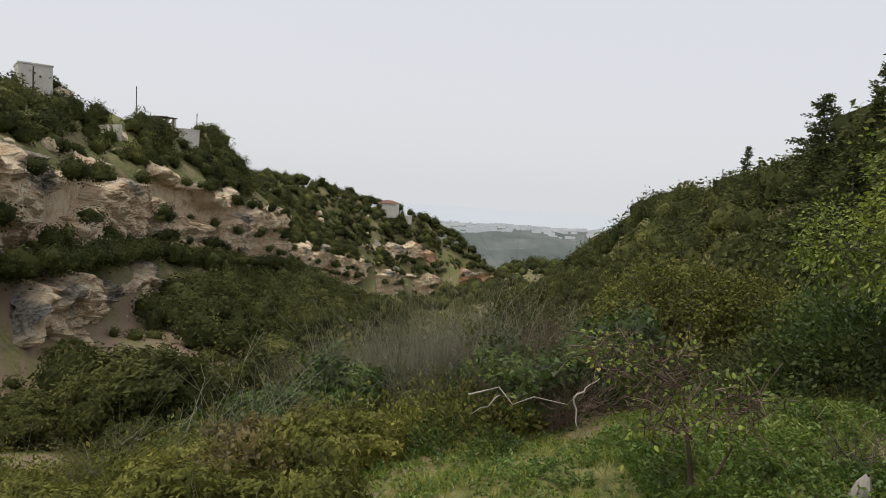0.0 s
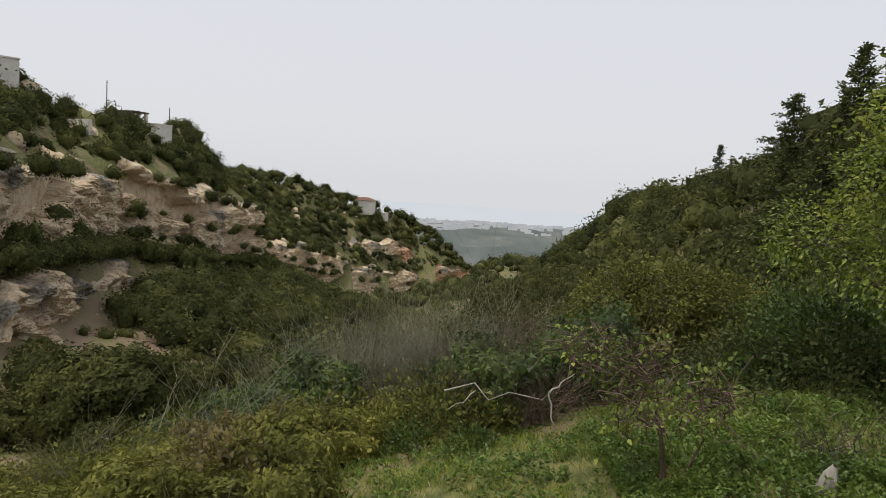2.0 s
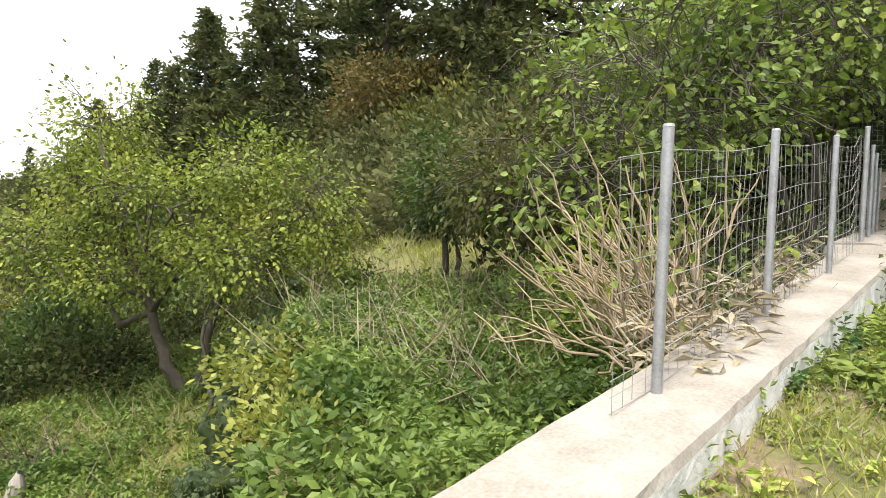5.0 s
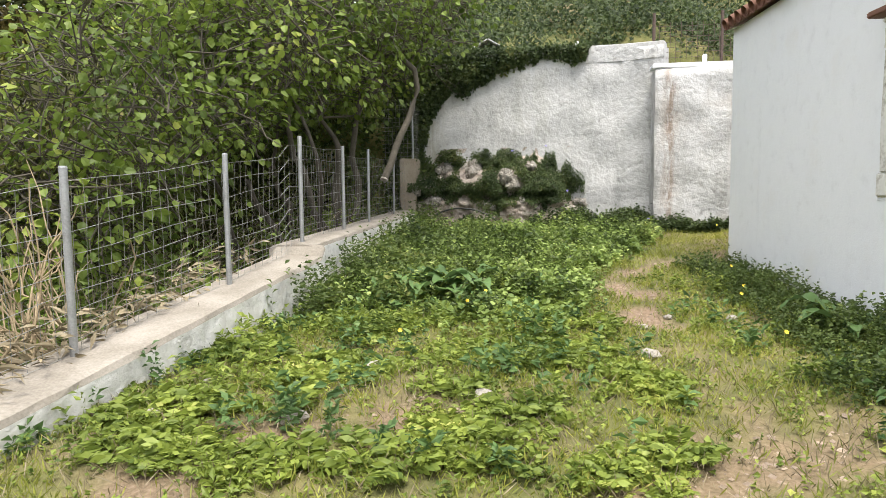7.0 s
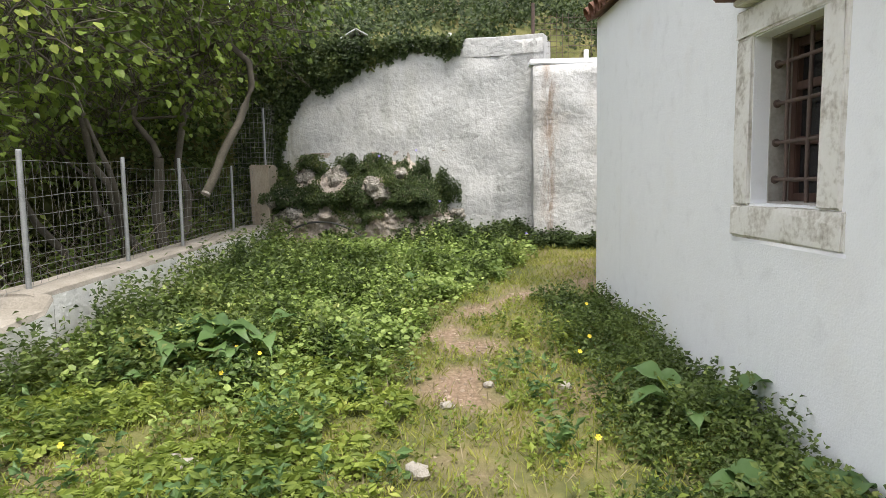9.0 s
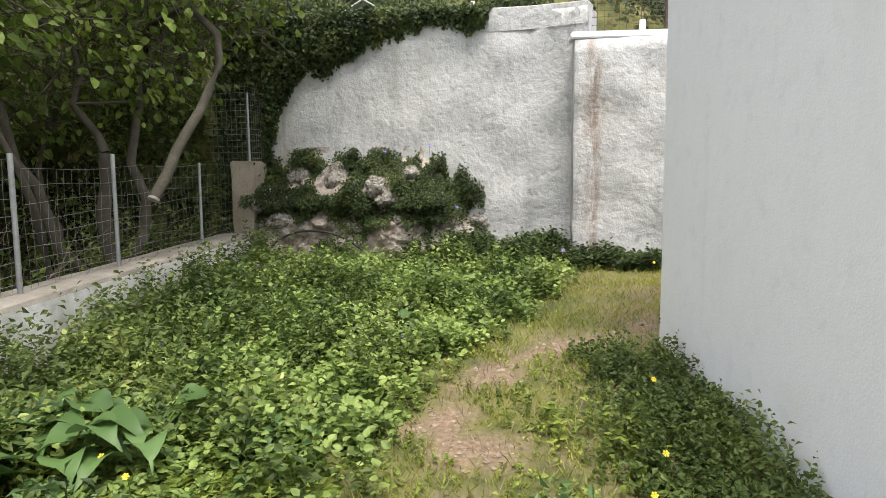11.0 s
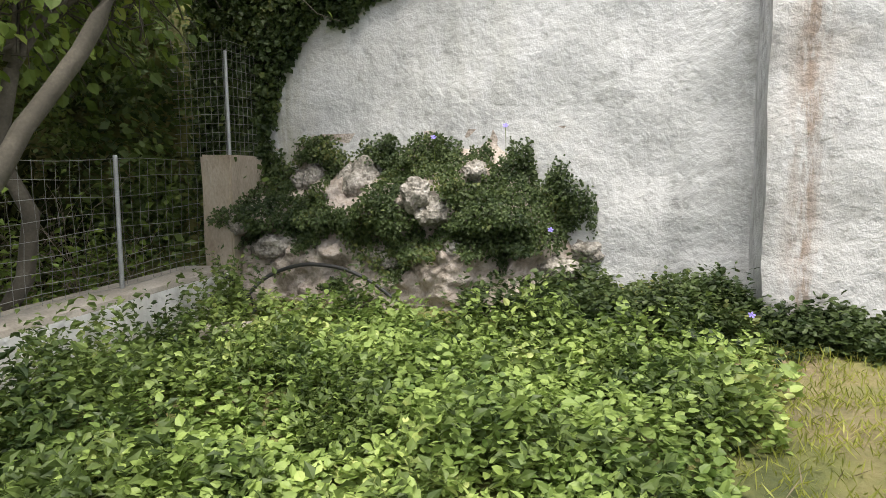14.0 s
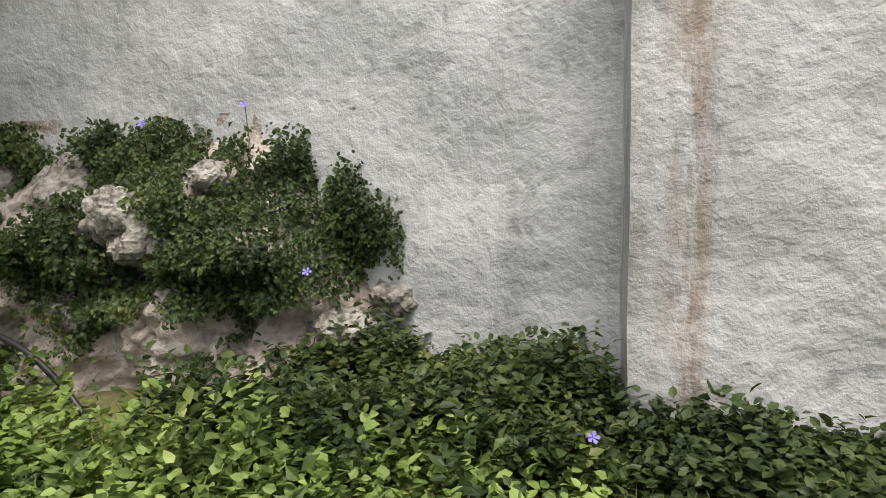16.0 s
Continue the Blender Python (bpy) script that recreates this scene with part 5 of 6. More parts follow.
def rock_me(name, radius, mat, seed, squash=0.7, sub=3):
    bm = bmesh.new()
    bmesh.ops.create_icosphere(bm, subdivisions=sub, radius=1.0)
    for w in bm.verts:
        p = w.co.copy()
        k = 1 + 0.35 * noise.noise(p * 1.3 + Vector((seed, 0, 0))) + 0.16 * noise.noise(p * 3.7 + Vector((0, seed, 0))) + 0.08 * noise.noise(p * 9 + Vector((0, seed, 0)))
        w.co = p * k * radius
        w.co.z *= squash
    me = bpy.data.meshes.new(name)
    bm.to_mesh(me)
    bm.free()
    me.materials.append(mat)
    return me


c, r = scatter(900, -330, -50, -140, 20, lambda x, y: (side(x, y) > 0.0) & (side(x, y) < 22) & (rough2(x + 40, y, 20) > 0.1), 0.4, 1.4)
proto = rock_me("proto", 1.0, CLIFFROCK, 3.0, 0.8, 2)
pv = np.array([w.co for w in proto.vertices])
pf = np.array([p.vertices for p in proto.polygons])
allv, allf = [], []
for n, (cc, rr) in enumerate(zip(c, r)):
    a = rng.uniform(0, 6.28)
    turn = np.array([[math.cos(a), -math.sin(a), 0], [math.sin(a), math.cos(a), 0], [0, 0, 1]])
    cc = [cc[0], cc[1], max(cc[2], float(hill_left(-cc[0], side(cc[0], cc[1]))))]
    allv.append((pv * [1.3, 1, rng.uniform(0.6, 1.3)]) @ turn.T * rr + cc), allf.append(pf + n * len(pv))
tagged(new("rock_outcrops", mesh_of("rock_outcrops", np.concatenate(allv), np.concatenate(allf), CLIFFROCK)), "grey limestone outcrops among scrub on the hillside", "rocks", kind="stuff")
bpy.data.meshes.remove(proto)


# ---- houses and poles on the ridge ----
HOUSE_WHITE = mottled("house_limewash", [(0.3, (0.55, 0.52, 0.46)), (0.6, (0.7, 0.67, 0.61)), (0.85, (0.76, 0.74, 0.7))], 0.8, 6, 0.9, 0.1, 0.01)
DARK_PANE = material("dark_house_pane", (0.03, 0.03, 0.035), 0.25)


def house(name, x, y, z, w, d, h, rz, label, roof, windows, storeys=1):
    hs = empty(name, x, y, z, label, "house", rz=rz)
    part("wall", box_bm(w, d, h + 2, 0, 0, -2, 0.03), HOUSE_WHITE, hs)
    if roof:
        bm = bmesh.new()
        ring = [bm.verts.new(p) for p in ((-w / 2 - 0.4, -d / 2 - 0.4, h), (w / 2 + 0.4, -d / 2 - 0.4, h), (w / 2 + 0.4, d / 2 + 0.4, h), (-w / 2 - 0.4, d / 2 + 0.4, h))]
        top = [bm.verts.new((-w / 5, 0, h + 1.5)), bm.verts.new((w / 5, 0, h + 1.5))]
        for f in ((0, 1, 5, 4), (1, 2, 5), (2, 3, 4, 5), (3, 0, 4)):
            bm.faces.new([(ring + top)[k] for k in f])
        bm.faces.new(ring[::-1])
        part("roof", bm, TERRACOTTA, hs, "tiled hip roof")
    else:
        part("roof", box_bm(w + 0.2, d + 0.2, 0.25, 0, 0, h + 0.002, 0.03), HOUSE_WHITE, hs, "flat white roof slab")
    for s in range(storeys):
        for k in range(windows):
            wx = -w / 2 + w * (k + 0.5) / windows
            for face, sx, sy in ((1, wx, d / 2),):
                win = part("window", box_bm(1.05, 0.12, 1.35, sx, sy, 0.8 + s * 2.9, 0.02), HOUSE_WHITE, hs)
                part("pane", box_bm(0.85, 0.1, 1.15, sx, sy + 0.03, 0.9 + s * 2.9), DARK_PANE, win)
    return hs


def on_ridge(px, dist):
    """Plan place at a bearing and distance from the start, on the land."""
    x, y = -2.26 - dist * math.cos(px), -2.1 + dist * math.sin(px)
    return x, y, on_land(x, y)


x, y, z = on_ridge(-0.103, 322)
house("house", x, y, z + 0.2, 9, 7, 5.0, 80, "small cream house with a tiled roof on the ridge", True, 2, 2)
x, y, z = on_ridge(-0.074, 330)
house("outbuilding", x, y, z - 0.5, 4, 4, 2.2, 70, "low white outbuilding on the ridge", False, 1)
x, y, z = on_ridge(-0.588, 108)
house("house", x, y, z - 0.5, 5.5, 4, 2.2, 40, "white flat-roofed house on the hilltop", False, 2)
x, y, z = on_ridge(-0.404, 150)
house("outbuilding", x, y, z + 0.9, 4.6, 4, 1.9, 62, "long low whitewashed house on the hilltop", False, 3)
x, y, z = on_ridge(-0.44, 149)
pg = empty("pergola", x, y, z + 0.3, "low open pergola with white pillars and dark roof", "pergola", rz=66)
part("roof", box_bm(7.2, 4, 0.22, 0, 0, 1.9, 0.03), OLDWOOD, pg)
part("back_wall", box_bm(6.8, 0.3, 2.9, 0, -1.8, -1.0, 0.02), OLDWOOD, pg)
for k in range(4):
    part("pillar", box_bm(0.7, 0.5, 3.4, -3.2 + k * 2.1, 1.6, -1.5, 0.02), HOUSE_WHITE, pg)
x, y, z = on_ridge(-0.51, 124)
part("terrace_wall", box_bm(12, 0.5, 2.6, x, y, z - 1.2, 0.05, 58), HOUSE_WHITE)
tagged(bpy.data.objects["terrace_wall"], "pale stone terrace wall along the hilltop", "wall")
for bearing, dist, h in ((-0.588, 100, 5.2), (-0.467, 145, 8.0), (-0.388, 156, 3.4)):
    x, y, z = on_ridge(bearing, dist)
    pl = empty("utility_pole", x, y, z - 0.3, "grey wooden utility pole on the ridge", "utility pole", "poles on the ridge")
    part_of("shaft", mesh_of("shaft", *tube([(0, 0, 0), (0, 0, h)], [0.12, 0.08], 8), BARK, True), pl)
    part("crossarm", box_bm(0.7, 0.1, 0.1, 0, 0, h - 0.5, 0.01, 40), BARK, pl)


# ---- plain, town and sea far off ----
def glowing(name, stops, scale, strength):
    """Hazy distance: a plain backdrop that glows with airlight painted into its colour."""
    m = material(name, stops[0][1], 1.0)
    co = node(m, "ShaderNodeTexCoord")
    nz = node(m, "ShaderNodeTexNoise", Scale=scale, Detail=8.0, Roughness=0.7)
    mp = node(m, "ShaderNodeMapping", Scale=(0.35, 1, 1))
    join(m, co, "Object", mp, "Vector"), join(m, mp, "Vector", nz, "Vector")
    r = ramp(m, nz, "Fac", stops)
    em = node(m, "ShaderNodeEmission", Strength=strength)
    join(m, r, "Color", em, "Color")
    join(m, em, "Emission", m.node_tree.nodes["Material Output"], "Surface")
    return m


# Haze is painted into these glowing colours: greyed plain, sky-pale sea, pale town.
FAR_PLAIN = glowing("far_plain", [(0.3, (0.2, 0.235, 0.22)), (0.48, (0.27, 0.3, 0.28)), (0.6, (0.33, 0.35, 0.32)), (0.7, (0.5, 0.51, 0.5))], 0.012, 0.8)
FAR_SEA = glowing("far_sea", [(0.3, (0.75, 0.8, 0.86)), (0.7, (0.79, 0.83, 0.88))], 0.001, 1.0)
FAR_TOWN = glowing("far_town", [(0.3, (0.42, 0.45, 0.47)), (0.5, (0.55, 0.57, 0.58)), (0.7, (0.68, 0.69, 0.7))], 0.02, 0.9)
px_, py_ = np.meshgrid(np.linspace(-620, -2300, 120), np.linspace(-260, 700, 90), indexing="ij")
pz = -74 - 0.022 * (-px_ - 620) + 10 * rough2(px_, py_, 420, 0, 4) * smoothstep(600, 900, -px_) * smoothstep(2300, 1500, -px_)
i, j = np.meshgrid(np.arange(119), np.arange(89), indexing="ij")
a = i * 90 + j
tagged(new("backdrop_plain", mesh_of("backdrop_plain", np.stack([px_, py_, pz], -1).reshape(-1, 3), np.stack([a, a + 1, a + 91, a + 90], -1).reshape(-1, 4), FAR_PLAIN, True)), "self-lit green plain with painted haze between gorge and coast", "backdrop", kind="structure")
v = np.array([(-2290, -1500, -113), (-2290, 2500, -113), (-4800, 3500, -113), (-4800, -2500, -113)], float)
tagged(new("water", mesh_of("water", v, np.array([[0, 1, 2, 3]]), FAR_SEA)), "self-lit pale sea with haze painted into its colour", "sea", kind="structure")
tv, tf = [], []
cube_f = np.array([(0, 1, 3, 2), (4, 6, 7, 5), (0, 4, 5, 1), (2, 3, 7, 6), (0, 2, 6, 4), (1, 5, 7, 3)])
for n in range(700):
    d = -rng.uniform(1500, 2280)
    y0 = rng.uniform(-200, 640)
    s = np.array([rng.uniform(6, 16), rng.uniform(6, 22), rng.uniform(3, 10)])
    z0 = -74 - 0.022 * (-d - 620) + float(10 * rough2(np.float64(d), np.float64(y0), 420, 0, 4) * smoothstep(2300, 1500, -d)) - 1
    tv.append([(d + s[0] * (k >> 2 & 1), y0 + s[1] * (k >> 1 & 1), z0 + s[2] * (k & 1)) for k in range(8)]), tf.append(cube_f + 8 * n)
tagged(new("far_town", mesh_of("far_town", np.concatenate(tv), np.concatenate(tf), FAR_TOWN)), "self-lit white houses of a hazy town along the coast", "town", kind="stuff")


# ---- plants of the yard ----
def herb_patch(name, label, category, n, place, height, leaf, width, per, mat, spread=0.05, tilt=0.6, grow=None, fine=True):
    """Upright stems crowded with leaves in pairs; place(n) gives the feet."""
    p = place(n)
    h = height * rng.uniform(0.5, 1.25, len(p)) * (1 if grow is None else grow(p[:, 0], p[:, 1]))
    lean = rng.normal(size=(len(p), 2)) * 0.18
    q = (np.arange(per) + rng.uniform(0.2, 0.8, (len(p), per))) / per
    base = np.concatenate([p[:, None, :2] + lean[:, None] * (q * h[:, None])[..., None], (p[:, 2:3] + q * h[:, None])[..., None]], -1).reshape(-1, 3)
    a = rng.uniform(0, 6.28, (len(p), per)) + np.arange(per) * 1.7
    up = tilt * rng.uniform(0.0, 1.4, a.shape) * (0.3 + q)
    way = np.stack([np.cos(a), np.sin(a), up], -1).reshape(-1, 3)
    L = leaf * rng.uniform(0.6, 1.3, len(base))
    v, f = round_leaves(base, way, L, L * width) if fine == "round" else leaf_cards(base, way, L, L * width) if fine else small_leaves(base, way, L, L * width)
    return tagged(new(name, mesh_of(name, v, f, mat)), label, category, kind="stuff")


def yard(x0, x1, y0, y1, want):
    """Feet for plants in a part of the yard, as thick as want(x, y) says."""
    def place(n):
        p = np.stack([rng.uniform(x0, x1, n), rng.uniform(y0, y1, n)], -1)
        p = p[rng.random(n) < want(p[:, 0], p[:, 1])]
        p = p[p[:, 0] > fence_x(p[:, 1]) + 0.3]
        return np.column_stack([p, court_z(p[:, 0], p[:, 1])])
    return place


off_path = lambda x, y: smoothstep(0.2, 0.6, np.abs(x - np.interp(y, PATH_Y, PATH_X)))
bed_edge = lambda y: np.interp(y, [5.5, 7.0, 8.7, 9.5, 10.5, 12, 13.5], [1.5, 1.8, 2.0, 2.4, 3.0, 3.4, 3.7])
thick = lambda x, y: smoothstep(-0.1, 0.35, bed_edge(y) - x + 0.15 * rough2(x, y, 1.1)) * smoothstep(6.0, 8.0, y + 0.9 * rough2(x, y, 2.2)) * smoothstep(12.9, 12.1, y - 0.5 * smoothstep(1.2, 0.2, x))
tall = lambda x, y: 0.75 + 0.45 * rough2(x, y, 1.7)
herb_patch("mint_bed", "dense bed of pale green mint-like herbs", "herbs", 20000, yard(-1.7, 3.4, 5.6, 13.2, lambda x, y: thick(x, y) * (0.8 + 0.5 * rough2(x + 3, y, 1.4)) * (0.35 + 0.65 * smoothstep(-0.5, 0.9, x + 0.5 * rough2(x, y + 5, 1.8)))), 0.27, 0.056, 0.72, 9, LEAF_MINT, grow=tall, fine="round")
herb_patch("leafy_weeds", "taller dark leafy weeds among the herbs", "weeds", 8500, yard(-1.7, 3.2, 6.4, 13.0, lambda x, y: thick(x, y) * np.maximum(smoothstep(0.0, 0.4, rough2(x + 11, y, 1.6)), 0.8 * smoothstep(0.9, -0.1, x + 0.5 * rough2(x, y + 5, 1.8)) * smoothstep(12.4, 11.4, y))), 0.36, 0.07, 0.55, 9, LEAF_IVY, grow=tall)
herb_patch("weeds", "patchy bright green weeds on stony earth", "weeds", 6000, yard(-2, 3.4, -1, 8.6, lambda x, y: smoothstep(0.08, 0.4, rough2(x, y, 1.4) - 0.16 - 0.5 * smoothstep(4.6, 3.2, y)) * off_path(x, y) * (1 - 0.7 * thick(x, y))), 0.2, 0.065, 0.4, 12, LEAF_WEED, grow=tall)
herb_patch("weeds", "bright leafy weeds along the low wall", "weeds", 2600, yard(-2, 1.0, 1.5, 8.6, lambda x, y: (0.12 + 0.88 * smoothstep(4, 6, y)) * smoothstep(0.8, 0.4, x - fence_x(y) + 0.2 * rough2(x, y, 1.1))), 0.22, 0.075, 0.42, 9, LEAF_WEED, grow=tall)
herb_patch("dark_weeds", "dark green leafy clumps in the rough grass", "weeds", 1500, yard(-1.6, 3.2, 3.5, 7.5, lambda x, y: smoothstep(0.3, 0.55, rough2(x + 21, y + 9, 1.5)) * off_path(x, y)), 0.26, 0.075, 0.5, 10, LEAF_DOCK, grow=tall)
herb_patch("wall_weeds", "green weeds hiding the foot of the low wall", "weeds", 6500, yard(-2, 0.6, 5.7, 13.0, lambda x, y: smoothstep(0.8, 0.4, x - fence_x(y) + 0.15 * rough2(x, y, 0.9)) * smoothstep(-0.45, 0.1, rough2(x, y + 3, 1.5))), 0.5, 0.06, 0.55, 11, LEAF_IVY)
herb_patch("clover", "low clover-like ground cover", "weeds", 11000, yard(-1.9, 3.6, 0, 9.5, lambda x, y: (0.35 + 0.5 * smoothstep(-0.3, 0.3, rough2(x + 7, y + 2, 0.8))) * (1 - trodden(x, y)) * (1 - thick(x, y))), 0.07, 0.032, 0.75, 5, LEAF_WEED)
chapel_x = lambda y: 3.88 + 0.055 * (9.7 - y)
near_chapel = lambda x, y: smoothstep(0.95, 0.4, chapel_x(y) - x - 0.25 * smoothstep(6.5, 4.5, y) + 0.2 * rough2(x, y, 1.5)) * smoothstep(9.5, 8.9, y) * (x < chapel_x(y) - 0.03)
herb_patch("wall_weeds", "dark leafy weeds crowding the foot of the chapel wall", "weeds", 15000, yard(2.3, 4.6, 0.5, 10.2, near_chapel), 0.27, 0.042, 0.62, 10, LEAF_IVY, grow=tall)
far_front = lambda x: np.where(x < 3.5, np.interp(x, [2.05, 3.0, 3.76], [13.8, 13.68, 13.4]), 12.98)
far_strip = lambda x, y: smoothstep(np.where((x > 1.2) & (x < 3.5), 1.5, 0.8), np.where((x > 1.2) & (x < 3.5), 0.9, 0.3), far_front(x) - y + 0.2 * rough2(x, y, 1.2)) * (y < far_front(x) - 0.03) * np.where(x < 1.6, smoothstep(1.5, 1.9, x) + 0.35 * (y < 13.1), 1)
herb_patch("wall_weeds", "dark periwinkle crowding the foot of the retaining wall", "weeds", 15000, yard(-1.3, 7.0, 11.6, 13.8, far_strip), 0.36, 0.055, 0.62, 11, LEAF_BANK, grow=lambda x, y: tall(x, y) * np.where(x > 3.4, 0.6, 1.0), fine="round")


def fern_patch(name, label, n, place, size, mat):
    """Low feathery plants: arching fronds, each with pairs of toothed leaflets."""
    p = place(n)
    bs, ws, ls = [], [], []
    for foot in p:
        s = size * rng.uniform(0.6, 1.3)
        for a in rng.uniform(0, 6.28, 9):
            d, nx = np.array([math.cos(a), math.sin(a), 0]), np.array([-math.sin(a), math.cos(a), 0])
            t = np.linspace(0.15, 1, 8)[:, None]
            rise = rng.uniform(0.5, 1.1)
            mid = foot + d * s * t + np.array([0, 0, 1.0]) * s * (rise * t - 0.55 * t**2)
            for sgn in (-1, 1):
                bs.append(mid), ws.append(np.broadcast_to(d * 0.7 + sgn * nx, mid.shape) + rng.normal(size=mid.shape) * 0.12)
                ls.append(s * (0.42 * np.sin(t[:, 0] * 2.6 + 0.3) + 0.05))
    L = np.concatenate(ls)
    v, f = small_leaves(np.concatenate(bs), np.concatenate(ws), L, L * 0.42)
    return tagged(new(name, mesh_of(name, v, f, mat)), label, "weeds", kind="stuff")


fern_patch("feathery_weeds", "bright feathery weeds in clumps on the rough grass", 800, yard(-1.8, 2.0, 3.4, 7.6, lambda x, y: smoothstep(0.0, 0.35, rough2(x + 2, y + 6, 1.5)) * off_path(x, y) * (1 - thick(x, y))), 0.17, LEAF_WEED)


def grass_patch(name, label, n, place, height, width, mat):
    p = place(n)
    way = rng.normal(size=(len(p), 3)) * [0.55, 0.55, 0.1] + [0, 0, 0.8]
    L = height * rng.uniform(0.4, 1.3, len(p))
    v, f = small_leaves(p, way, L, width)
    return tagged(new(name, mesh_of(name, v, f, mat)), label, "grass", kind="stuff")


not_built = lambda x, y: (y < far_front(x) - 0.05) & ((x < chapel_x(y) - 0.02) | (y > 9.75))
grass_patch("grass", "short yellowish grass along the footpath", 170000, yard(-1.9, 7.0, 0, 13.0, lambda x, y: (0.4 + 0.6 * smoothstep(-0.3, 0.3, rough2(x, y, 1.1))) * (1 - 0.93 * trodden(x, y)) * (1 - thick(x, y) * 0.95) * not_built(x, y)), 0.085, 0.008, LEAF_GRASS)
grass_patch("straw", "scattered dry straw on the trodden earth", 34000, yard(-1.9, 4.0, 0, 10.8, lambda x, y: (0.12 + 0.35 * smoothstep(6, 4, y) + 0.3 * trodden(x, y)) * (1 - thick(x, y)) * not_built(x, y)), 0.11, 0.006, LEAF_DRY)


def big_leaf_plant(x, y, size, count, label):
    """A rosette of broad arching leaves on stalks."""
    z = float(court_z(np.float64(x), np.float64(y)))
    pl = empty("broadleaf_plant", x, y, z, label, "plant")
    for n in range(count):
        a, tilt = n * 2.4 + rng.normal() * 0.3, rng.uniform(0.35, 1.1)
        d = np.array([math.cos(a), math.sin(a), tilt])
        L = size * rng.uniform(0.7, 1.15)
        stem = tube(np.array([(0, 0, 0), d * L * 0.35, d * L * 0.6]) * [1, 1, 1.15], [0.012, 0.009, 0.006], 5)
        part_of("stalk", mesh_of("stalk", *stem, LEAF_WEED, True), pl)
        t = np.linspace(0, 1, 8)[:, None]
        side_ = np.array([-math.sin(a), math.cos(a), 0])
        mid = d * L * 0.55 * [1, 1, 1.15] + np.array([math.cos(a), math.sin(a), 0]) * L * 0.75 * t + [0, 0, 1] * (0.22 * L * np.sin(t * 2.2) - 0.3 * L * t**2)
        half = L * 0.27 * np.sin(np.clip(t * 1.0 + 0.12, 0, 1) ** 0.75 * 3.14) + 0.004
        rim = 0.05 * L * np.sin(t * 9 + n)
        v = np.concatenate([mid + side_ * half + [0, 0, 1] * (0.3 * half + rim), mid, mid - side_ * half + [0, 0, 1] * (0.3 * half - rim)])
        k = np.arange(7)
        f = np.concatenate([np.stack([k, k + 1, k + 9, k + 8], -1), np.stack([k + 8, k + 9, k + 17, k + 16], -1)])
        part_of("leaf", mesh_of("leaf", v, f, LEAF_DOCK, True), pl)


big_leaf_plant(0.1, 7.4, 0.42, 16, "broad-leaved plant with large arching leaves in the weeds")
big_leaf_plant(0.5, 7.55, 0.38, 12, "broad-leaved plant with large arching leaves in the weeds")
big_leaf_plant(3.72, 6.0, 0.36, 10, "broad-leaved plant at the foot of the chapel wall")
big_leaf_plant(-0.25, 7.55, 0.4, 13, "broad-leaved plant with large arching leaves in the weeds")
big_leaf_plant(3.8, 4.9, 0.34, 10, "broad-leaved plant at the foot of the chapel wall")
big_leaf_plant(1.62, 9.55, 0.26, 4, "small plant with pale upright leaves among mint")
big_leaf_plant(1.98, 9.35, 0.24, 4, "small plant with pale upright leaves among mint")

# loose stones
PALE_STONE = mottled("pale_stone", [(0.25, (0.2, 0.18, 0.15)), (0.5, (0.36, 0.33, 0.29)), (0.8, (0.52, 0.5, 0.46))], 9, 60, 0.9, 0.5, 0.008)
stone_kinds = [rock_me("stone", 1.0, PALE_STONE, 5.0 + 3 * n, 0.55, 2) for n in range(4)]


def stone(x, y, r, label="pale loose stone lying in the grass"):
    ob = tagged(new("stone", stone_kinds[int(x * 31 + y * 17) % 4]), label, "stone", "loose stones")
    ob.matrix_basis = pose(x, y, float(court_z(np.float64(x), np.float64(y))) + r * 0.45, 0, 0, (x * 97 + y * 53) % 360) @ Matrix.Diagonal((r * 1.2, r, r * 1.25, 1))


for x, y, r in ((2.07, 5.42, 0.06), (0.78, 5.56, 0.06), (0.66, 5.66, 0.045), (0.09, 4.97, 0.08), (-0.17, 4.02, 0.07), (0.9, 4.4, 0.06), (-0.9, 4.5, 0.05), (-1.0, 4.0, 0.06), (2.2, 6.45, 0.04), (1.8, 6.4, 0.035), (3.05, 6.78, 0.05), (2.5, 6.88, 0.04)):
    stone(x, y, r)
grit = yard(0, 5.5, 0, 11, lambda x, y: trodden(x, y) ** 2 * (x < chapel_x(y)) )(16000)
sv = np.array([(1, 0, 0), (-1, 0, 0), (0, 1, 0), (0, -1, 0), (0, 0, 0.6), (0, 0, -0.4)], float)
sf = np.array([(0, 2, 4), (2, 1, 4), (1, 3, 4), (3, 0, 4), (2, 0, 5), (1, 2, 5), (3, 1, 5), (0, 3, 5)])
sz = 0.008 + 0.022 * rng.random(len(grit)) ** 3
gv_ = (grit[:, None] + (sv[None] * rng.uniform(0.6, 1.3, (len(grit), 6, 1))) * sz[:, None, None]).reshape(-1, 3)
gf_ = (np.arange(len(grit))[:, None, None] * 6 + sf[None]).reshape(-1, 3)
GRIT = mottled("path_grit", [(0.25, (0.16, 0.12, 0.085)), (0.5, (0.3, 0.235, 0.18)), (0.8, (0.44, 0.37, 0.3))], 9, 60, 0.95, 0.4, 0.008, island=0.3)
tagged(new("gravel", mesh_of("gravel", gv_, gf_, GRIT)), "small pale stones bedded in the trodden path", "gravel", kind="stuff")


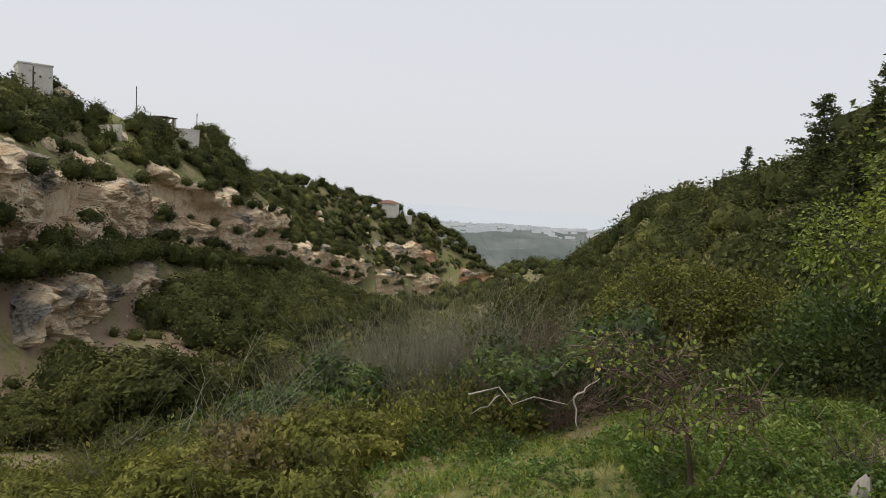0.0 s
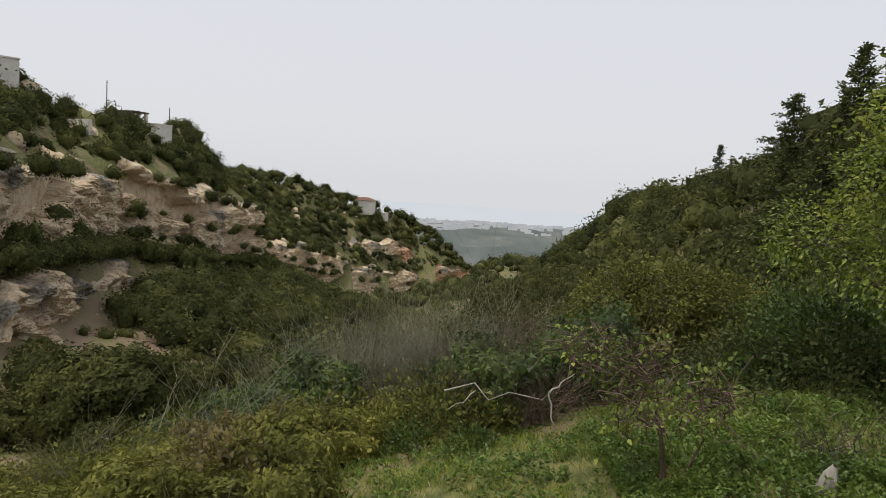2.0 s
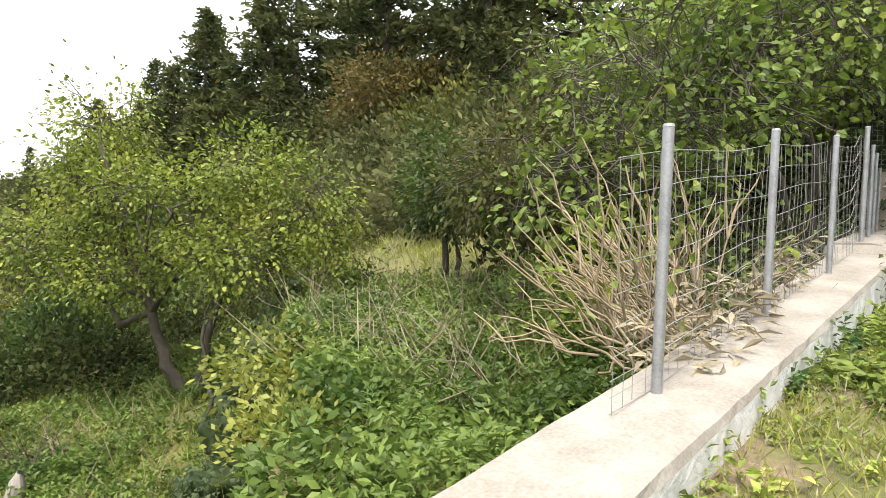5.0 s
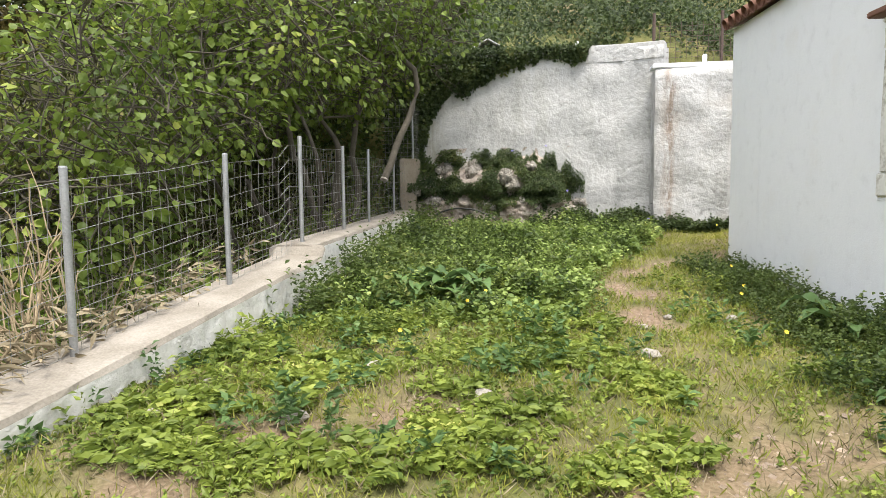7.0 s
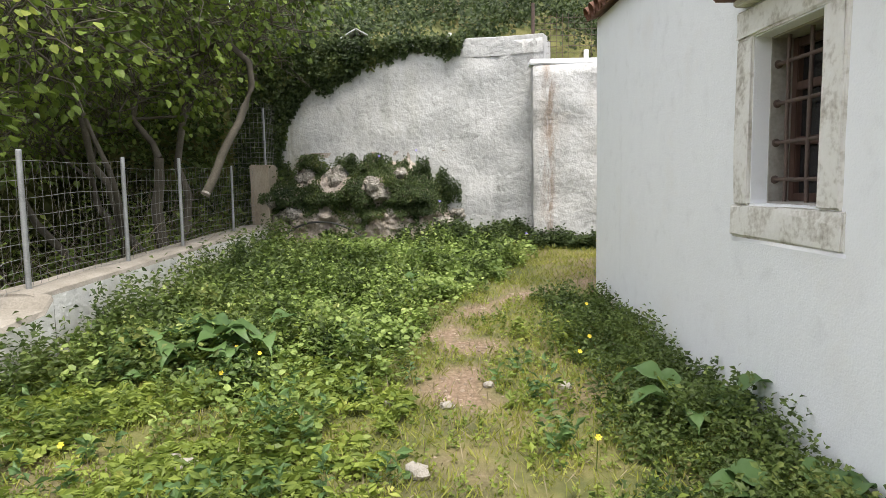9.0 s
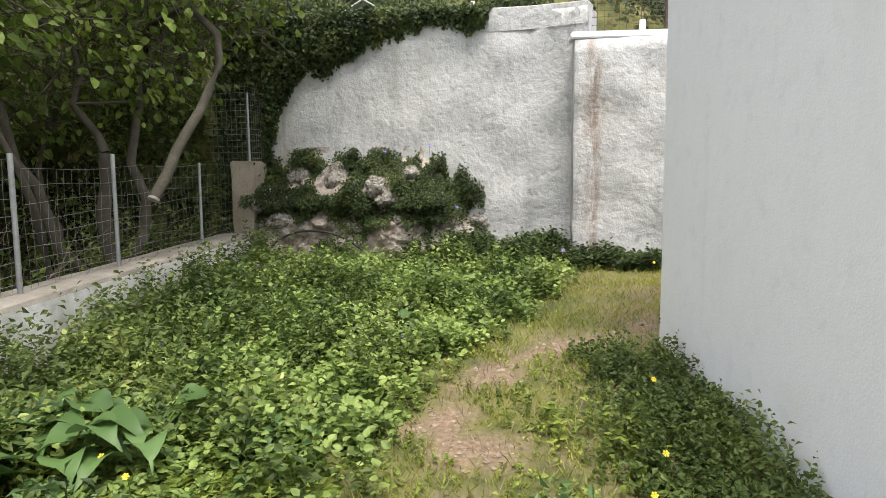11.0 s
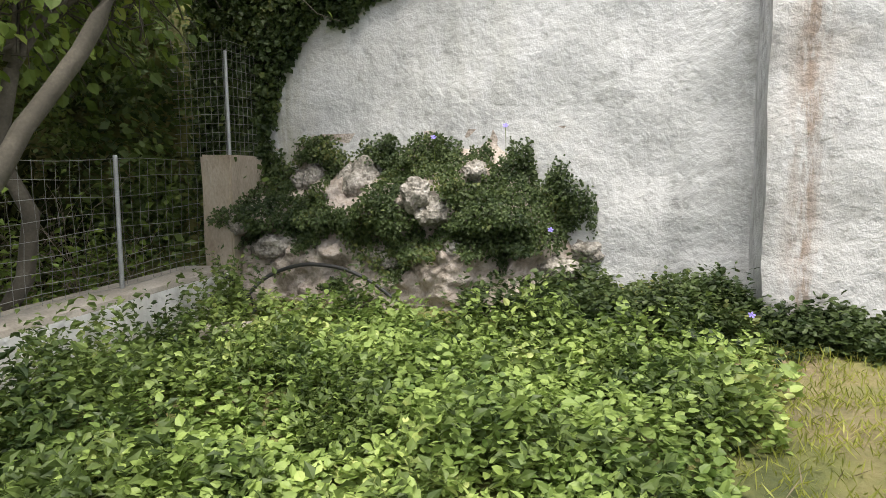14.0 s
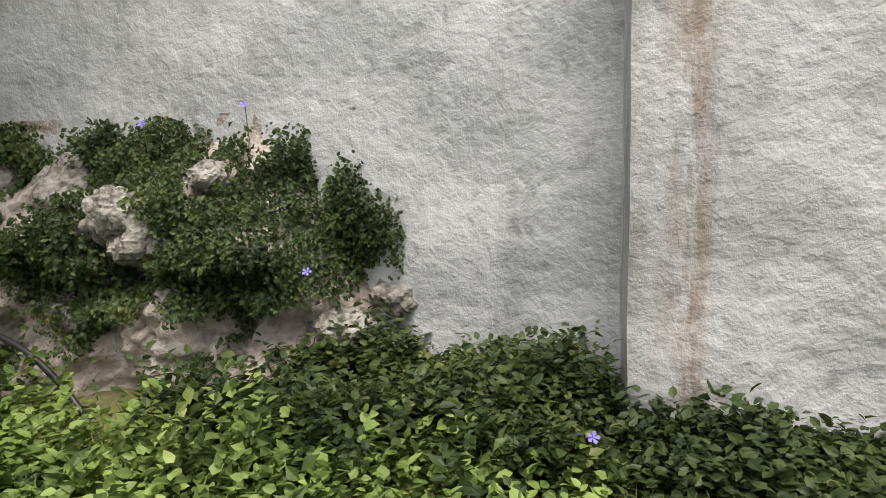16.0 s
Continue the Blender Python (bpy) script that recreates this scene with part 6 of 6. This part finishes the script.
# ---- rock bank with periwinkle at the retaining wall ----
def bank_depth(x, z):
    """How far the rock bank stands out from the wall."""
    x = (x - 0.06) / 1.12
    top = 1.85 + 0.12 * np.sin(2.1 * x) - 0.75 * smoothstep(1.3, 2.1, x)
    d = 0.62 * smoothstep(top, top - 0.55, z) + 0.1 * smoothstep(0.9, 0.6, z) - 0.18 * smoothstep(0.95, 1.1, z) * smoothstep(1.3, 1.1, z)
    return d * smoothstep(1.98, 1.35, x) - 0.06 * smoothstep(1.75, 1.95, x) + 0.13 * rough2(x * 1.2, z * 1.2, 0.9, 0, 5) * smoothstep(top + 0.1, top - 0.2, z) * smoothstep(1.95, 1.6, x)


wall_y = lambda x: np.interp(x, [-1.75, 0.3, 2.05, 3.0, 3.76], [14.02, 13.95, 13.84, 13.72, 13.42])
bx, bz = np.meshgrid(np.linspace(-1.0, 2.56, 150), np.linspace(0.0, 2.1, 96), indexing="ij")
bv = np.stack([bx, wall_y(bx) + 0.02 - bank_depth(bx, bz), bz], -1).reshape(-1, 3)
i, j = np.meshgrid(np.arange(149), np.arange(95), indexing="ij")
a = i * 96 + j
PINKROCK = mottled("pinkish_limestone", [(0.22, (0.1, 0.085, 0.065)), (0.4, (0.27, 0.225, 0.185)), (0.56, (0.42, 0.365, 0.32)), (0.8, (0.54, 0.5, 0.46))], 3.2, 26, 0.92, 0.9, 0.03)
tagged(new("rock_bank", mesh_of("rock_bank", bv, np.stack([a, a + 96, a + 97, a + 1], -1).reshape(-1, 4), PINKROCK, True)), "pinkish limestone bank against the retaining wall", "rock bank", kind="structure")
for n, (x, z, r, sq) in enumerate(((0.0, 1.58, 0.21, 1.15), (-0.46, 1.66, 0.13, 1.0), (-0.62, 1.64, 0.09, 1.2), (0.64, 1.5, 0.15, 1.0), (0.76, 1.34, 0.15, 0.9), (1.08, 1.7, 0.1, 0.9), (0.93, 1.02, 0.085, 0.9), (-0.66, 1.02, 0.22, 0.7), (1.72, 0.78, 0.2, 0.8), (1.95, 0.95, 0.16, 0.7), (-0.95, 1.25, 0.12, 0.9), (0.35, 0.9, 0.14, 0.8))):
    ob = tagged(new("boulder", rock_me("boulder", r, LIMEROCK, 11.0 + 7 * n, sq, 4)), "pitted pale limestone boulder in the overgrown bank", "rock", "boulders of the bank")
    x = x * 1.12 + 0.06
    ob.matrix_basis = pose(x, float(wall_y(x) - bank_depth(np.float64(x), np.float64(z))) + r * 0.1, z)


def ivy(name, label, pts, nor, leaf, mat, width=0.7):
    """Leaves lying over a surface, with their tips hanging."""
    way = unit(rng.normal(size=pts.shape) * 0.8 + [0, 0, -0.5] + nor * 0.6)
    L = leaf * rng.uniform(0.6, 1.3, len(pts))
    v, f = leaf_cards(pts, way, L, L * width, 0.15, 0.2, up=nor * 2.5)
    return tagged(new(name, mesh_of(name, v, f, mat)), label, "creeper", kind="stuff")


n = 66000
x, z = rng.uniform(-1.1, 2.02, n), rng.uniform(0.5, 2.15, n)
grown = smoothstep(0.92, 1.2, z + 0.25 * rough2(x, z, 1.1)) * smoothstep(2.2, 1.95, z + 0.5 * smoothstep(1.2, 2.0, x) - 0.25 * rough2(x * 1, 0 * x, 0.7))
grown = np.maximum(grown, smoothstep(0.6, 0.9, rough2(x + 4, z + 8, 0.8)) * 0.8 * (z < 1.0))
for cx, cz, cr in ((0.0, 1.68, 0.25), (-0.5, 1.74, 0.19), (0.66, 1.56, 0.19), (0.78, 1.42, 0.16), (1.08, 1.78, 0.11), (0.93, 1.02, 0.1), (-0.66, 1.02, 0.24), (1.85, 0.85, 0.25)):
    grown = grown * smoothstep(cr * 0.75, cr * 1.25, np.hypot(x - cx, z - cz))
keep = rng.random(n) < grown
x, z = x[keep], z[keep]
x, z = x * 1.12 + 0.06, z - 0.08
out = bank_depth(x, z) + rng.random(len(x)) ** 2 * 0.16 * (1 + 0.6 * rough2(x, z, 0.6)) + 0.02
pts = np.stack([x, wall_y(x) - out, z], -1)
ivy("bank_creeper", "dark green periwinkle sprawling over the rock bank", pts, np.array([[0, -1.0, 0.4]]) * np.ones((len(pts), 1)), 0.038, LEAF_BANK)
n = 56000
x, z = rng.uniform(-1.75, 2.45, n), rng.uniform(0.8, 4.08, n)
low_edge = np.interp(x, [-1.75, -1.08, -0.95, -0.62, 0.0, 0.6, 0.95, 1.9, 2.3, 2.45], [0.8, 0.9, 2.2, 3.02, 3.22, 3.5, 3.72, 3.84, 3.7, 3.98]) + 0.12 * rough2(x, 0 * x, 0.6)
keep = rng.random(n) < smoothstep(-0.03, 0.1, z - low_edge)
x, z = x[keep], z[keep]
pts = np.stack([x, wall_y(x) - 0.02 - rng.random(len(x)) ** 2 * 0.22 * smoothstep(-0.05, 0.4, z - low_edge[keep]), z], -1)
ivy("wall_ivy", "dark ivy hanging over the top of the retaining wall", pts, np.array([[0, -1.0, 0.3]]) * np.ones((len(pts), 1)), 0.065, LEAF_BANK, 0.85)
# the bank above the wall
n = 45000
x, y = rng.uniform(-4, 8, n), 14.25 + rng.random(n) ** 1.4 * 7
keep = rng.random(n) < smoothstep(-0.45, -0.1, rough2(x, y, 3.0) + 0.35 * smoothstep(14.6, 16, y)) * (0.45 + 0.55 * smoothstep(14.6, 15.2, y))
x, y = x[keep], y[keep]
pts = np.stack([x, y, land_z(x, y) + rng.random(len(x)) ** 2 * 0.8], -1)
ivy("bank_ivy", "dark ivy and scrub covering the earth bank above", pts, np.array([[0, -0.8, 0.6]]) * np.ones((len(pts), 1)), 0.1, LEAF_BANK, 0.8)

# square wire along the top of the projecting wall
net = empty("wire_screen", 3.6, 13.6, 3.45, "rusty square wire fence above the projecting wall", "wire fence")
wires = []
for q in np.arange(0.05, 0.95, 0.1):
    wires.append(tube(wander((0, 0, q), (4.6, 0.0, q), 9, 0.002), 0.004, 3))
for q in np.arange(0, 4.6, 0.1):
    wires.append(tube([(q, 0, 0), (q, 0, 0.92)], 0.004, 3))
for piece in wires:
    part_of("wire", mesh_of("wire", *piece, RUST), net)
for q in (0.0, 1.25, 2.5, 3.75):
    part_of("post", mesh_of("post", *tube([(q, 0.02, -0.06), (q, 0.02, 1.1)], 0.03, 8), RUST, True), net)
for x, y, z in ((2.16, 13.72, 4.03), (4.42, 13.15, 3.5)):
    tagged(part("marker_block", box_bm(0.07, 0.07, 0.16 if x > 3 else 0.08, x, y, z, 0.008), LIMEWASH), "small white plaster block on the wall top", "block")

# hose, slab, flowers
hose_line = [(-1.1, 13.0, 0.85), (-0.85, 13.05, 0.72), (-0.6, 12.95, 0.5), (-0.62, 12.75, 0.42), (-0.72, 12.9, 0.6), (-0.6, 13.1, 0.78), (-0.25, 13.12, 0.9), (0.15, 13.1, 0.87), (0.45, 13.05, 0.75), (0.7, 12.98, 0.58), (0.9, 12.9, 0.42)]
hp = np.array(hose_line)
tt = np.linspace(0, len(hp) - 1, 60)
hp = np.stack([np.interp(tt, np.arange(len(hp)), hp[:, k]) for k in range(3)], -1)
for _ in range(6):
    hp[1:-1] = (hp[:-2] + 2 * hp[1:-1] + hp[2:]) / 4
tagged(new("garden_hose", mesh_of("garden_hose", *tube(hp, 0.018, 8), RUBBER, True)), "thick black hose looping over the herbs", "hose")
tagged(part("paving_slab", box_bm(0.36, 0.26, 0.07, -0.45, 12.2, float(court_z(np.float64(-0.45), np.float64(12.2))) + 0.05, 0.012, 20), CONCRETE), "broken grey paving slab beside the low wall", "slab")
PETAL = material("violet_petal", (0.2, 0.16, 0.55), 0.6)
YELLOW = material("yellow_petal", (0.7, 0.55, 0.03), 0.6)


def flower(x, y, z, r, mat, label, name, petals=5):
    fl = empty(name, x, y, z, label, "flower", "flowers among the weeds")
    v = [(0, 0, 0)]
    f = []
    for k in range(petals):
        a = k * 6.283 / petals
        for da, rr, dz in ((-0.42, 0.75, 0.15), (0.0, 1.0, 0.2), (0.42, 0.75, 0.15)):
            v.append((math.cos(a + da) * rr * r, math.sin(a + da) * rr * r, dz * r))
        f += [(0, 1 + 3 * k, 2 + 3 * k), (0, 2 + 3 * k, 3 + 3 * k)]
    c = part_of("petals", mesh_of("petals", np.array(v), np.array(f), mat), fl)
    c.matrix_basis = pose(0, 0, 0, 50, 0, 10)
    part_of("stem", mesh_of("stem", *tube([(0, 0.01, 0), (0, 0.05, -0.22)], 0.003, 4), LEAF_IVY), fl)


for x, y, z in ((3.35, 12.5, 0.68), (1.55, 13.4, 2.08), (0.9, 13.45, 2.0), (1.75, 9.3, 0.35), (-0.1, 8.9, 0.35), (1.95, 13.2, 1.2)):
    flower(x, y, z, 0.028, PETAL, "violet periwinkle flower among dark leaves", "periwinkle_flower")
for x, y in ((0.18, 5.43), (0.5, 7.2), (0.75, 7.0), (-0.3, 7.2), (3.35, 7.4), (3.2, 7.0), (3.0, 5.4), (3.5, 8.3), (4.35, 11.9), (0.6, 6.6)):
    flower(x, y, float(court_z(np.float64(x), np.float64(y))) + 0.2, 0.02, YELLOW, "small yellow wild flower among the weeds", "yellow_flower", 6)


# ---- cut branches, terraces and dead wood outside the fence ----
def branch_pile():
    """A heap of cut pale fig branches fanning up over the wall."""
    heap = empty("branch_pile", -2.55, 3.9, -0.2, "heap of cut pale fig branches with withered leaves behind the fence", "branches")
    tips = []
    for n in range(70):
        foot = np.array([rng.uniform(0.0, 0.45), rng.uniform(-0.6, 1.3), rng.uniform(0.1, 0.4)])
        d = unit(np.array([rng.uniform(-1.0, 0.15), rng.uniform(-0.5, 0.35), rng.uniform(-0.1, 0.8)]))
        L = rng.uniform(0.45, 0.95)
        bend = wander(foot, foot + d * L + [0, 0, 0.18 * L], 6, 0.04)
        pieces = [tube(bend, np.linspace(0.011, 0.004, 6), 5)]
        for _ in range(3):
            k = rng.integers(1, 5)
            e = bend[k] + (d + rng.normal(size=3) * 0.35 + [0, 0, 0.35]) * L * 0.4
            pieces.append(tube(wander(bend[k], e, 4, 0.05), np.linspace(0.008, 0.004, 4), 4))
            tips.append(e)
        tips.append(bend[-1])
        part_of("branch", mesh_of("branch", *gather(pieces), PALE_TWIG, True), heap)
    tips = np.repeat(np.array(tips), 2, 0)
    pick = rng.random(len(tips)) < 0.3
    tips = tips[pick]
    part_of("leaves", mesh_of("leaves", *leaf_cards(tips, rng.normal(size=tips.shape) + [0, 0, 0.6], 0.09, 0.06), LEAF_FRESH), heap)
    litter = np.column_stack([rng.uniform(-0.1, 0.9, 900), rng.uniform(-0.9, 3.2, 900), np.zeros(900)])
    litter[:, 0] = np.minimum(litter[:, 0], fence_x(litter[:, 1] + 3.9) + 2.55 + 0.05 + 0.1 * rng.random(900))
    litter[:, 2] = wall_top(litter[:, 1] + 3.9) + 0.2 + 0.22 * rng.random(900) ** 2
    keep = litter[:, 0] > fence_x(litter[:, 1] + 3.9) + 2.55 - 0.45
    part_of("litter", mesh_of("litter", *leaf_cards(litter[keep], rng.normal(size=litter[keep].shape) * [1, 1, 0.3], 0.16, 0.035), LEAF_DRY), heap)


PALE_TWIG = mottled("pale_fig_twig", [(0.25, (0.19, 0.14, 0.08)), (0.55, (0.33, 0.26, 0.16)), (0.8, (0.46, 0.38, 0.26))], 5, 40, 0.8, 0.3, 0.004)
branch_pile()


def slope(x0, x1, y0, y1, want):
    def place(n):
        p = np.stack([rng.uniform(x0, x1, n), rng.uniform(y0, y1, n)], -1)
        p = p[rng.random(n) < want(p[:, 0], p[:, 1])]
        p = p[(p[:, 0] < fence_x(p[:, 1]) - 0.3)]
        return np.column_stack([p, land_z(p[:, 0], p[:, 1])])
    return place


herb_patch("terrace_herbs", "lush green nettles covering the terraces", "herbs", 26000, slope(-14, -2.2, 1.0, 9.5, lambda x, y: 0.4 + 0.6 * smoothstep(-0.2, 0.4, rough2(x, y, 2.4))), 0.3, 0.08, 0.5, 9, LEAF_NETTLE, grow=tall, fine=False)
herb_patch("terrace_herbs", "fresh ferny herbs close below the low wall", "herbs", 6500, slope(-7.5, -2.2, 1.0, 7.5, lambda x, y: smoothstep(0.0, 0.5, rough2(x + 5, y, 2.0))), 0.42, 0.085, 0.4, 11, LEAF_NETTLE, grow=tall)
herb_patch("fence_herbs", "leafy undergrowth close behind the wire fence", "herbs", 4200, slope(-4.6, -1.2, 5.2, 13.2, lambda x, y: 0.3 + 0.7 * smoothstep(-0.2, 0.3, rough2(x, y, 1.6))), 1.0, 0.085, 0.6, 10, LEAF_FIG, grow=tall)
herb_patch("slope_herbs", "mixed green herbs on the lower slope", "herbs", 12000, slope(-17, -5.0, -5, 4.5, lambda x, y: (0.2 + 0.8 * smoothstep(-0.2, 0.4, rough2(x, y, 2.8))) * smoothstep(-19, -15, x)), 0.2, 0.085, 0.5, 8, LEAF_NETTLE, grow=tall, fine=False)
herb_patch("dark_herbs", "dark leafy undergrowth in the shade of terrace edges", "herbs", 5000, slope(-12, -3, 2, 10, lambda x, y: smoothstep(0.9, 0.2, np.abs(x - np.interp(y, [1, 3, 4.6, 6, 8, 11], [-3.3, -4.9, -6.6, -8.1, -9.8, -11.5]) + 0.5))), 0.35, 0.085, 0.6, 10, LEAF_IVY, grow=tall, fine=False)
grass_patch("dry_stalks", "tall dry grey stalks standing on the terrace", 1300, slope(-9.5, -3.2, 3.2, 9.5, lambda x, y: smoothstep(-0.1, 0.4, rough2(x + 9, y + 3, 3.0))), 0.85, 0.011, LEAF_DRY)
grass_patch("slope_grass", "yellowing tall grass on the slopes", 80000, slope(-20, -2.4, -5, 15, lambda x, y: (1 - 0.75 * smoothstep(-9, -6, x) * smoothstep(0.5, 2, y)) * (0.3 + 0.7 * smoothstep(-0.3, 0.3, rough2(x + 2, y, 3.3)))), 0.26, 0.016, LEAF_GRASS)
grass_patch("dry_stalks", "dry pale stalks standing on the upper terrace", 4200, slope(-13, -3.2, 3, 14, lambda x, y: smoothstep(0.0, 0.5, rough2(x, y + 6, 4.0) + 0.3 * smoothstep(7, 10, y))), 0.75, 0.012, LEAF_DRY)
c, r = scatter(22, -6.6, -3.4, 2.2, 5.2, lambda x, y: np.abs(x - np.interp(y, [1, 3, 4.6, 6], [-3.3, -4.9, -6.6, -8.1])) < 0.6, 0.3, 0.55)
shrub_patch("edge_shrubs", "yellowish spurge bushes along the terrace edge", "shrubs", c, r, 0.09, 50, LEAF_GRASS, inner=20)


def dead_wood(name, x, y, z, label, lines, mat=DEADWOOD):
    d = empty(name, x, y, z, label, "dead wood")
    for line, r in lines:
        p = wander(line[0], line[1], 7, 0.05)
        part_of("limb", mesh_of("limb", *tube(p, np.linspace(r, r * 0.35, 7), 6), mat, True), d)


stump = empty("tree_stump", -10.65, 3.47, -3.45, "weathered pale hollow tree stump on the lower terrace", "stump")
v, f = tube([(0, 0, -0.3), (0.02, 0.02, 0.0), (0.05, 0.0, 0.3), (0.12, 0.02, 0.62), (0.16, 0.03, 0.78)], [0.3, 0.2, 0.15, 0.11, 0.04], 14)
v[:, :2] *= 1 + 0.22 * np.sin(np.arctan2(v[:, 1], v[:, 0]) * 5 + v[:, 2:3].ravel() * 3)[:, None]
part_of("bole", mesh_of("bole", v, f, DEADWOOD, False), stump)
for k in range(5):
    a = k * 1.3
    part_of("root", mesh_of("root", *tube(wander((0.15 * math.cos(a), 0.15 * math.sin(a), 0.05), (0.6 * math.cos(a), 0.6 * math.sin(a), -0.25), 5, 0.06), np.linspace(0.08, 0.02, 5), 6), DEADWOOD, True), stump)
# Dark growth added over the terrace drop, in place of the shade there.
ey = rng.uniform(0.6, 9.0, 110)
ex = np.interp(ey, [-3, 1, 3, 4.6, 6, 8, 11, 20], [-2.6, -3.3, -4.9, -6.6, -8.1, -9.8, -11.5, -15]) - rng.uniform(0.1, 0.6, 110)
lowz, upz = land_z(ex - 0.8, ey), land_z(ex + 1.2, ey)
bush_patch("edge_shrubs", "added dark leafy growth standing in for the terrace bank's shade", np.column_stack([ex, ey, lowz + (upz - lowz) * rng.uniform(0.0, 0.85, 110)]), rng.uniform(0.28, 0.55, 110), LEAF_BANK, 0.0, 3, 160)
dead_wood("fallen_branch", -16.1, 0.4, -3.75, "pale fallen branch lying across the slope", [(((-0.3, -2.0, -0.1), (0.1, 0.3, 0.1)), 0.024), (((0.1, 0.3, 0.15), (0.5, 0.45, -0.7)), 0.024), (((-0.1, -1.3, 0.0), (0.2, -1.9, -0.35)), 0.02), (((0.1, 0.3, 0.1), (-0.2, 0.9, 0.5)), 0.025)])
dead_wood("root_tangle", -7.3, 5.4, -1.7, "bleached twisted roots hanging over the terrace edge", [(((rng.uniform(-0.2, 0.4), rng.uniform(-0.3, 0.2), 0.2), (rng.uniform(-0.3, 0.9), rng.uniform(-0.9, 0.3), rng.uniform(-0.9, 0.5))), 0.02) for _ in range(16)])
dead_wood("dead_bush", -11.3, 4.0, -3.2, "dark tangle of dead stems round the stump", [(((rng.uniform(-0.5, 0.5), rng.uniform(-0.5, 0.5), 0), (rng.uniform(-0.9, 0.6), rng.uniform(-0.6, 0.8), rng.uniform(0.3, 1.0))), 0.01) for _ in range(34)], BARK)
dead_wood("dry_canes", -4.6, 4.2, -0.6, "long dry canes leaning over the upper terrace", [(((rng.uniform(-0.5, 1.2), rng.uniform(-0.6, 0.8), 0), (rng.uniform(-2.2, -0.4), rng.uniform(-0.2, 1.4), rng.uniform(0.3, 0.9))), 0.005) for _ in range(22)], TWIG)
tree("young_fruit_tree", -11.5, 1.65, on_land(-11.5, 1.65), "small sparse fruit tree with orange twigs and yellowing leaves", "tree",
     [(-0.1, -0.5, 1.75, 0.6, 0.7, 0.4), (-0.3, -1.3, 1.75, 0.5, 0.6, 0.4), (0.2, 0.4, 1.35, 0.6, 0.6, 0.4), (0.1, -0.4, 1.1, 0.7, 0.9, 0.4)], 80, 12, 0.2, 0.085, 0.6, LEAF_FRESH, BRAMBLE, [((0, 0, -0.2), (0.05, -0.2, 0.8), 0.05), ((0.1, 0.1, -0.1), (0.2, 0.4, 0.7), 0.03)], fine=True, twigs=200)
tree("broadleaf_tree", -21.5, 5.2, on_land(-21.5, 5.2), "spreading yellowish green fruit tree on the lower slope", "tree",
     [(0, 0, 2.4, 1.6, 1.7, 1.1), (0.3, -1.9, 2.0, 1.2, 1.2, 0.9), (0.3, 1.7, 2.3, 1.3, 1.3, 1.0), (0.6, -0.4, 1.5, 1.3, 2.2, 0.7), (0, -1.0, 3.1, 0.7, 0.7, 0.5)], 620, 24, 0.28, 0.11, 0.6, LEAF_BRUSH, BARK, [((0, 0, -0.3), (0, 0, 1.4), 0.13), ((0.3, -0.8, -0.3), (0.3, -1.2, 1.2), 0.08)], fine=True, twigs=160)
tree("broadleaf_tree", -26.5, 0.9, -6.8, "dark green bushy tree standing in brambles", "tree",
     [(0, 0, 2.6, 1.5, 1.5, 1.3), (0.2, -1.2, 1.9, 1.2, 1.2, 0.9)], 260, 22, 0.3, 0.14, 0.6, LEAF_VALLEY, BARK, [((0, 0, -0.3), (0, 0, 1.5), 0.13)], twigs=160)


# a white sheet roof showing over the top of the retaining wall
TARP = mottled("white_sheet", [(0.3, (0.62, 0.63, 0.65)), (0.7, (0.78, 0.78, 0.78))], 3, 40, 0.6, 0.2, 0.004)
tp = empty("sheet_roof", 0.35, 15.4, 3.6, "small white sheet roof behind the retaining wall", "shelter")
for sgn in (-1, 1):
    bm = box_bm(0.62, 1.2, 0.02, 0, 0, 0, 0.004)
    bm.transform(pose(sgn * 0.27, 0, 0.72, 0, sgn * 30, 0))
    part("sheet", bm, TARP, tp)
for px in (-0.45, 0.45):
    for py in (-0.5, 0.5):
        part_of("pole", mesh_of("pole", *tube([(px, py, -0.3), (px, py, 0.62)], [0.03, 0.025], 6), TWIG, True), tp)
